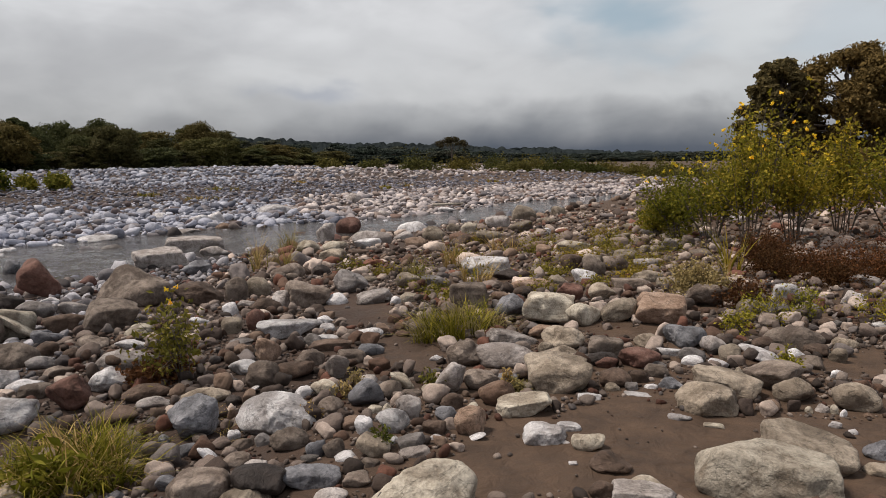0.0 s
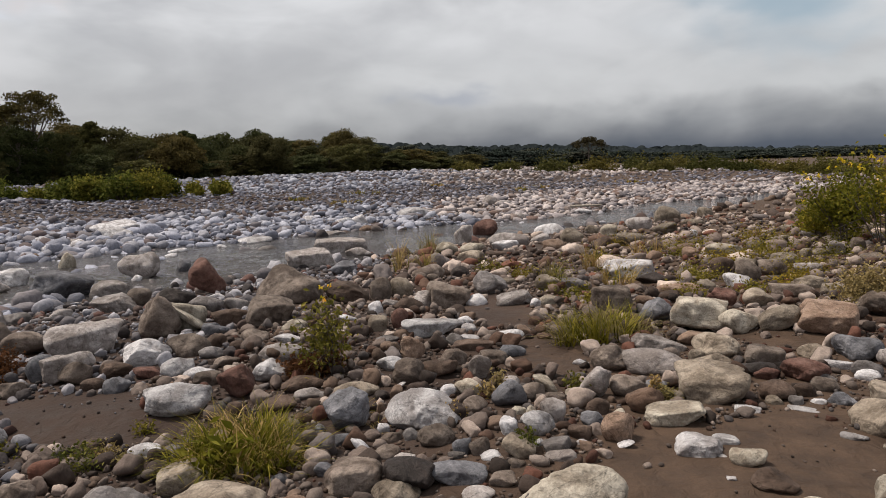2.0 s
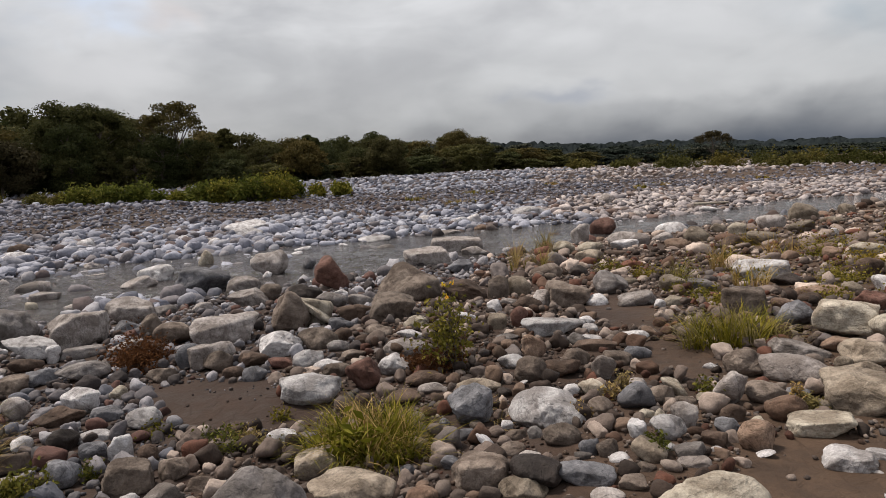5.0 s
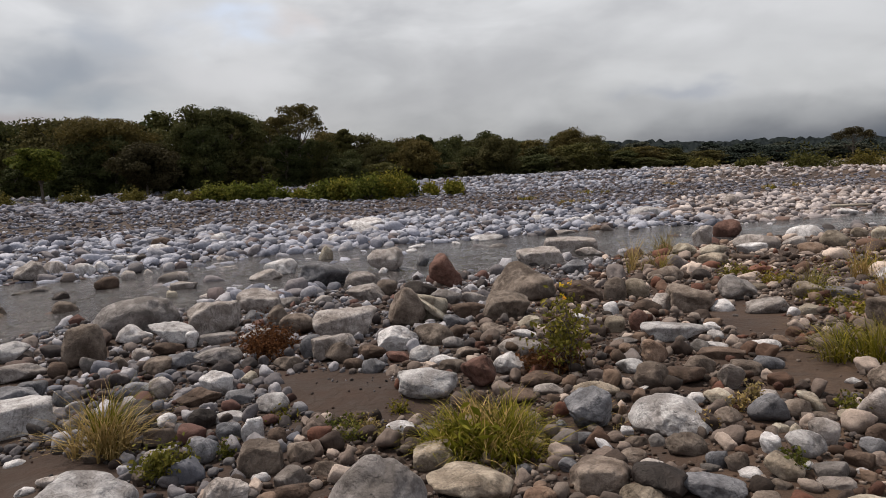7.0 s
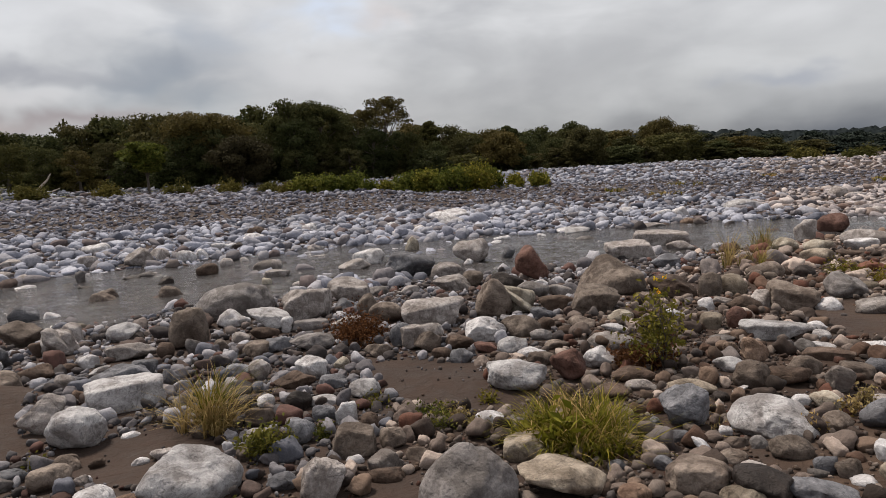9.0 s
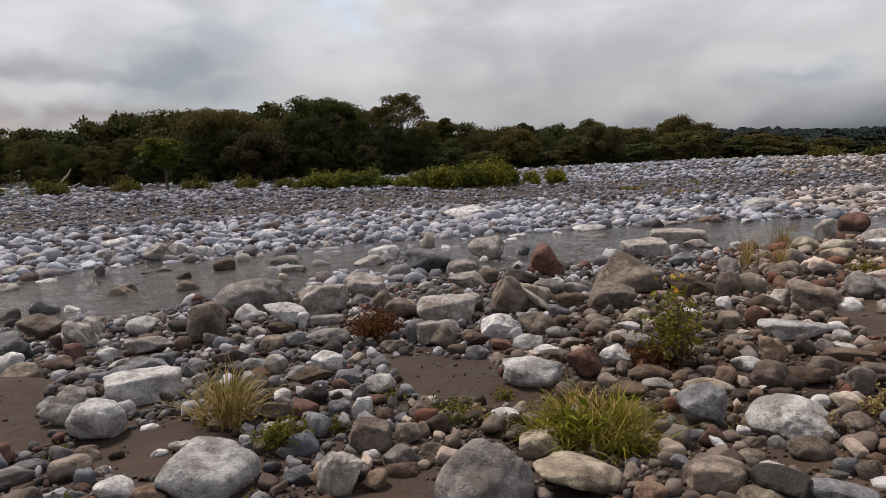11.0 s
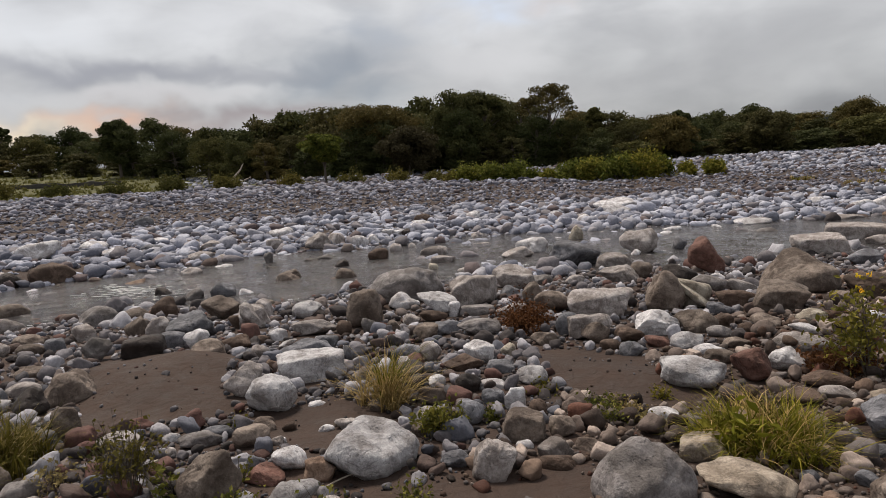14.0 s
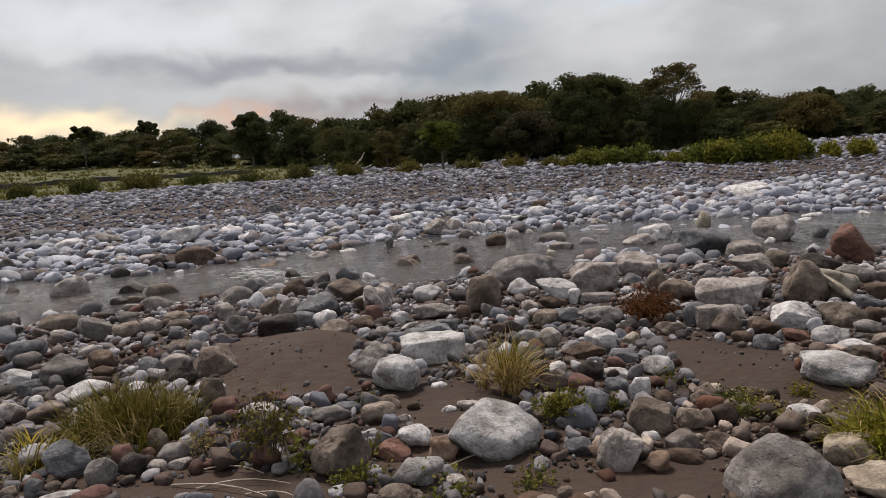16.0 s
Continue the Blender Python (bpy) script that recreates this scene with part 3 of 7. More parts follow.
def join(meshes):
    vs, fs, n = [], [], 0
    for v, f in meshes:
        vs.append(v)
        fs.append(f + n)
        n += len(v)
    return np.concatenate(vs), np.concatenate(fs)


# ---- ground and river ----
rings = np.concatenate([[0.0], np.geomspace(0.6, 90, 180), np.geomspace(100, 4200, 28)])
turns = np.concatenate([np.linspace(-45, 110, 340, endpoint=False), np.linspace(110, 315, 90, endpoint=False)])
ga = np.radians(turns)
gx, gy = -np.outer(rings, np.sin(ga)), np.outer(rings, np.cos(ga))
gz = height(gx, gy)
cells = np.arange(gx.size).reshape(gx.shape)
nxt = np.roll(cells, -1, axis=1)
quads = np.stack([cells[:-1], cells[1:], nxt[1:], nxt[:-1]], -1).reshape(-1, 4)
ground = part("ground", np.stack([gx, gy, gz], -1).reshape(-1, 3), quads[:, ::-1], SAND)
tagged(ground, "damp brown river sand and silt between the stones", "ground", kind="structure")

def river_sheet(xs, ys, keep_out=None):
    """The part of a grid that lies in the river bed, rippled where it is fine."""
    wx, wy = np.meshgrid(xs, ys, indexing="ij")
    wet = (to_line(wx, wy, NEAR_BANK) < 1.2) & (to_line(wx, wy, FAR_BANK) > -1.2)
    ids = np.arange(wx.size).reshape(wx.shape)
    corners = [ids[:-1, :-1], ids[1:, :-1], ids[1:, 1:], ids[:-1, 1:]]
    keep = wet.ravel()[np.stack(corners)].any(0)
    wz = np.full(wx.shape, WATER)
    if keep_out:
        x0, x1, y0, y1 = keep_out
        keep &= ~((wx[:-1, :-1] >= x0) & (wx[1:, 1:] <= x1) & (wy[:-1, :-1] >= y0) & (wy[1:, 1:] <= y1))
    else:
        rim = np.clip(np.minimum(np.minimum(wx - xs[0], xs[-1] - wx), np.minimum(wy - ys[0], ys[-1] - wy)), 0, 1)
        lively = np.clip(0.55 + 0.6 * swell(wx, wy, 4.5, 12), 0.12, 1.2)
        flow = lattice(np.stack([wx.ravel() * 2.3 + wy.ravel() * 0.9, wy.ravel() * 1.1 - wx.ravel() * 0.5, 0 * wx.ravel()], 1), 31).reshape(wx.shape)
        fine = lattice(np.stack([wx.ravel() * 4.6, wy.ravel() * 3.3, 0 * wx.ravel() + 5], 1), 32).reshape(wx.shape)
        wz = wz + rim * lively * (0.024 * flow + 0.019 * fine + 0.008 * swell(wx, wy, 0.8, 14))
    quads = np.stack(corners, -1)[keep].reshape(-1, 4)
    used, quads = np.unique(quads, return_inverse=True)
    return np.stack([wx.ravel()[used], wy.ravel()[used], wz.ravel()[used]], 1), quads.reshape(-1, 4)


river = part("water", *join([river_sheet(np.linspace(-24, 6, 261), np.linspace(-12, 36, 417)), river_sheet(np.linspace(-70, 260, 331), np.linspace(-70, 340, 411), (-24, 6, -12, 36))]), RIVER)
tagged(river, "shallow grey-brown rippling river water", "river", kind="structure")
# ---- the single boulders: place of the middle, width, depth, height, turn, colour, shape ----
boulder(-0.10, 2.84, 0.06, 0.50, 0.40, 0.26, 2, "cream", "dome")
boulder(-3.36, 1.70, -0.06, 0.53, 0.48, 0.33, 60, "white", "round")
boulder(-2.07, 2.39, 0.00, 0.50, 0.40, 0.30, 37, "grey", "dome")
boulder(-0.53, 2.96, -0.04, 0.16, 0.12, 0.08, 10, "pale")
boulder(0.90, 2.87, 0.00, 0.30, 0.19, 0.10, -17, "pale", "box")
boulder(0.72, 2.94, -0.01, 0.12, 0.09, 0.09, -14, "brown")
boulder(-0.92, 2.92, -0.03, 0.24, 0.18, 0.10, 18, "sandy")
boulder(-0.43, 3.11, -0.03, 0.14, 0.10, 0.08, 8, "taupe")
boulder(-0.87, 3.03, 0.00, 0.29, 0.22, 0.15, 16, "dark", "round", 15)
boulder(0.95, 3.00, -0.01, 0.16, 0.09, 0.06, -18, "cream")
boulder(-3.05, 0.95, -0.08, 0.22, 0.17, 0.13, 67, "taupe")
boulder(-0.66, 3.14, -0.03, 0.29, 0.17, 0.09, 12, "slate", "box", 8)
boulder(-1.17, 3.03, -0.02, 0.30, 0.24, 0.15, 21, "taupe", "box")
boulder(0.82, 3.17, 0.01, 0.21, 0.16, 0.10, -14, "brown")
boulder(-1.76, 2.76, -0.06, 0.44, 0.35, 0.18, 28, "sandy", "hewn", 15)
boulder(1.49, 2.95, 0.07, 0.66, 0.41, 0.27, -27, "cream", "box")
boulder(-0.16, 3.40, -0.03, 0.17, 0.10, 0.06, 3, "pale", "box", -8)
boulder(-0.38, 3.41, 0.01, 0.19, 0.14, 0.11, 6, "sandy", "hewn", 15)
boulder(-3.25, 1.14, -0.09, 0.29, 0.23, 0.17, 65, "white", "hewn")
boulder(-1.39, 3.20, -0.09, 0.12, 0.09, 0.09, 24, "slate")
boulder(-0.18, 3.48, -0.01, 0.16, 0.12, 0.09, 3, "grey", "box", -15)
boulder(-2.79, 2.10, -0.08, 0.22, 0.17, 0.20, 49, "pale", "box", 15)
boulder(0.77, 3.46, 0.00, 0.18, 0.14, 0.10, -13, "cream")
boulder(-1.01, 3.41, -0.09, 0.13, 0.08, 0.06, 16, "pale")
boulder(-2.63, 2.42, -0.14, 0.23, 0.14, 0.08, 44, "brown", "dome")
boulder(-3.02, 2.01, -0.12, 0.16, 0.12, 0.10, 53, "slate")
boulder(-1.12, 3.45, -0.09, 0.15, 0.11, 0.09, 18, "taupe")
boulder(0.56, 3.61, -0.02, 0.25, 0.18, 0.11, -9, "white", "box")
boulder(2.07, 3.02, 0.03, 0.17, 0.10, 0.07, -34, "sandy")
boulder(1.80, 3.20, 0.06, 0.45, 0.33, 0.18, -29, "sandy", "box", 10)
boulder(0.17, 3.68, -0.06, 0.14, 0.08, 0.02, -3, "white", "wedge", -20)
boulder(-3.59, 0.86, -0.02, 0.33, 0.26, 0.29, 71, "taupe", "wedge")
boulder(-0.87, 3.61, -0.03, 0.22, 0.17, 0.14, 13, "taupe")
boulder(-3.45, 1.41, -0.11, 0.18, 0.14, 0.14, 62, "tan")
boulder(-1.28, 3.52, -0.09, 0.19, 0.11, 0.04, 20, "white", "wedge", 40)
boulder(-2.76, 2.55, -0.14, 0.22, 0.18, 0.11, 44, "pale", "dome")
boulder(-0.30, 3.75, 0.01, 0.20, 0.16, 0.15, 5, "white")
boulder(-2.16, 3.09, -0.12, 0.28, 0.22, 0.14, 31, "sandy", "box", -5)
boulder(-3.60, 1.16, -0.11, 0.22, 0.17, 0.11, 67, "red", "wedge")
boulder(0.15, 3.78, -0.00, 0.19, 0.15, 0.17, -2, "tan")
boulder(0.72, 3.73, -0.03, 0.15, 0.08, 0.06, -11, "white", "box", 10)
boulder(-2.69, 2.76, -0.16, 0.17, 0.13, 0.10, 41, "taupe", "hewn")
boulder(2.18, 3.22, 0.04, 0.15, 0.11, 0.11, -34, "slate", "wedge")
boulder(-3.65, 1.34, -0.09, 0.22, 0.16, 0.13, 65, "white", "round", 25)
boulder(-1.17, 3.71, -0.11, 0.14, 0.09, 0.07, 18, "taupe")
boulder(-1.49, 3.69, -0.13, 0.14, 0.11, 0.08, 22, "slate")
boulder(-0.22, 3.99, -0.00, 0.16, 0.13, 0.16, 3, "pale")
boulder(-3.05, 2.60, -0.10, 0.27, 0.20, 0.18, 46, "taupe", "box", 12)
boulder(1.56, 3.73, -0.04, 0.13, 0.06, 0.05, -23, "cream", "box")
boulder(0.50, 4.04, -0.01, 0.36, 0.23, 0.12, -7, "cream", "box", -10)
boulder(-2.95, 2.82, -0.15, 0.17, 0.13, 0.15, 43, "taupe", "wedge")
boulder(1.40, 3.85, -0.03, 0.14, 0.08, 0.06, -20, "white", "hewn")
boulder(-4.10, -0.49, -0.10, 0.25, 0.12, 0.07, 93, "white")
boulder(-3.45, 2.34, -0.11, 0.16, 0.12, 0.17, 53, "taupe")
boulder(-1.05, 4.04, -0.04, 0.49, 0.38, 0.23, 15, "white", "hewn")
boulder(0.34, 4.23, 0.01, 0.24, 0.19, 0.17, -5, "tan", "hewn")
boulder(-0.73, 4.18, -0.06, 0.17, 0.13, 0.14, 10, "taupe")
boulder(-1.54, 3.97, -0.04, 0.30, 0.23, 0.27, 21, "slate", "wedge")
boulder(-4.26, 0.13, -0.14, 0.14, 0.11, 0.07, 84, "pale")
boulder(-4.28, -0.27, -0.08, 0.17, 0.13, 0.17, 90, "grey")
boulder(1.61, 3.98, 0.04, 0.38, 0.31, 0.18, -22, "sandy", "round", 6)
boulder(-4.30, -0.11, -0.10, 0.15, 0.12, 0.15, 88, "dark")
boulder(-3.50, 2.54, -0.12, 0.22, 0.17, 0.18, 51, "slate")
boulder(0.95, 4.24, -0.04, 0.16, 0.07, 0.06, -13, "white", "box")
boulder(-0.52, 4.32, -0.02, 0.24, 0.18, 0.17, 7, "slate", "wedge")
boulder(-4.18, 1.34, -0.12, 0.23, 0.18, 0.15, 68, "taupe")
boulder(-2.67, 3.48, -0.18, 0.21, 0.15, 0.10, 35, "white", "dome")
boulder(-4.40, 0.13, -0.12, 0.22, 0.17, 0.13, 85, "grey", "hewn")
boulder(-3.89, 2.05, -0.18, 0.15, 0.07, 0.06, 60, "grey")
boulder(1.28, 4.28, -0.04, 0.22, 0.10, 0.03, -17, "white", "box")
boulder(0.05, 4.49, 0.02, 0.24, 0.15, 0.16, -1, "pale", "round", -55)
boulder(-0.38, 4.49, -0.05, 0.18, 0.14, 0.13, 5, "taupe")
boulder(-4.48, -0.43, -0.04, 0.24, 0.19, 0.24, 92, "slate")
boulder(-3.84, 2.47, -0.20, 0.19, 0.13, 0.10, 55, "pale")
boulder(0.26, 4.59, -0.02, 0.26, 0.21, 0.16, -3, "taupe")
boulder(0.79, 4.55, 0.03, 0.47, 0.37, 0.25, -10, "sandy", "box")
boulder(-3.63, 2.88, -0.15, 0.17, 0.13, 0.16, 49, "slate")
boulder(1.53, 4.39, -0.00, 0.17, 0.11, 0.08, -19, "slate", "wedge")
boulder(1.18, 4.49, 0.01, 0.22, 0.18, 0.13, -15, "brown")
boulder(-0.84, 4.57, -0.08, 0.20, 0.15, 0.12, 10, "cream")
boulder(-0.29, 4.67, -0.05, 0.23, 0.15, 0.07, 4, "cream", "round", 35)
boulder(1.86, 4.31, 0.04, 0.44, 0.30, 0.16, -23, "sandy", "box", 12)
boulder(-4.57, 1.15, -0.19, 0.28, 0.18, 0.12, 72, "grey")
boulder(2.25, 4.20, 0.01, 0.24, 0.19, 0.18, -28, "sandy")
boulder(-2.16, 4.25, -0.14, 0.28, 0.19, 0.11, 27, "brown", "round", -12)
boulder(-4.60, 1.27, -0.19, 0.20, 0.15, 0.11, 71, "slate")
boulder(2.56, 4.03, 0.03, 0.28, 0.22, 0.17, -32, "sandy", "round", 15)
boulder(-4.53, 1.56, -0.20, 0.18, 0.15, 0.11, 67, "taupe")
boulder(1.50, 4.61, 0.02, 0.17, 0.13, 0.11, -18, "taupe")
boulder(-4.27, 2.34, -0.21, 0.16, 0.12, 0.10, 59, "taupe")
boulder(-1.68, 4.59, -0.13, 0.34, 0.18, 0.12, 20, "sandy")
boulder(-4.10, 2.70, -0.20, 0.21, 0.16, 0.16, 54, "taupe")
boulder(-4.86, 0.73, -0.17, 0.28, 0.22, 0.13, 78, "pale")
boulder(-4.65, 1.62, -0.23, 0.15, 0.10, 0.08, 69, "taupe")
boulder(2.22, 4.41, 0.04, 0.38, 0.30, 0.20, -27, "taupe")
boulder(-2.04, 4.55, -0.16, 0.24, 0.13, 0.09, 24, "pale")
boulder(-1.34, 4.82, -0.05, 0.25, 0.19, 0.20, 16, "taupe")
boulder(1.53, 4.76, 0.01, 0.18, 0.10, 0.08, -18, "grey")
boulder(1.45, 4.84, 0.05, 0.32, 0.25, 0.17, -17, "red")
boulder(-2.88, 4.18, -0.10, 0.47, 0.37, 0.23, 32, "white")
boulder(-0.82, 5.02, -0.05, 0.19, 0.15, 0.20, 9, "pale", "hewn")
boulder(1.20, 4.95, 0.01, 0.25, 0.19, 0.12, -14, "dark")
boulder(-1.13, 4.98, -0.07, 0.29, 0.22, 0.14, 13, "brown")
boulder(-4.10, 3.05, -0.18, 0.21, 0.16, 0.17, 51, "dark")
boulder(-4.02, 3.23, -0.22, 0.23, 0.14, 0.10, 49, "white")
boulder(0.18, 5.18, 0.00, 0.33, 0.26, 0.22, -2, "taupe")
boulder(0.48, 5.17, -0.02, 0.49, 0.32, 0.19, -5, "pale")
boulder(-4.90, 1.81, -0.12, 0.38, 0.30, 0.27, 68, "white", "round", 18)
boulder(-3.87, 3.52, -0.18, 0.26, 0.20, 0.15, 45, "white", "hewn")
boulder(-2.17, 4.77, -0.16, 0.37, 0.18, 0.12, 24, "brown")
boulder(-2.66, 4.61, -0.10, 0.29, 0.22, 0.26, 30, "red")
boulder(1.28, 5.18, 0.03, 0.28, 0.22, 0.19, -14, "taupe", "box")
boulder(1.89, 4.99, 0.02, 0.20, 0.16, 0.15, -21, "grey")
boulder(0.94, 5.29, -0.04, 0.28, 0.18, 0.12, -10, "sandy", "hewn")
boulder(-1.09, 5.31, -0.07, 0.25, 0.19, 0.14, 12, "taupe", "dome")
boulder(-1.58, 5.20, -0.11, 0.26, 0.18, 0.13, 17, "white")
boulder(-0.76, 5.39, -0.09, 0.25, 0.18, 0.12, 8, "taupe", "box")
boulder(1.78, 5.16, -0.01, 0.21, 0.10, 0.08, -19, "white", "box")
boulder(2.40, 4.97, 0.03, 0.33, 0.21, 0.08, -26, "white", "round", 18)
boulder(2.70, 4.85, -0.00, 0.22, 0.15, 0.11, -29, "taupe")
boulder(2.12, 5.15, 0.05, 0.21, 0.15, 0.14, -22, "pale", "round", 30)
boulder(-2.58, 5.00, -0.14, 0.29, 0.23, 0.18, 27, "white", "wedge")
boulder(-0.62, 5.59, -0.08, 0.23, 0.17, 0.11, 6, "slate", "hewn")
boulder(-5.34, 1.77, -0.11, 0.32, 0.24, 0.30, 68, "pale")
boulder(-4.78, 2.99, -0.20, 0.28, 0.21, 0.14, 56, "dark")
boulder(-4.33, 3.61, -0.23, 0.25, 0.17, 0.11, 48, "slate", "box")
boulder(1.01, 5.58, 0.01, 0.37, 0.29, 0.20, -10, "sandy")
boulder(1.68, 5.46, 0.01, 0.20, 0.15, 0.13, -17, "sandy")
boulder(-1.48, 5.53, -0.05, 0.22, 0.18, 0.21, 15, "tan", "hewn")
boulder(1.97, 5.38, 0.06, 0.35, 0.27, 0.19, -20, "slate")
boulder(-3.04, 4.85, -0.17, 0.25, 0.17, 0.13, 32, "taupe")
boulder(-4.64, 3.47, -0.22, 0.36, 0.25, 0.16, 51, "brown")
boulder(0.59, 5.76, -0.04, 0.45, 0.22, 0.12, -6, "pale", "box", 8)
boulder(-0.99, 5.75, -0.09, 0.38, 0.17, 0.11, 10, "brown", "box")
boulder(2.91, 5.13, 0.01, 0.18, 0.14, 0.11, -30, "brown")
boulder(-5.42, 2.41, -0.16, 0.59, 0.37, 0.24, 64, "white", "box")
boulder(0.88, 5.87, -0.01, 0.25, 0.19, 0.13, -9, "tan")
boulder(-3.24, 5.04, -0.19, 0.27, 0.14, 0.10, 33, "white")
boulder(-5.97, -0.60, -0.18, 0.31, 0.23, 0.16, 93, "taupe")
boulder(2.84, 5.34, 0.06, 0.46, 0.27, 0.19, -28, "taupe", "dome")
boulder(-4.77, 3.76, -0.22, 0.29, 0.22, 0.22, 50, "white", "wedge", 20)
boulder(-2.65, 5.51, -0.12, 0.52, 0.24, 0.16, 26, "pale", "dome")
boulder(-6.07, -0.81, -0.16, 0.22, 0.17, 0.18, 95, "pale")
boulder(-3.15, 5.34, -0.18, 0.24, 0.13, 0.10, 31, "taupe")
boulder(-5.14, 3.50, -0.22, 0.21, 0.17, 0.21, 54, "pale", "hewn")
boulder(-0.70, 6.19, -0.09, 0.27, 0.14, 0.09, 6, "white", "wedge")
boulder(-5.56, 2.81, -0.27, 0.23, 0.11, 0.09, 61, "pale")
boulder(-3.51, 5.14, -0.18, 0.29, 0.22, 0.17, 32, "white", "hewn")
boulder(3.26, 5.33, -0.00, 0.20, 0.13, 0.10, -31, "sandy")
boulder(-6.24, 0.42, -0.16, 0.26, 0.20, 0.23, 84, "dark")
boulder(-1.11, 6.16, -0.13, 0.25, 0.12, 0.07, 10, "white")
boulder(-3.78, 5.10, -0.23, 0.25, 0.16, 0.10, 34, "red", "box", 10)
boulder(-6.37, -0.32, -0.19, 0.42, 0.29, 0.19, 91, "white")
boulder(1.33, 6.27, 0.05, 0.34, 0.27, 0.23, -12, "cream")
boulder(-1.89, 6.13, -0.16, 0.23, 0.11, 0.08, 17, "grey")
boulder(-6.42, 0.73, -0.16, 0.43, 0.34, 0.29, 81, "taupe", "dome")
boulder(1.67, 6.29, 0.09, 0.37, 0.27, 0.20, -15, "sandy", "round", -25)
boulder(2.01, 6.19, 0.11, 0.51, 0.41, 0.28, -18, "tan", "box")
boulder(-5.50, 3.48, -0.27, 0.30, 0.20, 0.13, 56, "slate")
boulder(1.03, 6.48, 0.07, 0.51, 0.41, 0.33, -9, "cream", "box")
boulder(-1.49, 6.41, -0.10, 0.64, 0.29, 0.18, 13, "white", "box")
boulder(-4.37, 4.94, -0.20, 0.28, 0.22, 0.23, 39, "taupe")
boulder(-3.48, 5.64, -0.19, 0.23, 0.15, 0.12, 32, "grey")
boulder(-4.16, 5.19, -0.24, 0.29, 0.22, 0.15, 37, "brown")
boulder(-6.13, 2.73, -0.21, 0.52, 0.27, 0.19, 64, "slate", "wedge")
boulder(-4.81, 4.68, -0.28, 0.28, 0.22, 0.14, 44, "taupe")
boulder(-2.87, 6.06, -0.15, 0.31, 0.16, 0.08, 25, "white", "round", 12)
boulder(-4.49, 5.00, -0.17, 0.44, 0.35, 0.29, 40, "pale")
boulder(-4.04, 5.49, -0.16, 0.43, 0.34, 0.26, 34, "white", "hewn")
boulder(-3.77, 5.74, -0.15, 0.42, 0.32, 0.22, 31, "taupe", "dome")
boulder(-6.86, 0.45, -0.22, 0.27, 0.21, 0.16, 84, "pale")
boulder(-6.27, 3.04, -0.25, 0.24, 0.18, 0.18, 63, "slate", "box")
boulder(-6.54, 2.43, -0.26, 0.19, 0.15, 0.16, 68, "pale")
boulder(-6.99, -0.45, -0.15, 0.40, 0.32, 0.31, 92, "grey")
boulder(3.92, 5.81, 0.02, 0.25, 0.11, 0.08, -34, "white")
boulder(0.70, 6.99, -0.01, 0.33, 0.26, 0.24, -6, "slate", "wedge")
boulder(-6.60, 2.44, -0.27, 0.32, 0.22, 0.15, 67, "slate")
boulder(-6.77, 1.99, -0.18, 0.35, 0.27, 0.21, 71, "taupe")
boulder(-3.34, 6.25, -0.18, 0.29, 0.23, 0.16, 28, "taupe")
boulder(-7.07, -0.73, -0.26, 0.22, 0.17, 0.14, 94, "slate")
boulder(-3.70, 6.11, -0.20, 0.22, 0.17, 0.14, 31, "brown")
boulder(-5.59, 4.51, -0.25, 0.48, 0.29, 0.18, 49, "grey")
boulder(3.22, 6.43, 0.04, 0.30, 0.18, 0.13, -27, "grey")
boulder(-6.00, 4.10, -0.29, 0.28, 0.21, 0.18, 54, "taupe", "hewn")
boulder(-3.09, 6.68, -0.19, 0.29, 0.21, 0.16, 25, "cream", "wedge")
boulder(-5.96, 4.34, -0.29, 0.32, 0.24, 0.17, 52, "slate", "hewn")
boulder(0.28, 7.38, 0.01, 0.44, 0.35, 0.31, -2, "taupe", "box")
boulder(2.73, 6.94, 0.09, 0.49, 0.36, 0.25, -21, "taupe")
boulder(-7.57, -0.13, -0.25, 0.26, 0.21, 0.21, 89, "brown")
boulder(1.78, 7.44, 0.03, 0.31, 0.25, 0.21, -13, "sandy")
boulder(1.44, 7.54, 0.01, 0.30, 0.23, 0.23, -11, "red")
boulder(-7.64, -0.84, -0.28, 0.29, 0.23, 0.17, 95, "white", "wedge")
boulder(-7.56, 1.61, -0.20, 0.45, 0.35, 0.24, 76, "dark", "box")
boulder(-4.00, 6.63, -0.23, 0.28, 0.19, 0.15, 31, "slate")
boulder(-7.16, 3.01, -0.39, 0.25, 0.11, 0.05, 66, "white", "wedge", -12)
boulder(-7.76, 0.61, -0.29, 0.28, 0.20, 0.14, 83, "taupe")
boulder(3.59, 6.96, 0.09, 0.28, 0.22, 0.23, -27, "white", "box")
boulder(-7.44, 2.54, -0.35, 0.32, 0.25, 0.19, 69, "brown")
boulder(-2.07, 7.67, -0.16, 0.38, 0.30, 0.23, 15, "brown")
boulder(-5.22, 6.11, -0.20, 0.76, 0.54, 0.34, 39, "pale", "box")
boulder(-3.62, 7.18, -0.12, 0.58, 0.46, 0.33, 27, "taupe", "box")
boulder(-0.82, 8.02, -0.11, 0.47, 0.29, 0.19, 6, "pale", "wedge")
boulder(-8.04, 1.27, -0.25, 0.30, 0.24, 0.28, 79, "grey")
boulder(-7.39, 3.50, -0.34, 0.56, 0.28, 0.19, 63, "pale")
boulder(-6.68, 4.75, -0.33, 0.34, 0.22, 0.15, 53, "brown")
boulder(-7.62, 3.11, -0.39, 0.25, 0.17, 0.13, 67, "white", "wedge")
boulder(-6.10, 5.54, -0.31, 0.44, 0.23, 0.15, 46, "pale")
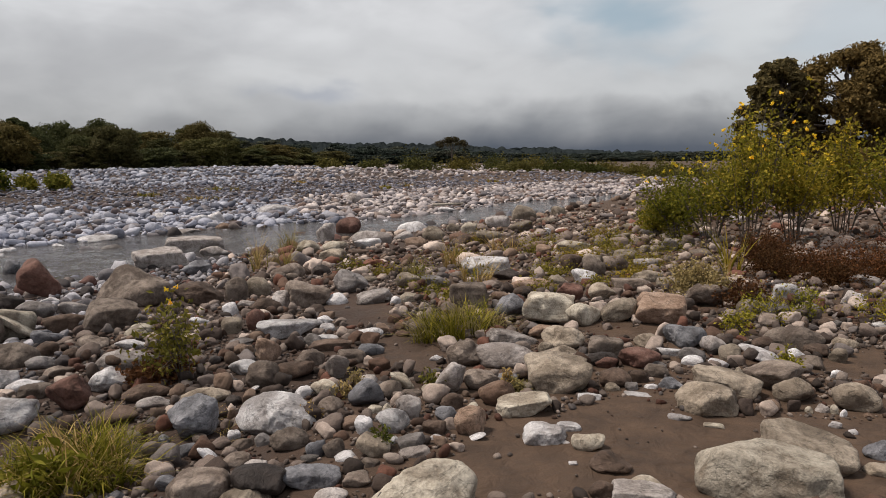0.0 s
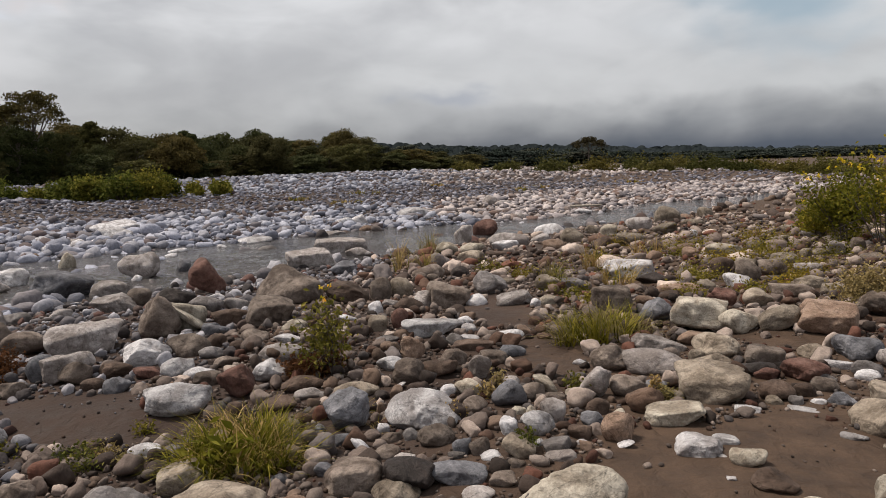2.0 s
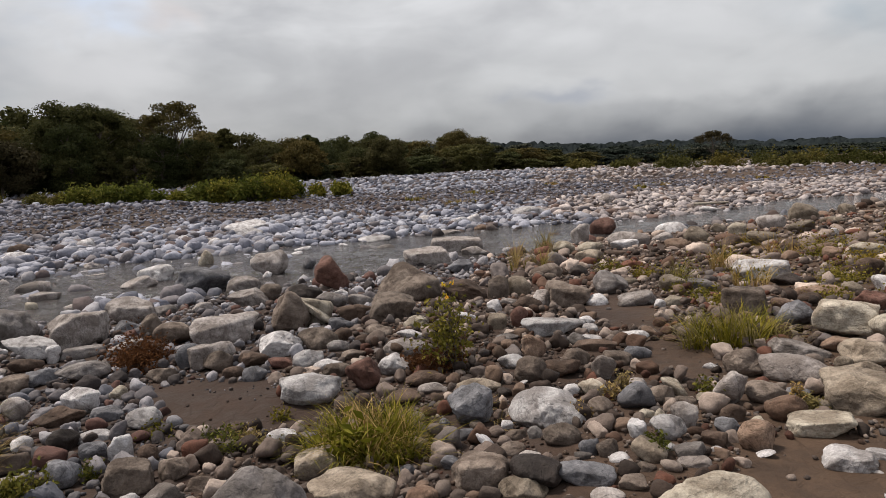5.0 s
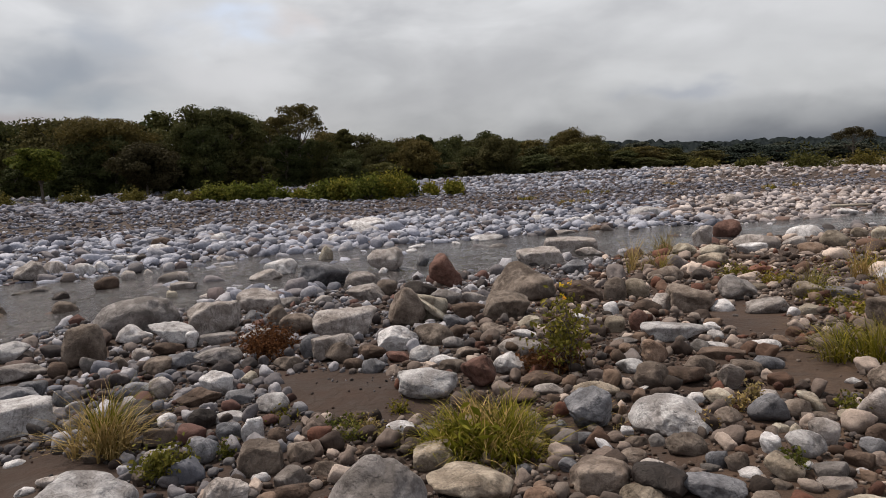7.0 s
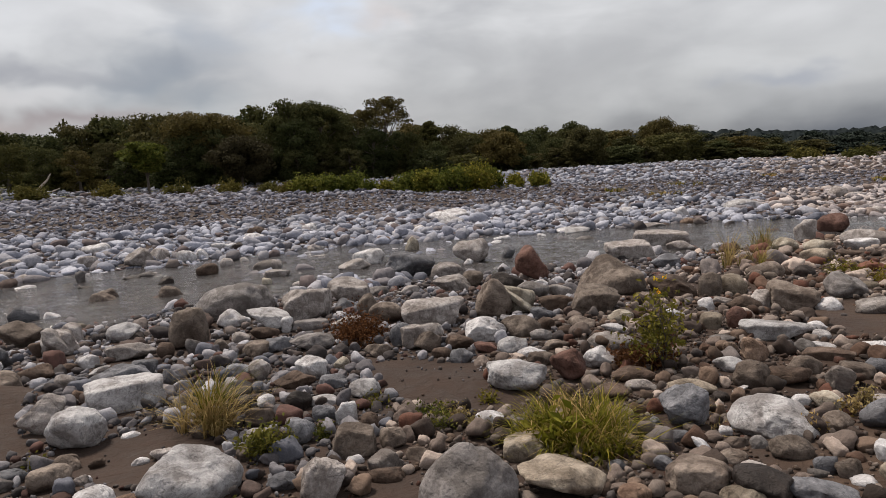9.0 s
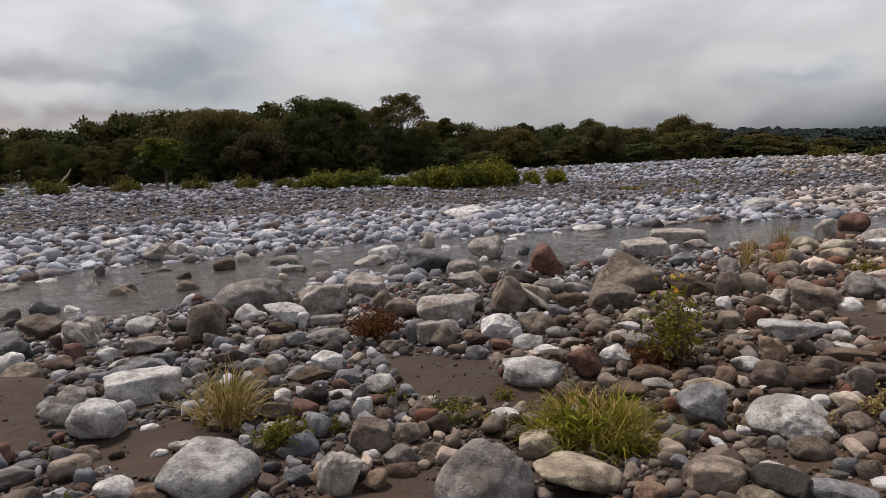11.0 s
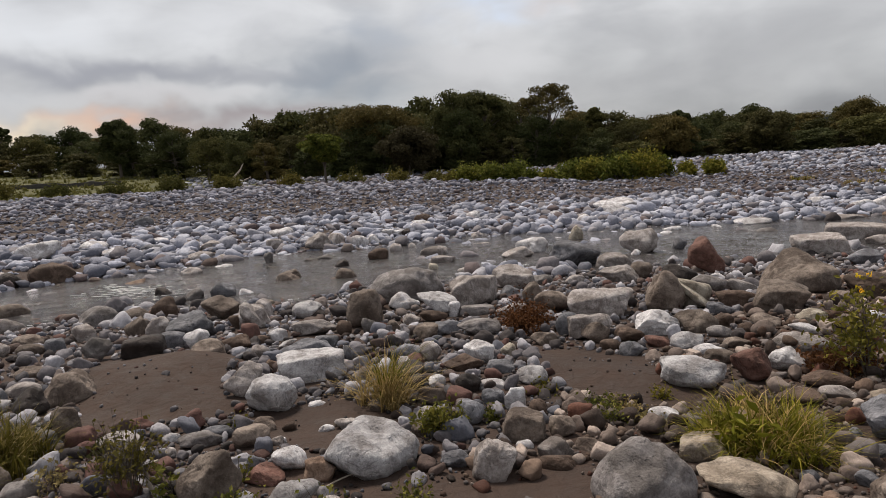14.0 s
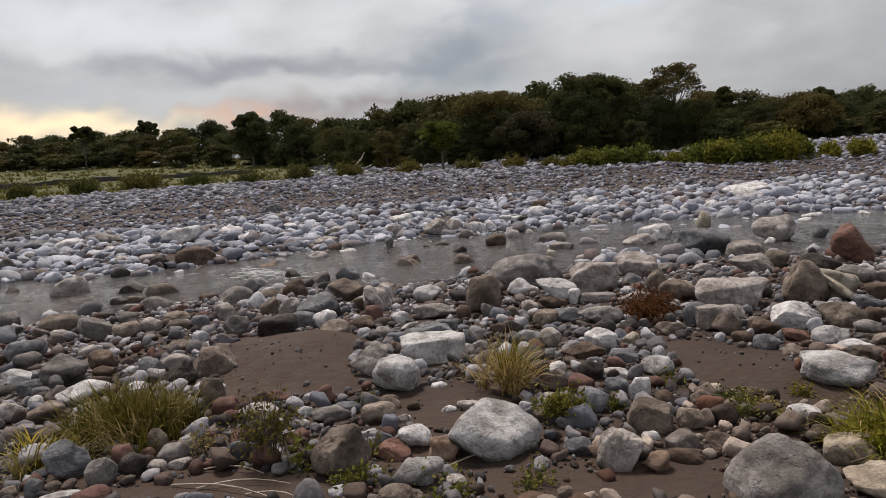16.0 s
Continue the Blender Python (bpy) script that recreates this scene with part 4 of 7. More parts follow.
boulder(-4.81, 6.76, -0.13, 0.49, 0.39, 0.48, 34, "taupe", "wedge", -20)
boulder(2.26, 8.04, -0.00, 0.46, 0.22, 0.16, -16, "taupe", "box")
boulder(-4.58, 6.99, -0.16, 0.64, 0.39, 0.11, 32, "cream", "round", 38)
boulder(-7.28, 4.13, -0.21, 0.45, 0.36, 0.48, 59, "taupe", "dome")
boulder(-8.34, -0.80, -0.30, 0.27, 0.22, 0.19, 94, "grey")
boulder(-5.89, 6.00, -0.26, 0.44, 0.34, 0.28, 43, "taupe")
boulder(-4.18, 7.33, -0.24, 0.50, 0.33, 0.23, 30, "brown")
boulder(-1.70, 8.27, -0.13, 0.56, 0.43, 0.30, 12, "taupe", "box", 10)
boulder(-6.55, 5.34, -0.35, 0.47, 0.21, 0.13, 49, "grey", "box")
boulder(-4.66, 7.07, -0.17, 0.50, 0.38, 0.32, 33, "cream", "box", 15)
boulder(1.11, 8.42, -0.06, 0.57, 0.26, 0.16, -8, "tan")
boulder(-6.93, 5.03, -0.23, 0.60, 0.43, 0.26, 53, "white", "wedge", 25)
boulder(-8.39, 2.38, -0.27, 0.58, 0.45, 0.37, 72, "slate", "wedge", 12)
boulder(-8.78, -0.83, -0.27, 0.42, 0.33, 0.25, 94, "slate")
boulder(-0.48, 9.08, -0.11, 0.35, 0.27, 0.22, 3, "sandy")
boulder(-8.54, 3.23, -0.32, 0.47, 0.30, 0.20, 67, "pale", "wedge", 40)
boulder(-0.14, 9.16, -0.14, 0.37, 0.23, 0.16, 1, "grey", "box")
boulder(4.93, 7.77, 0.07, 0.34, 0.21, 0.16, -32, "pale", "hewn")
boulder(2.70, 8.80, -0.03, 0.43, 0.24, 0.16, -17, "sandy")
boulder(-7.18, 5.85, -0.23, 0.68, 0.54, 0.43, 50, "pale", "box")
boulder(-8.66, 3.29, -0.35, 0.41, 0.32, 0.32, 68, "pale", "box")
boulder(-1.28, 9.20, -0.13, 0.48, 0.37, 0.33, 8, "grey", "wedge")
boulder(-7.88, 5.17, -0.36, 0.44, 0.34, 0.23, 55, "white", "dome", 10)
boulder(-9.42, 0.20, -0.37, 0.32, 0.25, 0.22, 87, "taupe")
boulder(-4.96, 8.07, -0.27, 0.47, 0.34, 0.27, 32, "grey")
boulder(-3.29, 8.91, -0.22, 0.66, 0.50, 0.28, 20, "brown", "round", 15)
boulder(-8.68, 4.07, -0.40, 0.43, 0.34, 0.25, 64, "white")
boulder(-7.08, 6.50, -0.37, 0.35, 0.28, 0.22, 46, "slate")
boulder(-4.75, 8.50, -0.33, 0.42, 0.26, 0.20, 29, "pale")
boulder(3.70, 9.11, -0.02, 0.33, 0.22, 0.16, -22, "taupe", "wedge")
boulder(-9.84, -0.14, -0.37, 0.42, 0.30, 0.26, 89, "grey", "box", 25)
boulder(-8.35, 5.54, -0.23, 1.10, 0.72, 0.50, 55, "grey", "dome")
boulder(-4.24, 9.10, -0.14, 0.99, 0.79, 0.55, 25, "taupe", "dome")
boulder(2.54, 9.84, -0.01, 0.38, 0.30, 0.23, -14, "taupe")
boulder(0.65, 10.18, -0.09, 0.77, 0.43, 0.28, -4, "white", "box")
boulder(-5.70, 8.58, -0.29, 0.55, 0.41, 0.30, 32, "dark", "round", 20)
boulder(-10.29, 0.91, -0.48, 0.37, 0.28, 0.19, 83, "taupe")
boulder(-7.81, 7.25, -0.34, 0.70, 0.54, 0.39, 46, "pale", "round", 15)
boulder(-10.15, 3.41, -0.45, 0.61, 0.48, 0.37, 70, "taupe", "hewn")
boulder(-6.88, 8.74, -0.40, 0.67, 0.52, 0.34, 37, "pale", "wedge", 15)
boulder(-11.29, -0.55, -0.48, 0.53, 0.36, 0.27, 92, "taupe")
boulder(-11.20, 1.95, -0.46, 0.56, 0.44, 0.31, 79, "grey", "dome")
boulder(-11.79, -1.21, -0.57, 0.38, 0.23, 0.18, 95, "grey")
boulder(2.32, 11.77, -0.01, 0.64, 0.34, 0.23, -11, "cream", "hewn")
boulder(-6.39, 10.51, -0.28, 0.61, 0.48, 0.66, 31, "red")
boulder(-12.41, 0.86, -0.60, 0.58, 0.37, 0.27, 85, "pale", "dome")
boulder(-12.91, -1.31, -0.61, 0.38, 0.30, 0.32, 95, "grey")
boulder(-4.73, 12.79, -0.48, 0.58, 0.42, 0.30, 20, "slate", "hewn")
boulder(-2.23, 13.56, -0.39, 0.57, 0.44, 0.32, 9, "sandy")
boulder(-8.66, 10.95, -0.63, 0.72, 0.49, 0.38, 37, "pale", "dome")
boulder(-12.41, 6.93, -0.67, 0.49, 0.34, 0.31, 60, "taupe", "dome")
boulder(-14.19, 1.15, -0.67, 0.60, 0.33, 0.30, 84, "taupe", "dome")
boulder(-9.59, 10.78, -0.52, 1.15, 0.85, 0.61, 41, "slate", "hewn")
boulder(-13.22, 5.99, -0.68, 0.50, 0.27, 0.28, 65, "taupe", "dome")
boulder(-14.81, 0.66, -0.68, 0.48, 0.27, 0.28, 86, "dark", "wedge")
boulder(-12.34, 9.47, -0.69, 0.59, 0.27, 0.25, 52, "pale", "box")
boulder(-3.06, 15.37, -0.42, 0.60, 0.47, 0.32, 11, "cream")
boulder(-15.72, -0.38, -0.57, 0.75, 0.58, 0.48, 90, "pale", "dome", 6)
boulder(-11.44, 11.01, -0.66, 0.77, 0.39, 0.33, 45, "pale", "wedge")
boulder(-6.19, 14.69, -0.57, 1.21, 0.61, 0.50, 23, "pale", "box")
boulder(-9.41, 12.88, -0.50, 0.87, 0.68, 0.65, 35, "pale", "hewn")
boulder(-11.81, 11.88, -0.60, 0.82, 0.54, 0.43, 44, "white", "hewn")
boulder(-13.68, 10.26, -0.67, 0.72, 0.33, 0.30, 52, "pale")
boulder(-5.62, 16.48, -0.67, 0.73, 0.32, 0.30, 19, "pale")
boulder(-18.07, 2.41, -0.52, 1.00, 0.71, 0.50, 81, "brown", "dome")
boulder(-6.41, 17.24, -0.59, 1.51, 0.69, 0.47, 20, "pale", "box")
boulder(-17.60, 9.11, -0.49, 0.75, 0.59, 0.54, 62, "pale", "wedge")
boulder(-1.38, 2.76, -0.07, 0.16, 0.13, 0.11, 22, "tan")
boulder(0.91, 9.61, -0.13, 0.42, 0.33, 0.19, -5, "dark")
boulder(-2.54, 10.90, -0.28, 0.56, 0.44, 0.32, 13, "taupe")
boulder(-8.23, 8.24, -0.57, 0.48, 0.38, 0.19, 43, "grey")
boulder(-18.81, 6.10, -0.63, 0.82, 0.66, 0.29, 71, "pale")
boulder(-10.26, 19.84, -0.72, 1.16, 0.94, 0.32, 27, "white")
boulder(-22.43, 2.79, -0.38, 1.22, 0.98, 0.70, 82, "white", "hewn")
boulder(-20.80, 9.49, -0.49, 0.91, 0.74, 0.51, 65, "white")
boulder(-8.39, 21.91, -0.74, 0.97, 0.78, 0.24, 20, "pale")
boulder(-19.19, 14.00, -0.51, 0.95, 0.77, 0.31, 53, "white")
boulder(-14.81, 19.14, -0.45, 1.23, 0.99, 0.56, 37, "white")
boulder(-25.01, -1.18, -0.40, 0.99, 0.80, 0.42, 92, "slate")
boulder(-25.08, 0.64, -0.39, 1.14, 0.92, 0.44, 88, "pale")
boulder(-15.69, 20.48, -0.39, 1.66, 1.34, 0.63, 37, "white")
boulder(-16.67, 22.00, -0.36, 1.17, 0.94, 0.48, 37, "white")
boulder(-6.76, 27.25, -0.42, 1.47, 1.19, 0.52, 14, "white")
# ---- the lesser stones, laid out in the same way ----
lesser(-3.00, 21.35, -0.52, 0.81, 0.64, 0.60, 8, "red", "round")
lesser(-1.75, 16.52, -0.34, 1.00, 0.55, 0.36, 6, "pale", "round")
lesser(-1.03, 17.50, -0.42, 0.53, 0.35, 0.25, 3, "pale", "round")
lesser(-0.93, 21.08, -0.53, 1.04, 0.50, 0.35, 3, "white", "dome")
lesser(-0.23, 16.87, -0.29, 0.58, 0.46, 0.39, 1, "sandy", "wedge")
lesser(0.73, 18.63, -0.35, 0.45, 0.35, 0.32, -2, "cream", "box")
lesser(1.01, 14.93, -0.18, 0.60, 0.41, 0.28, -4, "sandy", "hewn")
lesser(1.64, 20.17, -0.30, 0.76, 0.55, 0.37, -5, "pale", "round")
lesser(2.83, 23.43, -0.30, 0.87, 0.69, 0.58, -7, "sandy", "wedge")
lesser(2.14, 18.28, -0.27, 0.64, 0.48, 0.33, -7, "sandy", "hewn")
lesser(-2.51, 27.18, -0.61, 0.75, 0.44, 0.32, 5, "pale", "round")
lesser(-4.48, 34.01, -0.27, 0.79, 0.62, 0.51, 8, "pale", "round")
lesser(-3.71, 33.71, -0.40, 0.90, 0.40, 0.23, 6, "pale", "round")
lesser(0.14, 29.87, -0.64, 0.75, 0.37, 0.30, -0, "white", "round")
lesser(-1.75, 15.63, -0.38, 0.64, 0.35, 0.24, 6, "white", "round")
lesser(-2.47, 15.24, -0.41, 0.59, 0.40, 0.27, 9, "cream", "round")
lesser(-3.29, 18.86, -0.48, 0.53, 0.42, 0.62, 10, "pale", "hewn")
lesser(2.60, 16.77, -0.25, 0.21, 0.16, 0.17, -9, "white", "round")
lesser(6.04, 17.03, -0.02, 0.40, 0.30, 0.23, -20, "pale", "hewn")
lesser(3.93, 11.57, 0.04, 0.32, 0.25, 0.25, -19, "pale", "hewn")
lesser(4.36, 11.93, 0.05, 0.25, 0.20, 0.23, -20, "taupe", "round")
lesser(4.43, 14.45, -0.04, 0.36, 0.23, 0.17, -17, "pale", "hewn")
lesser(4.46, 16.02, -0.09, 0.36, 0.25, 0.18, -16, "sandy", "hewn")
lesser(5.72, 14.88, 0.04, 0.36, 0.24, 0.18, -21, "sandy", "hewn")
lesser(5.26, 13.42, 0.01, 0.28, 0.19, 0.14, -21, "pale", "hewn")
lesser(6.89, 12.80, 0.12, 0.43, 0.20, 0.16, -28, "pale", "hewn")
lesser(6.22, 11.31, 0.11, 0.25, 0.15, 0.12, -29, "sandy", "hewn")
lesser(7.10, 16.05, 0.09, 0.49, 0.22, 0.17, -24, "pale", "hewn")
lesser(3.15, 13.14, -0.09, 0.38, 0.26, 0.18, -13, "taupe", "hewn")
lesser(3.74, 13.91, -0.08, 0.40, 0.22, 0.16, -15, "sandy", "wedge")
lesser(-3.06, 1.27, -0.12, 0.11, 0.08, 0.09, 61, "pale")
lesser(-0.38, 3.29, -0.03, 0.10, 0.08, 0.06, 7, "taupe")
lesser(0.65, 3.25, -0.03, 0.05, 0.04, 0.04, -11, "white", "hewn")
lesser(-0.52, 3.36, -0.03, 0.12, 0.08, 0.06, 9, "white", "wedge")
lesser(-0.71, 3.38, -0.05, 0.10, 0.06, 0.05, 12, "grey")
lesser(-0.59, 3.42, -0.01, 0.12, 0.09, 0.10, 10, "taupe")
lesser(-1.62, 3.12, -0.12, 0.10, 0.08, 0.06, 27, "slate")
lesser(-0.30, 3.54, -0.02, 0.09, 0.07, 0.06, 5, "white")
lesser(0.66, 3.54, -0.05, 0.07, 0.04, 0.04, -11, "white")
lesser(-0.05, 3.64, -0.05, 0.10, 0.06, 0.05, 1, "white")
lesser(-0.46, 3.69, 0.01, 0.11, 0.10, 0.13, 7, "white", "wedge", -45)
lesser(-0.06, 3.75, -0.03, 0.14, 0.11, 0.10, 1, "brown")
lesser(-2.95, 2.49, -0.16, 0.11, 0.08, 0.07, 47, "white")
lesser(-1.05, 3.72, -0.09, 0.10, 0.07, 0.09, 16, "grey")
lesser(-3.72, 1.17, -0.10, 0.11, 0.09, 0.13, 67, "slate", "hewn")
lesser(0.01, 3.96, -0.04, 0.14, 0.11, 0.11, -0, "slate")
lesser(-1.27, 3.89, -0.13, 0.08, 0.06, 0.07, 18, "white", "box")
lesser(-4.10, -0.31, -0.13, 0.09, 0.08, 0.06, 91, "grey")
lesser(-0.36, 4.10, -0.05, 0.07, 0.05, 0.08, 5, "cream")
lesser(-3.52, 2.14, -0.13, 0.09, 0.08, 0.11, 56, "taupe")
lesser(-1.47, 3.87, -0.14, 0.09, 0.07, 0.06, 21, "taupe")
lesser(-0.44, 4.12, -0.06, 0.10, 0.08, 0.06, 6, "cream")
lesser(0.05, 4.16, -0.03, 0.15, 0.12, 0.12, -1, "brown")
lesser(0.18, 4.16, -0.06, 0.09, 0.07, 0.06, -3, "cream")
lesser(2.25, 3.55, -0.00, 0.05, 0.04, 0.04, -32, "white")
lesser(-1.68, 3.86, -0.14, 0.07, 0.05, 0.07, 24, "slate")
lesser(2.22, 3.67, -0.01, 0.07, 0.05, 0.05, -31, "white")
lesser(-4.30, 0.01, -0.14, 0.11, 0.09, 0.08, 86, "pale")
lesser(-4.06, 1.45, -0.15, 0.09, 0.07, 0.07, 66, "pale", "hewn")
lesser(-4.29, -0.59, -0.08, 0.09, 0.07, 0.11, 95, "slate")
lesser(-4.07, 1.47, -0.16, 0.09, 0.07, 0.06, 68, "white", "hewn")
lesser(-4.31, -0.50, -0.11, 0.09, 0.07, 0.07, 93, "taupe")
lesser(-0.22, 4.43, -0.07, 0.16, 0.07, 0.06, 3, "taupe", "box")
lesser(-4.38, -0.71, -0.11, 0.09, 0.07, 0.08, 96, "taupe")
lesser(-4.22, 1.42, -0.15, 0.08, 0.06, 0.10, 69, "brown")
lesser(-1.40, 4.26, -0.14, 0.07, 0.05, 0.10, 18, "tan")
lesser(-4.10, 1.82, -0.19, 0.08, 0.06, 0.06, 61, "white")
lesser(-3.33, 3.01, -0.17, 0.12, 0.09, 0.12, 45, "brown")
lesser(-4.11, 1.82, -0.19, 0.11, 0.07, 0.06, 64, "white")
lesser(0.57, 4.47, -0.05, 0.10, 0.08, 0.09, -7, "sandy")
lesser(-4.07, 1.95, -0.18, 0.16, 0.12, 0.09, 60, "pale")
lesser(-0.09, 4.53, -0.07, 0.14, 0.10, 0.07, 1, "cream")
lesser(1.14, 4.40, -0.03, 0.11, 0.08, 0.08, -15, "sandy")
lesser(1.26, 4.38, -0.02, 0.09, 0.07, 0.07, -16, "grey")
lesser(2.40, 3.89, -0.03, 0.04, 0.04, 0.07, -32, "white")
lesser(2.24, 3.98, -0.04, 0.05, 0.05, 0.06, -29, "cream")
lesser(-4.14, 1.95, -0.20, 0.10, 0.08, 0.06, 62, "sandy")
lesser(-3.51, 2.97, -0.14, 0.15, 0.11, 0.17, 47, "white", "hewn")
lesser(1.39, 4.38, -0.02, 0.09, 0.05, 0.05, -18, "white")
lesser(2.38, 3.95, -0.03, 0.05, 0.04, 0.08, -31, "cream")
lesser(-4.51, 0.94, -0.20, 0.08, 0.07, 0.08, 74, "pale")
lesser(2.53, 3.86, -0.03, 0.06, 0.04, 0.05, -33, "tan")
lesser(2.33, 3.99, -0.04, 0.09, 0.07, 0.07, -30, "pale")
lesser(-3.07, 3.52, -0.19, 0.16, 0.13, 0.10, 38, "brown")
lesser(-4.68, 0.06, -0.13, 0.12, 0.09, 0.16, 86, "taupe")
lesser(-4.37, 1.68, -0.21, 0.10, 0.08, 0.08, 65, "brown")
lesser(-0.99, 4.58, -0.10, 0.15, 0.10, 0.09, 12, "white", "round", -25)
lesser(1.35, 4.51, 0.01, 0.14, 0.10, 0.10, -17, "brown")
lesser(-1.46, 4.51, -0.14, 0.12, 0.09, 0.08, 18, "dark")
lesser(0.46, 4.72, -0.07, 0.15, 0.11, 0.09, -6, "slate", "box")
lesser(-2.46, 4.21, -0.17, 0.11, 0.09, 0.11, 30, "brown")
lesser(-1.40, 4.68, -0.13, 0.16, 0.09, 0.02, 17, "white", "round", -30)
lesser(2.02, 4.48, 0.02, 0.07, 0.06, 0.13, -24, "cream")
lesser(-0.57, 4.89, -0.12, 0.16, 0.12, 0.08, 7, "pale", "wedge")
lesser(-4.82, 1.04, -0.22, 0.12, 0.09, 0.08, 74, "white")
lesser(-2.60, 4.24, -0.18, 0.10, 0.07, 0.10, 32, "grey")
lesser(1.21, 4.86, -0.00, 0.17, 0.13, 0.10, -14, "red")
lesser(-1.32, 4.83, -0.12, 0.10, 0.06, 0.06, 15, "white")
lesser(-5.14, 0.35, -0.24, 0.07, 0.05, 0.05, 83, "pale")
lesser(-4.74, 2.09, -0.25, 0.14, 0.07, 0.06, 64, "white", "wedge")
lesser(-4.63, 2.32, -0.21, 0.10, 0.08, 0.11, 61, "grey")
lesser(2.02, 4.81, -0.00, 0.15, 0.12, 0.09, -23, "white")
lesser(1.86, 4.90, -0.00, 0.16, 0.12, 0.09, -21, "white")
lesser(-5.23, 0.43, -0.23, 0.11, 0.09, 0.07, 82, "taupe")
lesser(-0.05, 5.29, -0.08, 0.14, 0.07, 0.06, 1, "white", "wedge")
lesser(-4.41, 2.99, -0.22, 0.14, 0.12, 0.11, 54, "white")
lesser(2.78, 4.61, -0.02, 0.09, 0.07, 0.08, -31, "white")
lesser(-5.38, 0.38, -0.19, 0.16, 0.12, 0.15, 83, "slate")
lesser(2.18, 5.00, 0.03, 0.16, 0.13, 0.15, -24, "sandy")
lesser(-5.46, 0.54, -0.14, 0.19, 0.15, 0.26, 81, "taupe", "round", -30)
lesser(-4.88, 2.57, -0.20, 0.14, 0.11, 0.14, 60, "sandy")
lesser(2.10, 5.11, 0.01, 0.09, 0.06, 0.09, -22, "dark")
lesser(0.85, 5.47, -0.05, 0.13, 0.10, 0.11, -9, "sandy")
lesser(2.69, 5.00, 0.01, 0.13, 0.10, 0.10, -28, "white")
lesser(2.54, 5.23, 0.04, 0.16, 0.13, 0.11, -26, "brown")
lesser(3.00, 4.98, 0.00, 0.13, 0.10, 0.13, -31, "sandy")
lesser(-1.72, 5.74, -0.13, 0.12, 0.09, 0.12, 17, "tan")
lesser(-3.78, 4.70, -0.21, 0.22, 0.17, 0.15, 37, "slate", "hewn")
lesser(-1.20, 6.00, -0.11, 0.18, 0.14, 0.12, 11, "grey")
lesser(-6.24, 0.07, -0.21, 0.17, 0.13, 0.11, 87, "white")
lesser(-4.10, 4.81, -0.25, 0.21, 0.16, 0.11, 38, "brown")
lesser(-4.78, 4.15, -0.28, 0.15, 0.12, 0.13, 47, "cream")
lesser(-5.98, 2.30, -0.25, 0.11, 0.09, 0.13, 67, "tan")
lesser(-5.75, 2.99, -0.24, 0.16, 0.13, 0.16, 61, "slate", "wedge")
lesser(-6.51, -0.67, -0.23, 0.12, 0.10, 0.10, 94, "white")
lesser(-6.57, 0.02, -0.23, 0.15, 0.12, 0.09, 87, "slate")
lesser(-1.14, 6.47, -0.11, 0.16, 0.13, 0.09, 10, "white")
lesser(-6.57, 0.25, -0.22, 0.16, 0.13, 0.12, 85, "white", "hewn")
lesser(-6.76, 0.22, -0.19, 0.21, 0.17, 0.18, 86, "slate", "hewn")
lesser(-3.39, 5.99, -0.21, 0.18, 0.15, 0.11, 29, "brown")
lesser(-2.11, 6.56, -0.11, 0.21, 0.16, 0.17, 18, "sandy", "box")
lesser(-1.22, 6.82, -0.12, 0.18, 0.14, 0.10, 10, "white")
lesser(-1.90, 6.66, -0.07, 0.19, 0.15, 0.23, 16, "red")
lesser(0.30, 6.95, -0.06, 0.18, 0.14, 0.13, -2, "tan")
lesser(3.57, 5.99, 0.00, 0.13, 0.10, 0.08, -31, "grey")
lesser(-4.84, 5.08, -0.21, 0.26, 0.21, 0.25, 42, "slate")
lesser(2.95, 6.40, 0.07, 0.22, 0.17, 0.17, -25, "sandy")
lesser(-7.14, -0.15, -0.26, 0.19, 0.15, 0.14, 89, "brown")
lesser(-7.29, -0.93, -0.30, 0.19, 0.14, 0.11, 95, "dark")
lesser(0.67, 7.70, -0.07, 0.24, 0.19, 0.13, -5, "tan")
lesser(-0.56, 7.77, -0.12, 0.13, 0.10, 0.12, 4, "white")
lesser(-6.82, 3.89, -0.32, 0.17, 0.13, 0.22, 59, "grey")
lesser(-2.73, 7.38, -0.25, 0.23, 0.14, 0.09, 20, "white", "round", 15)
lesser(-6.69, 4.14, -0.34, 0.17, 0.14, 0.15, 57, "taupe")
lesser(-0.41, 7.89, -0.11, 0.22, 0.17, 0.12, 3, "cream")
lesser(4.17, 6.75, 0.07, 0.21, 0.17, 0.20, -32, "pale")
lesser(0.95, 7.88, -0.05, 0.25, 0.20, 0.16, -7, "brown")
lesser(-5.72, 5.56, -0.32, 0.19, 0.15, 0.14, 44, "taupe")
lesser(-7.11, 3.73, -0.35, 0.19, 0.15, 0.19, 61, "brown")
lesser(-7.73, 2.21, -0.29, 0.29, 0.23, 0.26, 72, "white", "hewn")
lesser(-4.21, 6.89, -0.27, 0.21, 0.16, 0.13, 30, "slate")
lesser(-7.50, 3.08, -0.37, 0.21, 0.16, 0.16, 65, "white")
lesser(-2.49, 7.73, -0.20, 0.21, 0.15, 0.20, 18, "white", "round", 30)
lesser(-7.58, 2.90, -0.40, 0.20, 0.14, 0.11, 68, "brown")
lesser(-6.88, 4.55, -0.36, 0.22, 0.17, 0.14, 55, "pale", "wedge")
lesser(-1.32, 8.19, -0.18, 0.29, 0.22, 0.16, 9, "white", "wedge")
lesser(-8.06, 2.05, -0.32, 0.30, 0.24, 0.22, 74, "slate", "box")
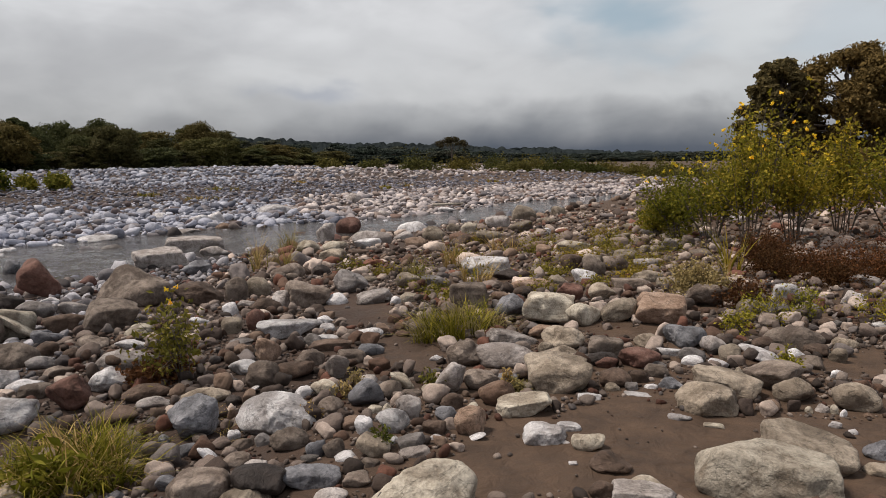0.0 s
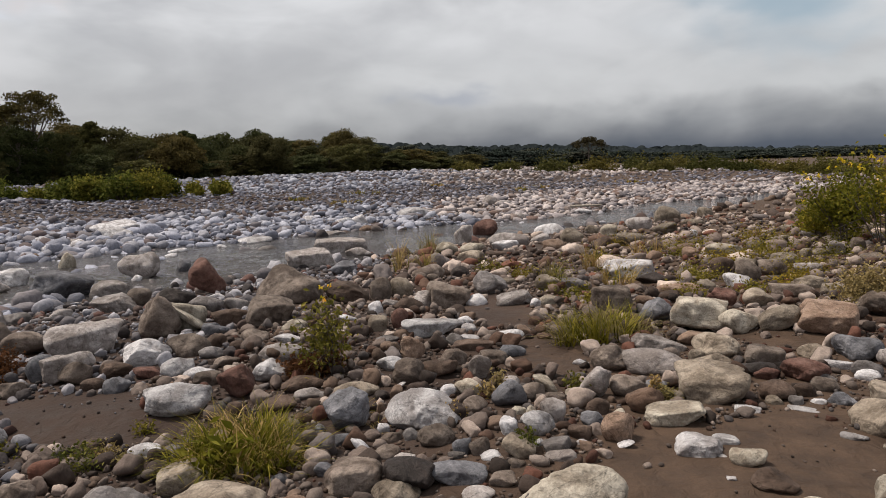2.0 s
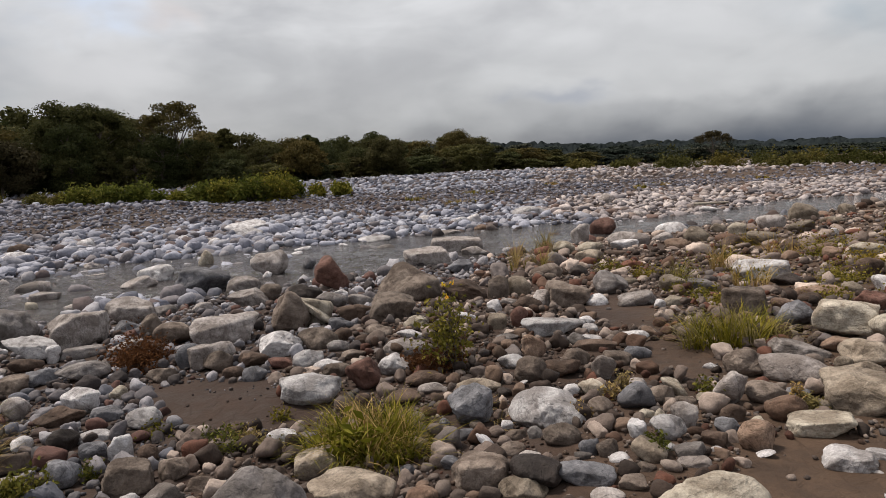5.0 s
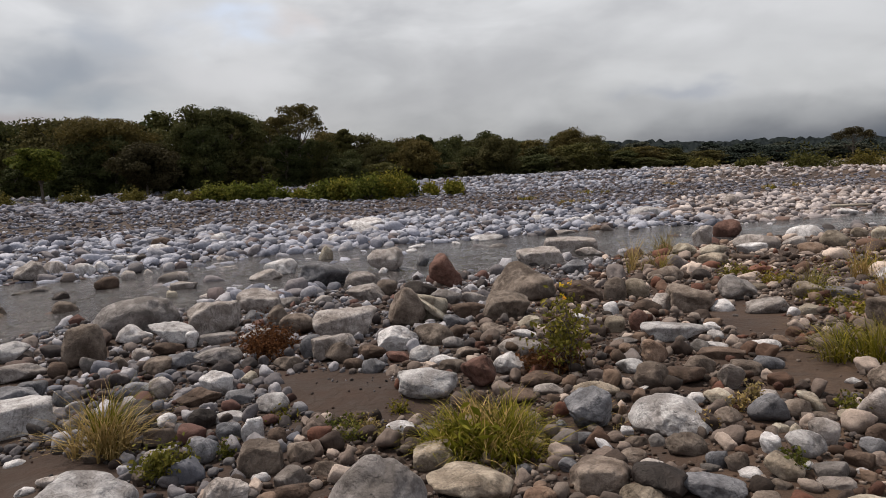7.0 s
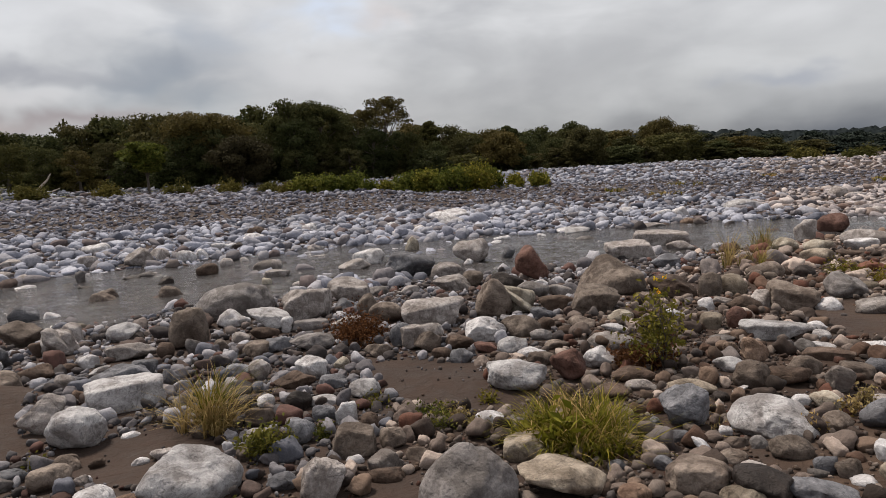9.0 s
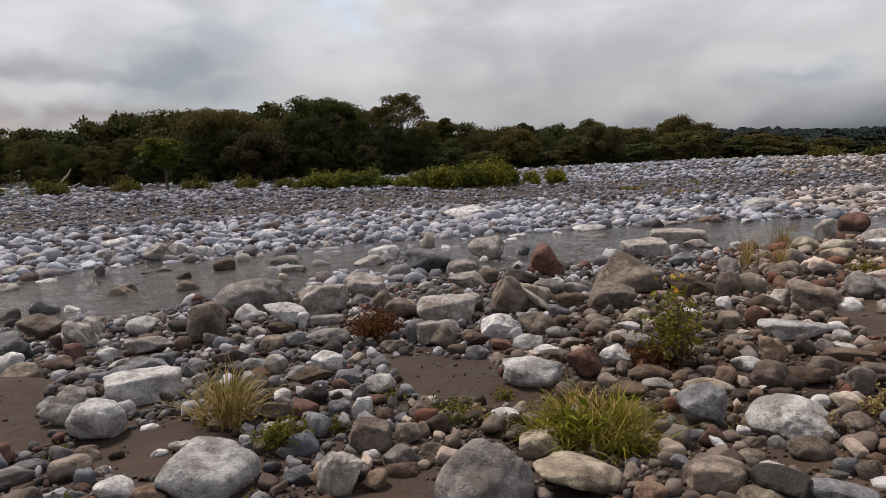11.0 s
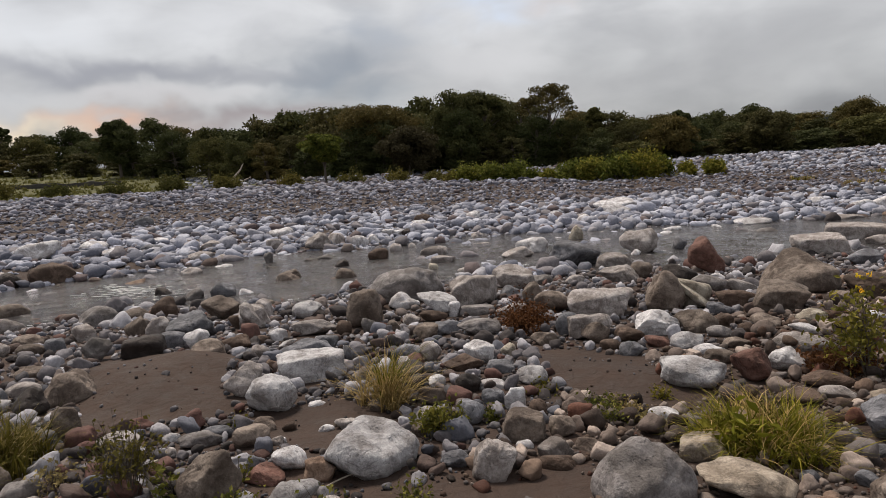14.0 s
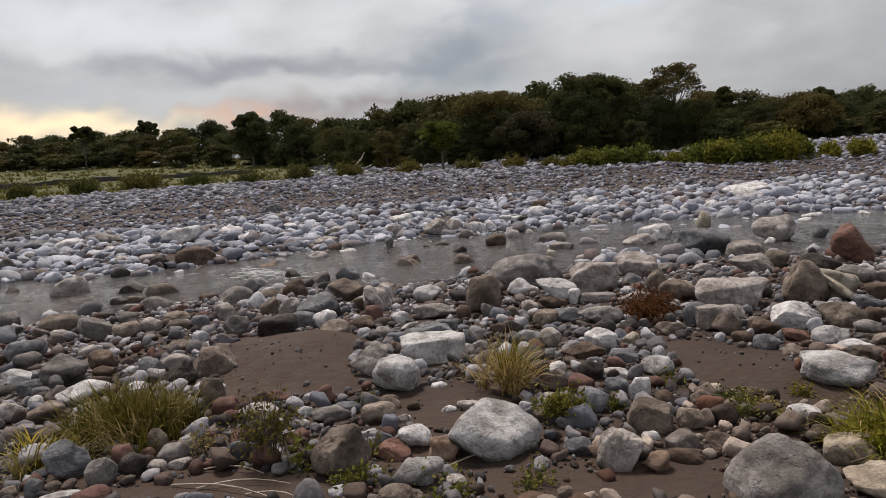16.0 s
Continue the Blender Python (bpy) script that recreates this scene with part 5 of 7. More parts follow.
lesser(-6.70, 5.09, -0.31, 0.16, 0.13, 0.21, 51, "white")
lesser(-1.99, 8.18, -0.19, 0.27, 0.22, 0.25, 14, "pale", "hewn")
lesser(-7.40, 4.08, -0.35, 0.24, 0.18, 0.20, 60, "taupe")
lesser(-8.47, -0.22, -0.33, 0.25, 0.16, 0.13, 90, "pale")
lesser(-8.73, 0.41, -0.37, 0.15, 0.12, 0.12, 85, "pale")
lesser(-2.49, 8.39, -0.28, 0.24, 0.18, 0.13, 17, "pale")
lesser(-6.33, 6.14, -0.25, 0.26, 0.21, 0.30, 44, "taupe", "box", -30)
lesser(2.86, 8.44, -0.05, 0.31, 0.21, 0.15, -19, "sandy")
lesser(-8.96, 2.15, -0.32, 0.29, 0.23, 0.27, 74, "pale")
lesser(-9.17, 1.05, -0.36, 0.22, 0.17, 0.17, 82, "slate", "box")
lesser(1.91, 9.05, -0.06, 0.34, 0.27, 0.18, -12, "white", "hewn")
lesser(-8.74, 3.08, -0.40, 0.23, 0.18, 0.20, 69, "brown")
lesser(-9.28, 0.80, -0.38, 0.30, 0.22, 0.16, 83, "taupe")
lesser(-8.57, 4.13, -0.44, 0.28, 0.21, 0.15, 63, "dark", "wedge")
lesser(-2.86, 9.18, -0.22, 0.31, 0.25, 0.34, 17, "taupe")
lesser(-9.60, 0.51, -0.38, 0.27, 0.21, 0.20, 85, "pale")
lesser(2.45, 9.36, -0.09, 0.35, 0.16, 0.10, -15, "taupe")
lesser(-9.55, 2.05, -0.38, 0.31, 0.24, 0.26, 76, "taupe", "wedge")
lesser(-2.61, 9.42, -0.25, 0.34, 0.27, 0.31, 15, "sandy")
lesser(2.16, 9.55, -0.01, 0.33, 0.26, 0.31, -13, "taupe")
lesser(-9.70, 1.46, -0.38, 0.30, 0.23, 0.24, 80, "pale", "hewn")
lesser(1.91, 9.98, -0.02, 0.34, 0.26, 0.26, -11, "brown")
lesser(2.24, 9.99, -0.02, 0.36, 0.29, 0.24, -13, "sandy")
lesser(-9.62, 3.85, -0.47, 0.26, 0.20, 0.29, 66, "pale")
lesser(3.05, 10.05, -0.05, 0.37, 0.23, 0.16, -17, "pale")
lesser(-10.70, -0.55, -0.53, 0.23, 0.17, 0.14, 92, "pale")
lesser(-5.87, 9.01, -0.36, 0.29, 0.23, 0.25, 33, "dark")
lesser(-5.70, 9.61, -0.46, 0.28, 0.16, 0.13, 31, "white")
lesser(-11.19, 0.33, -0.53, 0.29, 0.22, 0.18, 87, "grey")
lesser(-11.05, 2.41, -0.52, 0.40, 0.31, 0.25, 76, "taupe")
lesser(-6.95, 9.41, -0.44, 0.40, 0.31, 0.30, 35, "taupe")
lesser(-11.35, 2.92, -0.52, 0.42, 0.32, 0.35, 74, "brown")
lesser(-11.04, 4.53, -0.70, 0.27, 0.14, 0.15, 67, "sandy")
lesser(-12.12, 0.05, -0.63, 0.32, 0.22, 0.17, 89, "dark")
lesser(1.73, 12.30, -0.07, 0.41, 0.32, 0.24, -8, "tan")
lesser(-12.94, 0.52, -0.71, 0.35, 0.17, 0.17, 86, "pale")
lesser(-12.47, 4.75, -0.72, 0.28, 0.18, 0.20, 68, "white", "wedge")
lesser(-12.83, 3.90, -0.67, 0.35, 0.27, 0.30, 72, "grey")
lesser(-12.70, 4.40, -0.64, 0.47, 0.37, 0.35, 69, "slate", "wedge")
lesser(-13.66, 0.63, -0.71, 0.28, 0.20, 0.21, 86, "taupe")
lesser(-13.69, 0.36, -0.71, 0.31, 0.22, 0.23, 87, "dark")
lesser(-11.57, 8.57, -0.69, 0.22, 0.17, 0.25, 53, "cream")
lesser(-13.95, 3.67, -0.70, 0.32, 0.24, 0.24, 74, "dark", "wedge")
lesser(-13.47, 6.15, -0.68, 0.50, 0.33, 0.29, 64, "taupe", "wedge")
lesser(-13.99, 7.75, -0.69, 0.33, 0.24, 0.25, 60, "dark", "wedge")
lesser(-8.97, 13.85, -0.62, 0.33, 0.26, 0.39, 33, "slate")
lesser(-14.28, 8.97, -0.64, 0.52, 0.40, 0.37, 57, "brown")
lesser(-16.36, 7.00, -0.64, 0.22, 0.17, 0.37, 66, "grey")
lesser(-15.05, 10.06, -0.66, 0.36, 0.28, 0.32, 56, "pale")
lesser(-18.24, 1.60, -0.57, 0.52, 0.41, 0.37, 84, "dark")
lesser(-18.29, 1.31, -0.65, 0.32, 0.25, 0.22, 85, "dark")
lesser(-12.43, 14.30, -0.58, 0.40, 0.31, 0.48, 40, "cream")
lesser(-19.31, -0.96, -0.63, 0.41, 0.32, 0.24, 92, "taupe")
lesser(-17.07, 10.66, -0.57, 0.36, 0.28, 0.34, 57, "white", "wedge")
lesser(-18.60, 8.23, -0.55, 0.50, 0.39, 0.40, 66, "pale")
lesser(-17.88, 9.87, -0.53, 0.55, 0.43, 0.41, 61, "pale")
lesser(2.95, 10.77, -0.02, 0.41, 0.33, 0.20, -15, "sandy")
lesser(4.11, 10.64, 0.02, 0.37, 0.30, 0.14, -21, "taupe")
lesser(-1.80, 14.57, -0.44, 0.55, 0.44, 0.15, 7, "brown")
lesser(0.45, 14.77, -0.26, 0.50, 0.40, 0.32, -2, "brown")
lesser(-0.61, 15.12, -0.32, 0.54, 0.43, 0.26, 2, "tan")
lesser(-16.04, 3.64, -0.75, 0.54, 0.44, 0.21, 76, "tan")
lesser(-14.33, 12.41, -0.77, 0.64, 0.51, 0.13, 48, "pale")
lesser(-15.62, 13.70, -0.71, 0.70, 0.56, 0.27, 48, "pale")
lesser(-20.78, 5.39, -0.49, 0.79, 0.64, 0.36, 75, "slate")
lesser(-10.39, 19.76, -0.72, 0.76, 0.61, 0.27, 27, "white")
lesser(-22.97, 4.33, -0.42, 0.84, 0.68, 0.39, 79, "white")
lesser(-13.56, 18.69, -0.62, 0.80, 0.64, 0.31, 35, "white")
lesser(-23.87, -0.28, -0.39, 0.89, 0.72, 0.43, 90, "white")
lesser(-8.69, 24.01, -0.55, 0.90, 0.73, 0.50, 20, "white")
lesser(-28.41, -1.04, -0.28, 1.03, 0.83, 0.49, 92, "slate")
lesser(-0.69, 3.43, -0.02, 0.11, 0.08, 0.11, 11, "slate")
lesser(3.48, 8.14, -0.03, 0.26, 0.21, 0.12, -23, "brown")
lesser(1.52, 8.88, -0.09, 0.23, 0.19, 0.14, -10, "sandy")
lesser(1.38, 9.99, -0.10, 0.14, 0.12, 0.13, -8, "sandy")
lesser(-1.11, 10.01, -0.25, 0.24, 0.19, 0.11, 6, "sandy")
lesser(-2.60, 10.49, -0.29, 0.31, 0.25, 0.19, 14, "taupe")
lesser(-2.40, 10.57, -0.30, 0.22, 0.18, 0.14, 13, "taupe")
lesser(-2.05, 11.15, -0.30, 0.33, 0.26, 0.22, 10, "dark")
lesser(-2.35, 11.26, -0.32, 0.25, 0.20, 0.20, 12, "brown")
lesser(-7.70, 8.55, -0.55, 0.30, 0.24, 0.18, 41, "pale")
lesser(-7.66, 8.56, -0.55, 0.33, 0.26, 0.19, 40, "pale")
lesser(-8.11, 8.25, -0.56, 0.35, 0.28, 0.22, 43, "grey")
lesser(3.41, 11.31, -0.01, 0.20, 0.16, 0.17, -17, "sandy")
lesser(3.68, 11.47, -0.02, 0.25, 0.20, 0.14, -18, "sandy")
lesser(3.80, 12.65, -0.05, 0.21, 0.17, 0.19, -17, "brown")
lesser(-3.31, 13.10, -0.48, 0.36, 0.28, 0.30, 14, "tan")
lesser(1.41, 13.77, -0.18, 0.36, 0.29, 0.24, -6, "brown")
lesser(-10.99, 8.95, -0.76, 0.31, 0.24, 0.19, 49, "pale")
lesser(-3.17, 13.96, -0.50, 0.38, 0.30, 0.22, 13, "sandy")
lesser(2.26, 14.17, -0.19, 0.31, 0.25, 0.21, -9, "taupe")
lesser(-9.28, 12.55, -0.73, 0.27, 0.22, 0.25, 35, "white")
lesser(-15.36, 6.66, -0.76, 0.37, 0.30, 0.15, 66, "dark")
lesser(-16.32, 5.03, -0.72, 0.51, 0.40, 0.29, 72, "pale")
lesser(-15.62, 7.80, -0.75, 0.46, 0.37, 0.18, 63, "dark")
lesser(-16.22, 6.68, -0.77, 0.45, 0.36, 0.13, 67, "dark")
lesser(-16.77, 5.94, -0.75, 0.53, 0.42, 0.19, 69, "white")
lesser(-15.71, 8.23, -0.74, 0.54, 0.43, 0.23, 61, "grey")
lesser(2.58, 18.06, -0.33, 0.23, 0.18, 0.21, -8, "dark")
lesser(5.56, 17.55, -0.11, 0.46, 0.37, 0.23, -18, "dark")
lesser(-15.53, 10.95, -0.74, 0.25, 0.20, 0.25, 54, "pale")
lesser(-18.16, 6.58, -0.69, 0.58, 0.46, 0.25, 69, "pale")
lesser(-19.43, 1.42, -0.59, 0.46, 0.37, 0.24, 85, "pale")
lesser(-19.62, 0.79, -0.58, 0.38, 0.31, 0.26, 87, "pale")
lesser(0.31, 19.76, -0.45, 0.42, 0.33, 0.30, -1, "sandy")
lesser(-17.05, 10.17, -0.61, 0.55, 0.44, 0.44, 59, "white")
lesser(-11.02, 16.46, -0.75, 0.38, 0.31, 0.19, 33, "white")
lesser(-20.23, -0.54, -0.61, 0.45, 0.36, 0.28, 91, "dark")
lesser(-8.89, 18.00, -0.75, 0.60, 0.48, 0.23, 26, "grey")
lesser(-20.98, -1.78, -0.51, 0.38, 0.31, 0.47, 94, "grey")
lesser(-11.40, 17.42, -0.74, 0.56, 0.44, 0.24, 32, "white")
lesser(-21.24, 0.30, -0.53, 0.33, 0.26, 0.25, 88, "white")
lesser(-20.82, 4.33, -0.47, 0.53, 0.42, 0.32, 77, "white")
lesser(-20.39, 6.44, -0.49, 0.46, 0.36, 0.37, 72, "white")
lesser(3.26, 21.03, -0.39, 0.64, 0.51, 0.24, -9, "sandy")
lesser(-20.28, 6.96, -0.52, 0.64, 0.51, 0.32, 70, "pale")
lesser(-10.57, 18.41, -0.74, 0.32, 0.26, 0.21, 29, "white")
lesser(-17.69, 12.32, -0.59, 0.32, 0.26, 0.31, 54, "dark")
lesser(-14.73, 15.80, -0.70, 0.47, 0.37, 0.29, 42, "tan")
lesser(-18.01, 12.24, -0.60, 0.47, 0.38, 0.25, 55, "white")
lesser(-18.20, 12.01, -0.58, 0.49, 0.39, 0.30, 56, "white")
lesser(-22.46, -1.26, -0.48, 0.42, 0.33, 0.25, 93, "grey")
lesser(-22.46, 0.76, -0.52, 0.44, 0.35, 0.23, 87, "white")
lesser(-10.04, 20.10, -0.71, 0.58, 0.46, 0.30, 26, "pale")
lesser(-15.09, 16.76, -0.62, 0.55, 0.44, 0.34, 41, "white")
lesser(-14.84, 17.72, -0.58, 0.60, 0.48, 0.41, 39, "white")
lesser(-15.11, 17.89, -0.56, 0.66, 0.53, 0.38, 39, "pale")
lesser(-22.89, 6.19, -0.45, 0.69, 0.55, 0.27, 74, "white")
lesser(-14.66, 18.34, -0.57, 0.56, 0.45, 0.34, 38, "white")
lesser(-16.45, 18.07, -0.52, 0.47, 0.37, 0.39, 42, "white")
lesser(-7.61, 23.25, -0.69, 0.51, 0.41, 0.31, 18, "tan")
lesser(-19.98, 14.71, -0.45, 0.62, 0.49, 0.41, 53, "brown")
lesser(-19.96, 14.80, -0.44, 0.57, 0.46, 0.45, 53, "brown")
lesser(-25.62, -1.94, -0.42, 0.74, 0.59, 0.38, 94, "slate")
lesser(-19.42, 16.64, -0.47, 0.65, 0.52, 0.33, 49, "white")
lesser(-19.54, 16.69, -0.44, 0.75, 0.60, 0.35, 49, "white")
lesser(-8.31, 24.68, -0.51, 0.73, 0.58, 0.52, 19, "white")
lesser(4.43, 25.81, -0.46, 0.56, 0.45, 0.45, -10, "sandy")
lesser(-10.44, 24.96, -0.49, 0.63, 0.50, 0.38, 23, "white")
lesser(-29.88, -2.09, -0.29, 0.61, 0.49, 0.44, 94, "grey")
lesser(-30.25, 7.80, -0.23, 0.78, 0.63, 0.53, 75, "slate")
lay_lesser()
# ---- cobbles and pebbles between the boulders ----
# stretches of open sand: their outlines on the plan
SAND_OPEN = [[(0.15, 2.97), (0.01, 3.25), (0.04, 3.55), (0.29, 3.91), (0.66, 3.89), (1.03, 4.17), (1.45, 4.22), (1.39, 3.84), (1.79, 3.91), (2.17, 3.85), (2.57, 3.75), (1.94, 2.80)],
             [(-0.51, 6.19), (-0.03, 6.03), (-0.00, 5.23), (-0.11, 4.88), (-0.29, 5.04), (-0.57, 5.24), (-0.67, 5.67)],
             [(-1.75, 8.04), (-1.22, 8.66), (-0.62, 7.66), (-0.47, 6.36), (-0.93, 6.56), (-1.29, 7.34)],
             [(1.33, 6.09), (1.98, 5.98), (1.83, 5.60), (1.35, 5.70)],
             [(2.34, 5.87), (2.80, 5.88), (2.63, 5.52), (2.25, 5.51)],
             [(2.80, 4.96), (3.53, 5.24), (3.16, 4.66), (2.79, 4.63)],
             [(-4.77, 4.32), (-4.43, 4.59), (-3.56, 4.65), (-3.01, 4.01), (-2.70, 4.07), (-2.58, 3.71), (-2.95, 3.62), (-3.50, 3.52), (-3.91, 3.72)],
             [(-4.99, 2.00), (-4.64, 2.25), (-4.11, 2.33), (-3.63, 2.13), (-4.31, 2.06), (-4.17, 1.74), (-3.98, 1.53), (-4.09, 1.48), (-4.56, 1.83)],
             [(-2.73, 2.32), (-2.44, 2.40), (-2.45, 2.32), (-2.68, 2.24)],
             [(-6.85, 0.90), (-7.78, 1.27), (-6.93, 2.34), (-5.91, 1.81), (-4.91, 1.51), (-5.29, 1.01), (-5.26, 0.66), (-5.73, 0.65)],
             [(-4.74, 1.80), (-4.68, 2.17), (-4.19, 1.93), (-3.81, 1.55), (-4.09, 1.54), (-4.50, 1.67)],
             [(-3.94, 0.32), (-3.59, 0.68), (-3.39, 0.95), (-3.32, 0.74), (-3.77, 0.14), (-4.02, 0.04)],
             [(-3.04, 1.49), (-2.91, 1.76), (-2.68, 1.93), (-2.63, 2.31), (-2.38, 2.47), (-2.20, 2.23), (-2.84, 1.36)],
             [(-4.16, -0.15), (-4.00, 0.33), (-3.76, 0.64), (-3.45, 0.85), (-3.29, 0.79), (-4.19, -0.49)],
             [(-4.84, 1.52), (-4.79, 1.74), (-4.42, 2.02), (-3.87, 1.83), (-3.81, 1.55), (-4.35, 1.45)]]
COB = np.random.default_rng(5)


def bare(x, y):
    """Below 1 inside a stretch of open sand, above it outside."""
    x, y = np.asarray(x, float), np.asarray(y, float)
    best = np.full(np.shape(x), 9.0)
    for line in SAND_OPEN:
        within = np.zeros(np.shape(x), bool)
        for (ax, ay), (bx, by) in zip(line, line[1:] + line[:1]):
            within ^= ((ay > y) != (by > y)) & (x < (bx - ax) * (y - ay) / (by - ay + 1e-9) + ax)
        rim = np.abs(to_line(x, y, line + line[:1]))
        best = np.minimum(best, 1 + np.where(within, -rim, rim) / 0.3 + 0.15 * swell(x, y, 0.7, 4))
    return best


def scatter(tries, r0, r1, sizes, taken, crowd=0.8, skip_sand=1.0, fan=(-42, 104)):
    """Spots in the fan of land before the walk, from large to small, that keep clear of those taken."""
    r = np.sqrt(COB.uniform(r0 ** 2, r1 ** 2, tries))
    az = np.radians(COB.uniform(*fan, tries))
    x, y = -r * np.sin(az), r * np.cos(az)
    lo, hi = sizes
    size = np.sort(lo * (hi / lo) ** (COB.uniform(0, 1, tries) ** 1.6))[::-1]
    ok = (to_line(x, y, NEAR_BANK) > -0.5) & ((bare(x, y) > 1) | (COB.uniform(0, 1, tries) > skip_sand))
    out, cell = [], taken["cell"]
    for px, py, d in zip(x[ok], y[ok], size[ok]):
        rad = d / 2 * crowd
        i, j = int(px // cell), int(py // cell)
        clash = False
        for a in (-1, 0, 1):
            for b in (-1, 0, 1):
                for qx, qy, qr in taken.get((i + a, j + b), ()):
                    if (px - qx) ** 2 + (py - qy) ** 2 < (rad + qr) ** 2:
                        clash = True
                        break
                if clash:
                    break
            if clash:
                break
        if not clash:
            taken.setdefault((i, j), []).append((px, py, rad))
            out.append((px, py, d, COB.uniform(0.5, 0.95), COB.uniform(0.08, 0.42)))
    return out


taken = {"cell": 0.5}
for fx, fy, fr in FOOT + [(fx * (1 - 0.8 * fr / math.hypot(fx, fy)), fy * (1 - 0.8 * fr / math.hypot(fx, fy)), 0.8 * fr) for fx, fy, fr in FOOT if fr > 0.09]:
    steps = int(fr // 0.2) + 1
    for i in range(-steps, steps + 1):
        for j in range(-steps, steps + 1):
            qx, qy = fx + i * 0.2, fy + j * 0.2
            if math.hypot(qx - fx, qy - fy) <= max(fr - 0.05, 0.01):
                taken.setdefault((int(qx // 0.5), int(qy // 0.5)), []).append((qx, qy, min(fr, 0.12)))
near_large = scatter(3600, 1.8, 8, (0.09, 0.21), taken, 0.68)
near_mid = scatter(10000, 1.8, 8, (0.04, 0.11), taken, 0.70, 0.99)
near_small = scatter(30000, 1.8, 7, (0.016, 0.045), taken, 0.72, 0.97)

heap = [(x, y, d, f, COB.uniform(-0.55, -0.2)) for x, y, d, f, _ in scatter(600, 2.6, 9, (0.07, 0.15), {"cell": 0.5}, 1.3) if bare(np.array(x), np.array(y)) > 1.25 and min((x - a) ** 2 + (y - b) ** 2 for a, b, _ in FOOT) > 0.03]
underfoot = scatter(4000, 0.4, 2.2, (0.03, 0.17), taken, 0.9, 1.0, (0, 360))
behind = scatter(15000, 1.7, 12, (0.05, 0.3), taken, 0.8, 1.0, (104, 318)) + scatter(5000, 12, 32, (0.18, 0.5), taken, 0.8, 1.0, (104, 318))


def bank_stones(name, spots, level, label, brownish, greyish):
    """The browner stones of the upper bank and the greyer ones towards the water, each as one mesh."""
    spots = np.array(spots)
    brown = spots[:, 0] > -2.9 - 0.12 * spots[:, 1] + 0.8 * swell(spots[:, 0], spots[:, 1], 2.5, 6)
    joined_stones(name, spots[brown], level, COB, brownish, label.replace("mixed", "brownish"))
    joined_stones(name, spots[~brown], level, COB, greyish, label.replace("mixed", "greyish"))


bank_stones("bank_cobbles", near_large, 3, "mixed rounded cobbles on the bank", COBBLE_WARM, COBBLE)
# the small stones take the darkened copies, with gap shade in their colour
bank_stones("bank_cobbles", near_mid, 2, "small mixed cobbles on the bank", WARM_SMALL_SHADED, COBBLE_SMALL_SHADED)
bank_stones("bank_pebbles", near_small, 1, "fine mixed pebbles strewn between the cobbles", WARM_SMALL_SHADED, COBBLE_SMALL_SHADED)
bank_stones("bank_cobbles", heap, 2, "mixed cobbles heaped upon others", WARM_SMALL_SHADED, COBBLE_SMALL_SHADED)
bank_stones("bank_pebbles", underfoot, 1, "mixed pebbles underfoot", WARM_SMALL_SHADED, COBBLE_SMALL_SHADED)
bank_stones("bank_cobbles", behind, 1, "mixed cobbles on the bank away from the river bend", WARM_SMALL_SHADED, COBBLE_SMALL_SHADED)
mid_large = [s for s in scatter(2200, 8, 26, (0.15, 0.42), taken, 0.75) if s[0] < -1.5 or COB.uniform() < 0.6]
mid_large = [s if s[0] < -1.5 else (s[0], s[1], s[2] * 1.15, s[3] * 0.66, s[4]) for s in mid_large]
mid_small = scatter(30000, 8, 26, (0.08, 0.2), taken, 0.7)
mid_fine = scatter(16000, 7, 14, (0.04, 0.09), taken, 0.75)
bank_stones("bank_cobbles", [s for s in mid_large if math.hypot(s[0], s[1]) < 13], 3, "larger mixed cobbles towards the water", WARM_MID, COBBLE)
bank_stones("bank_cobbles", [s for s in mid_large if math.hypot(s[0], s[1]) >= 13], 2, "larger mixed cobbles by the water", WARM_MID, COBBLE)
mid_small = [s for s in mid_small if s[0] < -1.5 or COB.uniform() < 0.75]
bank_stones("bank_cobbles", [s for s in mid_small + mid_fine if math.hypot(s[0], s[1]) < 14], 1, "small mixed cobbles and shingle towards the water", COBBLE_WARM, COBBLE)
bank_stones("bank_cobbles", [s for s in mid_small if math.hypot(s[0], s[1]) >= 14], 1, "small mixed cobbles by the water", COBBLE_WARM, COBBLE)
beyond = scatter(6000, 26, 60, (0.18, 0.5), {"cell": 0.6}, 0.7)
joined_stones("bank_cobbles", beyond, 1, COB, COBBLE_WARM, "distant brownish cobbles along the near bank")


def bar_spots(count, r0, r1, lo, hi, wet=False):
    r = np.sqrt(COB.uniform(r0 ** 2, r1 ** 2, count))
    az = np.radians(COB.uniform(-42, 104, count))
    x, y = -r * np.sin(az), r * np.cos(az)
    far = -to_line(x, y, FAR_BANK)
    ok = (far > -0.3) & (far < 75) & ((np.degrees(az) < 73) | (r < 59)) if not wet else (far > -3.0) & (far < 0.2) & (to_line(x, y, NEAR_BANK) < -0.4)
    size = lo * (hi / lo) ** (COB.uniform(0, 1, count) ** 2.2)
    # the strip along the water is coarse, washed clean; further up it is finer shingle
    size = np.where((far > 9.5) & (far < 22), size * 0.62, size)
    return np.stack([x, y, size, COB.uniform(0.34, 0.66, count), COB.uniform(0.1, 0.3, count)], 1)[ok]


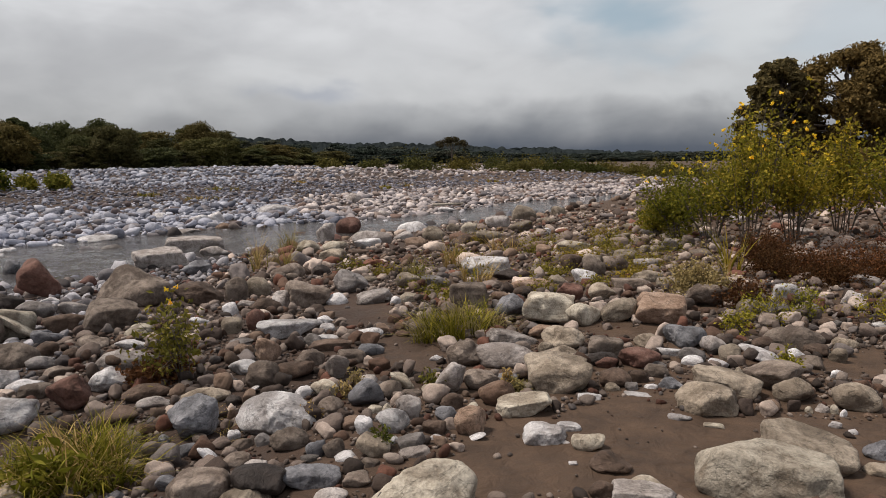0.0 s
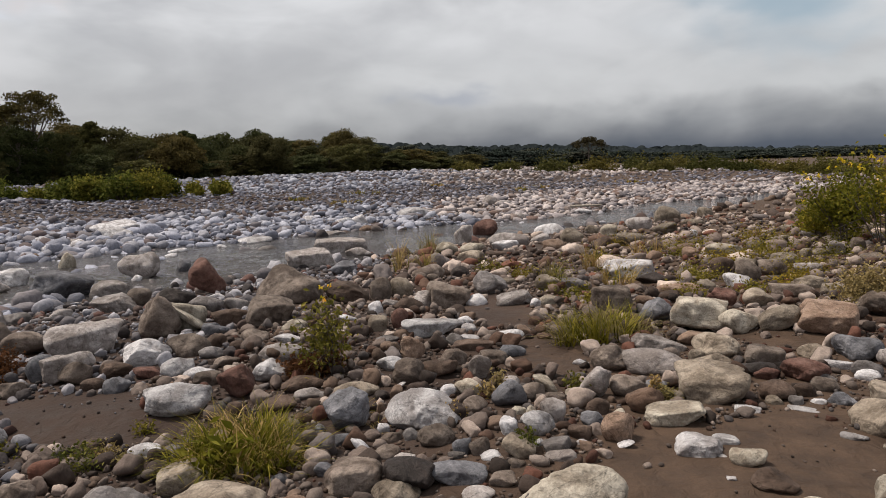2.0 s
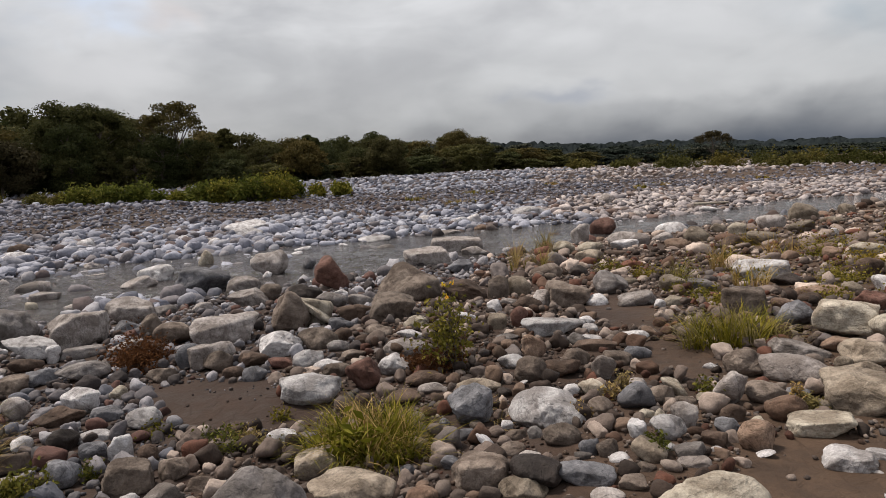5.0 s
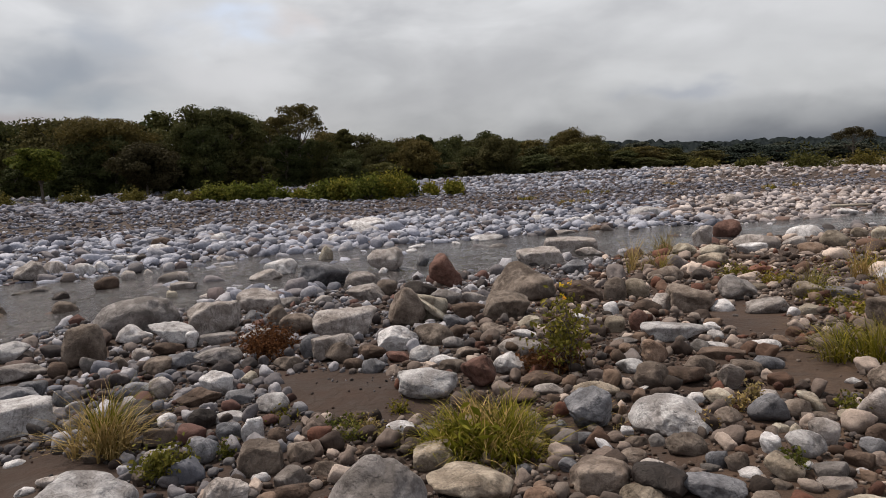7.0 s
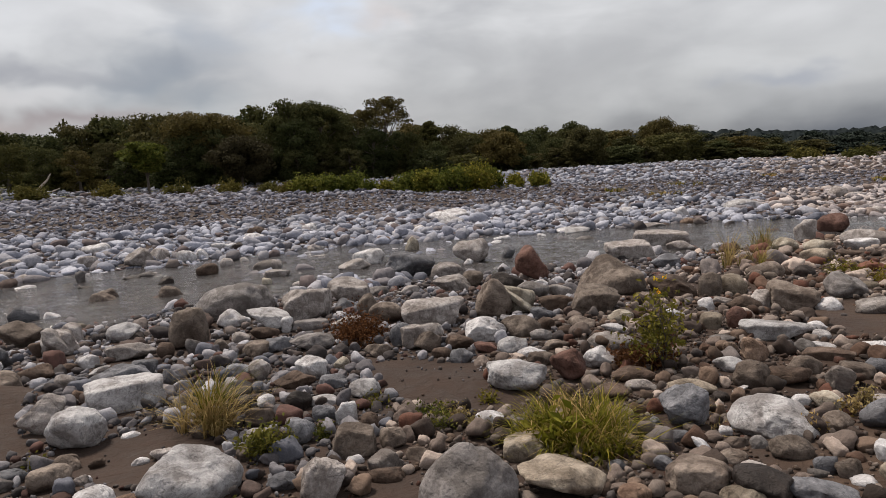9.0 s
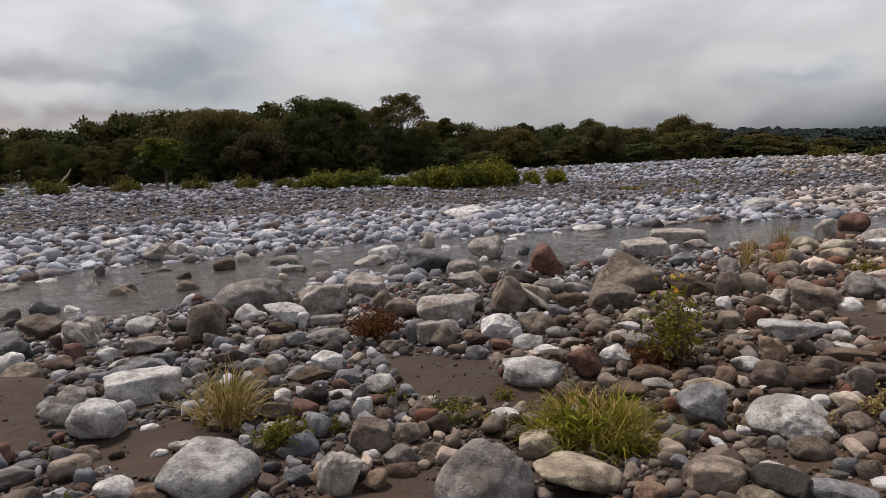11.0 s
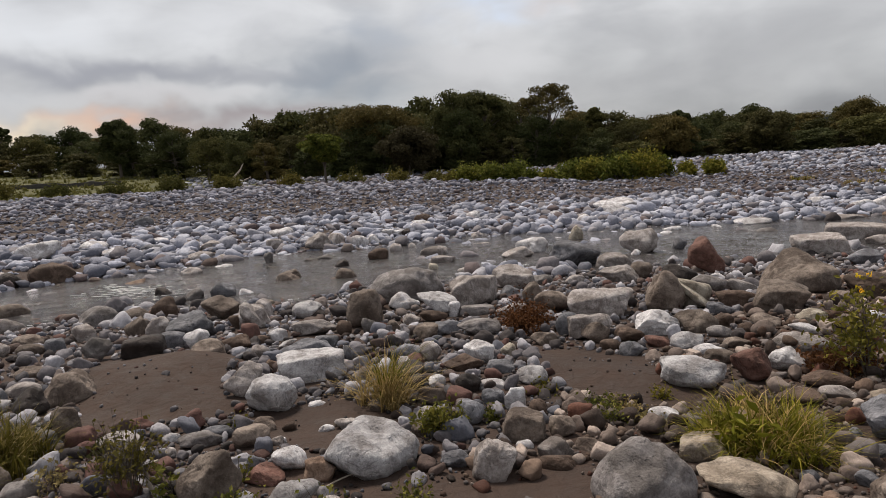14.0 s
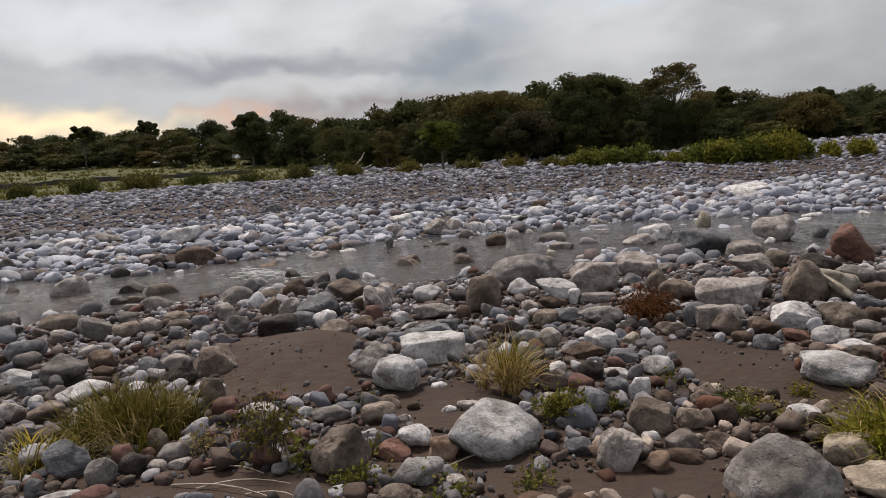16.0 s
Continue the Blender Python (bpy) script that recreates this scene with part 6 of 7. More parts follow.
for count, r0, r1, lo, hi, level in [(20000, 12, 30, 0.14, 0.6, 2), (31000, 30, 58, 0.18, 0.6, 1), (13000, 58, 110, 0.32, 0.78, 1)]:
    spots = bar_spots(count, r0, r1, lo, hi)
    far = -to_line(spots[:, 0], spots[:, 1], FAR_BANK) + 1.6 * swell(spots[:, 0], spots[:, 1], 7.0, 3)
    upper = np.degrees(np.arctan2(-spots[:, 0], spots[:, 1])) > 36 + 4 * swell(spots[:, 0], spots[:, 1], 9.0, 8)
    dim = (((far > 10.5) & (far < 22)) | (upper & (far > 9.0) & (far < 46))) & (COB.uniform(0, 1, len(far)) < 0.85)
    warm = ~dim & (np.degrees(np.arctan2(-spots[:, 0], spots[:, 1])) < 12 + 5 * swell(spots[:, 0], spots[:, 1], 9.0, 5))
    joined_stones("bar_cobbles", spots[~dim & ~warm], level, COB, BAR, "pale grey and bluish washed cobbles on the gravel bar")
    if warm.any():
        joined_stones("bar_cobbles", spots[warm], level, COB, BAR_WARM, "pinkish grey washed cobbles on the gravel bar")
    if dim.any():
        joined_stones("bar_cobbles", spots[dim], level, COB, BAR_DARK, "darker slate-grey shingle on the gravel bar")
joined_stones("river_cobbles", bar_spots(3400, 12, 34, 0.14, 0.45, True), 1, COB, COBBLE, "wet cobbles standing in the shallows")
riffle = np.stack([COB.uniform(-15.8, -7.5, 2600), COB.uniform(8.5, 20.5, 2600), 0.14 * 4.4 ** COB.uniform(0, 1, 2600) ** 1.7, COB.uniform(0.45, 0.75, 2600), COB.uniform(-0.15, 0.15, 2600)], 1)
riffle = riffle[np.abs(riffle[:, 0] + 8.0 + 0.34 * riffle[:, 1]) < 2.3 + 0.9 * swell(riffle[:, 0], riffle[:, 1], 3.2, 17)]
joined_stones("river_cobbles", riffle, 2, COB, BAR, "pale cobbles lying across a riffle in the river")
stray = np.stack([COB.uniform(-20, 4, 4200), COB.uniform(-6, 34, 4200), 0.15 * 3.4 ** COB.uniform(0, 1, 4200) ** 1.7, COB.uniform(0.5, 0.8, 4200), COB.uniform(-0.25, 0.15, 4200)], 1)
stray = stray[(to_line(stray[:, 0], stray[:, 1], NEAR_BANK) < -0.2) & (to_line(stray[:, 0], stray[:, 1], FAR_BANK) > 0.2)]
stray = stray[swell(stray[:, 0], stray[:, 1], 3.0, 9) > -0.55]
joined_stones("river_cobbles", stray, 2, COB, COBBLE, "dark wet cobbles scattered in the river")
# ---- plants ----
PLANT = np.random.default_rng(21)


def tube(points, radii, sides=6):
    """A tapered, bent round stem along points."""
    pts, out, faces = np.asarray(points, float), [], []
    for i, p in enumerate(pts):
        d = pts[min(i + 1, len(pts) - 1)] - pts[max(i - 1, 0)]
        d /= np.linalg.norm(d) + 1e-9
        a = np.cross(d, (0.31, 0.87, 0.38))
        a /= np.linalg.norm(a) + 1e-9
        b = np.cross(d, a)
        for k in range(sides):
            t = 2 * np.pi * k / sides
            out.append(p + radii[i] * (np.cos(t) * a + np.sin(t) * b))
    for i in range(len(pts) - 1):
        for k in range(sides):
            q = (k + 1) % sides
            faces.append((i * sides + k, i * sides + q, (i + 1) * sides + q, (i + 1) * sides + k))
    return np.array(out), np.array(faces)


def leaves(spots, size, rng, long=1.6, droop=0.0):
    """Four-cornered pointed leaves at spots, each turned its own way and creased along its middle."""
    n = len(spots)
    d = rng.normal(size=(n, 3))
    d[:, 2] -= droop
    d /= np.linalg.norm(d, axis=1)[:, None]
    a = np.cross(d, rng.normal(size=(n, 3)))
    a /= np.linalg.norm(a, axis=1)[:, None]
    s = size * rng.uniform(0.6, 1.35, n)[:, None]
    up = np.cross(d, a) * s * 0.16
    v = np.stack([spots - d * s * long / 2, spots + a * s / 2 + up, spots + d * s * long / 2, spots - a * s / 2 + up], 1)
    return v.reshape(-1, 3), np.arange(4 * n).reshape(-1, 4)


def facing(spots, out, size, rng, long=1.5, loose=0.55):
    """Leaves that lie roughly square to the given directions, as on the outside of a crown."""
    n = len(spots)
    nrm = out + rng.normal(0, loose, (n, 3))
    nrm /= np.linalg.norm(nrm, axis=1)[:, None]
    d = np.cross(nrm, rng.normal(size=(n, 3)))
    d /= np.linalg.norm(d, axis=1)[:, None]
    a = np.cross(nrm, d)
    s = (size * rng.uniform(0.55, 1.4, n))[:, None]
    up = nrm * s * 0.14
    v = np.stack([spots - d * s * long / 2, spots + a * s / 2 + up, spots + d * s * long / 2, spots - a * s / 2 + up], 1)
    return v.reshape(-1, 3), np.arange(4 * n).reshape(-1, 4)


def tree(name, high, wide, rng, mat, label, clumps=16, each=150, leaf=0.34, low=0.2, flat=0.0, airy=0.0, trunk=0.03, lobe=1.0):
    """A broadleaf tree: bent trunk, limbs to the boughs, and a crown of rounded boughs of leaves with gaps between."""
    base = new(name)
    limbs, spots, outs, sizes = [], [], [], []
    lean = rng.normal(0, 0.03, 2) * high
    top = high * (0.8 if not flat else 0.72)
    stem = [(0, 0, -0.3), (lean[0] * 0.3, lean[1] * 0.3, high * 0.25), (lean[0], lean[1], top * 0.75), (lean[0] * 1.3, lean[1] * 1.3, top)]
    r = high * trunk
    limbs.append(tube(stem, [r * 1.3, r, r * 0.6, r * 0.2], 8))
    for k in range(clumps):
        u = (k + rng.uniform(0, 1)) / clumps
        t = u ** 0.85
        zc = high * (low + (0.9 - low) * t)
        reach = wide / 2 * (math.sin(math.pi * min(0.98, 0.2 + 0.76 * t)) ** 0.6 if not flat else (0.3 + 0.75 * t ** 0.7 if t < 0.85 else 0.75))
        az, q = k * 2.4 + rng.uniform(-0.6, 0.6), rng.uniform(0.3, 0.85)
        c = np.array([reach * q * math.cos(az) + lean[0] * t, reach * q * math.sin(az) + lean[1] * t, zc])
        if airy > 0.5:
            q = rng.uniform(0.05, 1.0) ** 0.6
            c = np.array([wide / 2 * q * math.cos(az), wide / 2 * q * math.sin(az), high * (0.60 + 0.34 * math.sqrt(max(0.0, 1 - q * q)) * rng.uniform(0.6, 1.0) + rng.normal(0, 0.03))])
        cr = lobe * wide * rng.uniform(0.13, 0.22) * (1 - 0.5 * airy)
        n = int(each * rng.uniform(0.7, 1.3) * (1 - 0.72 * airy))
        p = rng.normal(size=(n, 3))
        p[:, 2] += 0.45
        p /= np.linalg.norm(p, axis=1)[:, None]
        deep = 1 - 0.45 * rng.uniform(0, 1, n) ** 2.2 + 0.05 * rng.normal(size=n)
        bulge = 1 + 0.22 * lattice(p * 2.1 + k * 7.7, k + 3)
        spots.append(c + p * (cr * deep * bulge)[:, None] * (1.1, 1.1, 0.45 if flat and airy < 0.5 else 0.66))
        outs.append(p + (0, 0, 0.25))
        sizes.append(np.full(n, leaf))
        if airy < 0.4:
            m = max(6, n // 5)
            g = rng.normal(0, 0.36, (m, 3)) * cr
            spots.append(c + g * (1, 1, 0.3 if flat else 0.6))
            outs.append(rng.normal(size=(m, 3)))
            sizes.append(np.full(m, leaf * 2.2))
        g = np.array([lean[0] * 0.6, lean[1] * 0.6, high * (0.22 + 0.4 * t)])
        if airy < 0.5 or k % 4 == 0:
            limbs.append(tube([g, (g + c) / 2 + rng.normal(0, 0.03 * high, 3), c], [r * 0.4, r * 0.25, r * 0.08], 5))
    part("trunk", *join(limbs), BARK, base, "grey-brown trunk and limbs")
    part("crown", *facing(np.concatenate(spots), np.concatenate(outs), np.concatenate(sizes), rng), mat, base, smooth=False)
    return tagged(base, label, "tree")


def at(az, far, z=None):
    x, y = -far * math.sin(radians(az)), far * math.cos(radians(az))
    return x, y, float(height(x, y)) if z is None else z


def wood_tree(wide, mat, label, far, **more):
    t = tree("tree", 10, wide, PLANT, mat, label, each=230 if far else 560, leaf=0.27 if far else 0.15, low=0.03, **more)
    return tagged(t, group="wood behind the bar")


WOOD = []
# third set repeats the trees with bluish haze painted into the leaves
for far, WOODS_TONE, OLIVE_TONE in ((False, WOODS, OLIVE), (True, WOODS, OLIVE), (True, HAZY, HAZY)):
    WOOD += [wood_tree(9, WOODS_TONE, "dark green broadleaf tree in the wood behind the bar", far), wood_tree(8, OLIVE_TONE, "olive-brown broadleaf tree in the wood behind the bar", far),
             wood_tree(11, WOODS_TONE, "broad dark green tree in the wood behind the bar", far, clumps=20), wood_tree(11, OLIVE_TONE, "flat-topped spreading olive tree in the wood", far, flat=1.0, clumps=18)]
SKYLINE_AZ = [-36, -16, -7, -3, 6, 11, 15.5, 18, 20, 24, 27.5, 34, 37, 40, 43, 46, 50, 56, 59, 63, 67.5, 70.5, 73.5, 76, 86, 94, 106]
SKYLINE_EL = [0.6, 0.6, 0.7, 1.0, 1.35, 1.6, 1.9, 2.4, 2.8, 2.5, 3.0, 3.0, 3.5, 3.9, 4.2, 5.1, 5.5, 5.2, 5.0, 4.6, 4.0, 4.2, 4.5, 4.2, 3.8, 3.5, 3.5]
FRONT_AZ = [-16, -5, 5, 12, 20, 30, 38, 48, 60, 70, 80, 94, 106]
FRONT_FAR = [300, 240, 190, 150, 112, 90, 78, 72, 76, 84, 100, 125, 135]


def skyline(az):
    return np.interp(az, SKYLINE_AZ, SKYLINE_EL), np.interp(az, FRONT_AZ, FRONT_FAR)


plan = []
for row, (step, push, share) in enumerate([(2.8, 1.0, 0.82), (2.8, 1.13, 1.0), (3.0, 1.3, 1.0), (2.4, 0.97, 0.5)]):
    az = -34.0 + 0.7 * row
    while az < 103:
        el, far = skyline(az)
        d = far * push * PLANT.uniform(0.97, 1.05)
        x, y, z = at(az, d)
        tall = (1.5 + d * math.tan(radians(el)) - z) * share * PLANT.uniform(0.8, 1.06)
        k = int(PLANT.choice([0, 0, 1, 2, 3], 1)[0]) if row < 3 else int(PLANT.choice([0, 1, 2], 1)[0])
        s = max(tall, 1.5) / 9.6
        w = max(s, d * radians(3.0) / 9)
        # beyond 165 m: the copies with haze in their leaf colour
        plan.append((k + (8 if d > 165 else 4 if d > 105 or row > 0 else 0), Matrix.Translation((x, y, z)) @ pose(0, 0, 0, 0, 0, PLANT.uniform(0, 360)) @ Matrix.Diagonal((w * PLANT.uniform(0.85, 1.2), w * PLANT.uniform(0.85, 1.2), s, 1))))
        az += step * PLANT.uniform(0.7, 1.3) * (80 / far) ** 0.3
last = {}
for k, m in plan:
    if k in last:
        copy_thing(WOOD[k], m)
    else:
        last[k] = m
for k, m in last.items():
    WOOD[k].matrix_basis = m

# the trees that stand out of the wood
for az, far, el, wide, mat, flat, airy, label in [(54.0, 66, 3.1, 6.0, BROWNISH, 0.0, 0.0, "rounded brownish tree before the wood"), (32.2, 82, 2.65, 6.5, OLIVE, 0.0, 0.0, "rounded olive tree before the wood"), (25.6, 94, 2.6, 6.5, OLIVE, 0.0, 0.0, "rounded olive tree before the wood"), (50.0, 74, 5.85, 7.5, WOODS, 0.0, 0.0, "tall domed dark green tree above the wood"), (47.6, 73, 5.9, 6.0, WOODS, 0.0, 0.0, "tall domed dark green tree above the wood"),
                                       (42.3, 76, 6.05, 6.2, OLIVE, 1.0, 1.0, "tall airy tree with thin crown and bare limbs"), (56.5, 76, 5.2, 11.0, OLIVE, 1.0, 0.2, "flat-topped spreading olive tree"),
                                       (61.0, 62, 3.1, 4.4, LUSH, 1.0, 0.2, "small light green umbrella-shaped tree before the wood"), (76.4, 88, 4.7, 5.0, WOODS, 0.0, 0.1, "slender tree rising above the wood"),
                                       (38.4, 86, 4.1, 3.6, WOODS, 0.0, 0.2, "rounded dark green tree above the wood"), (31.8, 98, 3.35, 4.5, WOODS, 0.0, 0.0, "rounded dark green tree above the wood"),
                                       (26.4, 110, 3.2, 6.0, WOODS, 0.0, 0.0, "rounded dark green tree above the wood"), (19.6, 120, 3.1, 8.0, OLIVE, 0.0, 0.1, "broad olive tree above the wood"),
                                       (-0.8, 150, 1.95, 7.0, BROWNISH, 0.0, 1.0, "airy grey-brown tree at the end of the bar"), (84.0, 110, 4.5, 3.0, WOODS, 1.0, 0.7, "thin tree standing against the evening sky"), (88.5, 112, 4.2, 3.2, OLIVE, 1.0, 0.7, "thin tree standing against the evening sky")]:
    x, y, z = at(az, far)
    high = (1.5 + far * math.tan(radians(el)) - z) * 1.04
    t = tree("tree", high, wide, PLANT, mat, label, clumps=16 + int(40 * airy), each=int(760 - 290 * airy * airy), leaf=0.13, low=0.45 if flat else 0.25, flat=flat, airy=airy, trunk=0.022)
    t.matrix_basis = pose(x, y, z)
    tagged(t, group="wood behind the bar")

# a wooded rise far up the valley, aerial haze painted as a bluish leaf colour
canopy = []
for row_far, lift in [(420, 0.62), (520, 0.85), (640, 1.0)]:
    az = np.arange(-36, 46, 0.035)
    el = np.interp(az, [-36, -16, -12, -8, -5, 0, 8, 14, 20, 30, 46], [0.5, 0.6, 0.85, 1.1, 1.05, 1.45, 1.6, 1.95, 2.1, 2.2, 2.2]) * lift
    spot = np.stack([az * row_far * 0.0175 / 7.0, 0 * az, 0 * az + row_far], 1)
    crowns = 0.8 * np.abs(lattice(spot, 3)) + 0.22 * np.abs(lattice(spot * 2.3, 4))
    top = 1.5 + row_far * np.tan(np.radians(el)) - 1.2 + 3.4 * crowns
    rows = []
    for k, up_to in enumerate((0.0, 0.35, 0.62, 0.82, 0.94, 1.0)):
        ruffle = 2.2 * lattice(spot * 3.1 + (0, 3.7 * k, 0), 6) * (k < 5)
        d = row_far - 9 + 14 * up_to ** 2 + ruffle
        rows.append(np.stack([-d * np.sin(np.radians(az)), d * np.cos(np.radians(az)), np.maximum(top, 1.2) * up_to], 1))
    m = len(az)
    f = np.array([(r * m + k, r * m + k + 1, (r + 1) * m + k + 1, (r + 1) * m + k) for r in range(5) for k in range(m - 1)])
    canopy.append((np.concatenate(rows), f))
tagged(part("distant_forest", *join(canopy), HAZED_FOREST), "dark forest on a far rise, tinted blue for haze", "forest", kind="stuff")
# mountain foot, its blue haze painted in by the same material
hill_az = np.radians(np.arange(-40, 70, 1.0))
hill_rows = []
for far, base, tall in [(900, 0.0, 0.0), (1400, 1.0, 0.55), (2200, 1.0, 1.0)]:
    top = base * (0.6 * np.interp(np.degrees(hill_az), [-40, -20, -12, -4, 10, 30, 70], [30, 34, 40, 58, 70, 78, 70]) + 5 * np.sin(hill_az * 37) + 3 * np.sin(hill_az * 71)) * tall
    hill_rows.append(np.stack([-far * np.sin(hill_az), far * np.cos(hill_az), top], 1))
hv = np.concatenate(hill_rows)
m = len(hill_az)
hf = np.array([(r * m + k, r * m + k + 1, (r + 1) * m + k + 1, (r + 1) * m + k) for r in range(2) for k in range(m - 1)])
tagged(part("backdrop", hv, hf, HAZED_FOREST), "dark wooded mountain foot under the cloud, tinted blue for haze", "hills", kind="structure")

# a bare palm trunk with a ragged head
palm = new("palm_stump")
part("trunk", *tube([(0, 0, -0.3), (0.1, 0, 3.5), (0.05, 0.1, 7.5)], [0.36, 0.28, 0.25], 8), PALE_BARK, palm, "tall bare grey trunk")
part("crown", *leaves(PLANT.normal(0, 1, (26, 3)) * (0.22, 0.22, 0.25) + (0, 0, 7.6), 0.28, PLANT, 2.5, 0.6), OLIVE, palm, "ragged dry frond stubs", smooth=False)
px, py, pz = at(66.3, 96)
palm.matrix_basis = pose(px, py, pz + 0.6)
tagged(palm, "dead bare palm trunk rising above the wood", "palm")

# a long low dark wall at the edge of the meadow
wall_v, wall_f = [], []
for k, az in enumerate(np.arange(76.5, 106, 0.5)):
    x, y, z = at(az, 79 + 1.5 * math.sin(az * 0.3))
    h = 0.42 + 0.07 * math.sin(az * 2.1) + 0.05 * math.sin(az * 5.3)
    ox, oy = x / 84 * 0.35, y / 84 * 0.35
    wall_v += [(x - ox, y - oy, z - 0.3), (x - ox * 0.8, y - oy * 0.8, z + h), (x + ox * 0.8, y + oy * 0.8, z + h), (x + ox, y + oy, z - 0.3)]
    if k:
        i = 4 * k
        wall_f += [(i - 4 + j, i - 4 + j + 1, i + j + 1, i + j) for j in range(3)]
tagged(part("field_wall", wall_v, wall_f, DARK_WALL), "long low dark mossy wall beyond the bar", "wall")
# ---- grass, weeds and shrubs ----
def blades(count, wide, high, rng, droop=0.5, width=0.006, spread=0.5):
    """Bent, tapered blades growing from one base, four pieces each."""
    core = rng.normal(0, 0.2, (max(3, count // 40), 2)) * wide
    foot = core[rng.integers(0, len(core), count)] + rng.normal(0, 0.045 * wide, (count, 2))
    foot = np.column_stack([foot, np.full(count, -0.02)])
    out = np.arctan2(foot[:, 1], foot[:, 0]) + rng.normal(0, 1.3, count)
    tall = high * rng.uniform(0.35, 1.05, count) * np.clip(1.15 - 0.8 * np.hypot(foot[:, 0], foot[:, 1]) / wide, 0.4, 1.1)
    reach = high * spread * rng.uniform(0.1, 1.1, count)
    side = np.stack([-np.sin(out), np.cos(out), np.zeros(count)], 1) * (width * rng.uniform(0.6, 1.4, count))[:, None]
    curl, sag = rng.normal(0, 0.22, count) * high, droop * rng.uniform(0.2, 1.9, count)
    rows = []
    for k in range(5):
        u = k / 4
        p = foot + np.stack([np.cos(out) * reach * u ** 1.8 - np.sin(out) * curl * u * u, np.sin(out) * reach * u ** 1.8 + np.cos(out) * curl * u * u, tall * (u - sag * 0.45 * u ** 3)], 1)
        half = side * (1 - u ** 1.5 * 0.93)
        rows += [p - half, p + half]
    v = np.stack(rows, 1).reshape(-1, 3)
    f = np.array([[2 * k, 2 * k + 1, 2 * k + 3, 2 * k + 2] for k in range(4)])
    return v, (f[None] + (np.arange(count) * 10)[:, None, None]).reshape(-1, 4)


def on_ground(x, y):
    return pose(x, y, float(height(x, y)))


def tuft(x, y, wide, high, label, fresh=400, dry=150, droop=0.6, width=0.0075, spread=0.75, mat=None):
    base = new("grass_tuft")
    if fresh:
        part("foliage", *blades(fresh, wide, high, PLANT, droop, width, spread), mat or GRASS, base, smooth=False)
    if dry:
        part("dry_foliage", *blades(dry, wide * 1.05, high * 0.95, PLANT, droop * 1.2, width * 0.9, spread * 1.1), STRAW, base, "straw-coloured dry blades", smooth=False)
    base.matrix_basis = on_ground(x, y)
    return tagged(base, label, "grass", "grass tufts")


def weed(x, y, wide, high, label, stems=9, each=40, leaf=0.03, mat=None, stem_mat=None, flowers=0, bloom=0.03, name="weed", group="weeds", cluster=1, fork=3, stem=0.004, bare_foot=0.0):
    """A branching weed or shrub: thin stems that fork, leaves along them, flowers near the tips."""
    base = new(name)
    mat, stem_mat = mat or FRESH, stem_mat or BARK
    wood, spots, tips = [], [], []
    for _ in range(stems):
        az, q = PLANT.uniform(0, 6.283), PLANT.uniform(0.15, 1.0)
        top = np.array([math.cos(az) * q * wide / 2, math.sin(az) * q * wide / 2, high * PLANT.uniform(0.55, 1.0) * (1 - 0.25 * q)])
        mid = top * (0.45, 0.45, 0.55) + PLANT.normal(0, 0.04 * wide, 3)
        foot = np.array([math.cos(az), math.sin(az), 0]) * 0.06 * wide
        foot[2] = -0.03
        wood.append(tube([foot, mid, top], [stem, stem * 0.75, stem * 0.3], 4))
        ends = [(mid, top)]
        for _ in range(fork):
            s = foot + (mid - foot) * PLANT.uniform(0.5, 1.0)
            e = s + (top - mid) * PLANT.uniform(0.5, 0.95) + PLANT.normal(0, 0.13 * wide, 3)
            wood.append(tube([s, (s + e) / 2 + PLANT.normal(0, 0.02 * wide, 3), e], [stem * 0.6, stem * 0.4, stem * 0.2], 4))
            ends.append((s, e))
        for s, e in ends:
            u = PLANT.uniform(0.25, 1.05, each)[:, None]
            spots.append(s + (e - s) * u + PLANT.normal(0, 0.035 * wide + leaf, (each, 3)))
            tips.append(e)
    part("stalk", *join(wood), stem_mat, base, "thin forking woody stalks")
    leafs = np.concatenate(spots)
    leafs[:, 2] = np.maximum(leafs[:, 2], 0.01)
    leafs = leafs[leafs[:, 2] > bare_foot * PLANT.uniform(0.6, 1.5, len(leafs))]
    part("foliage", *leaves(leafs, leaf, PLANT, 1.9, 0.2), mat, base, smooth=False)
    tips = sorted(tips, key=lambda p: -p[2] - 0.4 * np.hypot(p[0], p[1]))
    for p in tips[:flowers]:
        heads = p + PLANT.normal(0, bloom * 1.5, (cluster, 3)) + (0, 0, bloom)
        petals = (heads[:, None] + PLANT.normal(0, bloom * 0.35, (cluster, 9, 3))).reshape(-1, 3)
        part("flower", *leaves(petals, bloom * 0.8, PLANT, 1.5), PETAL, base, "yellow flower head", smooth=False)
    base.matrix_basis = on_ground(x, y)
    return tagged(base, label, "plant" if name == "weed" else "shrub", group)


tuft(-1.98, 3.45, 0.92, 0.40, "lush yellow-green grass tuft with drooping straw blades among stones", 1050, 480, 0.8, 0.0055, 0.7)
weed(-2.05, 3.25, 0.3, 0.2, "broad-leaved yellowish weed growing out of a grass tuft", 9, 7, 0.045, HERB)
tuft(0.15, 6.1, 0.95, 0.42, "wide yellow-green grass tuft with dry stalks on sand", 520, 420, 0.6, 0.006)
tuft(-4.34, 2.41, 0.42, 0.6, "tall straw-yellow grass clump among grey stones", 150, 330, 0.55, 0.005, 0.6)
tuft(-5.07, -0.1, 0.85, 0.48, "dense olive-green grass clump among boulders", 1300, 380, 0.6, 0.006, 0.5, OLIVE_GRASS)
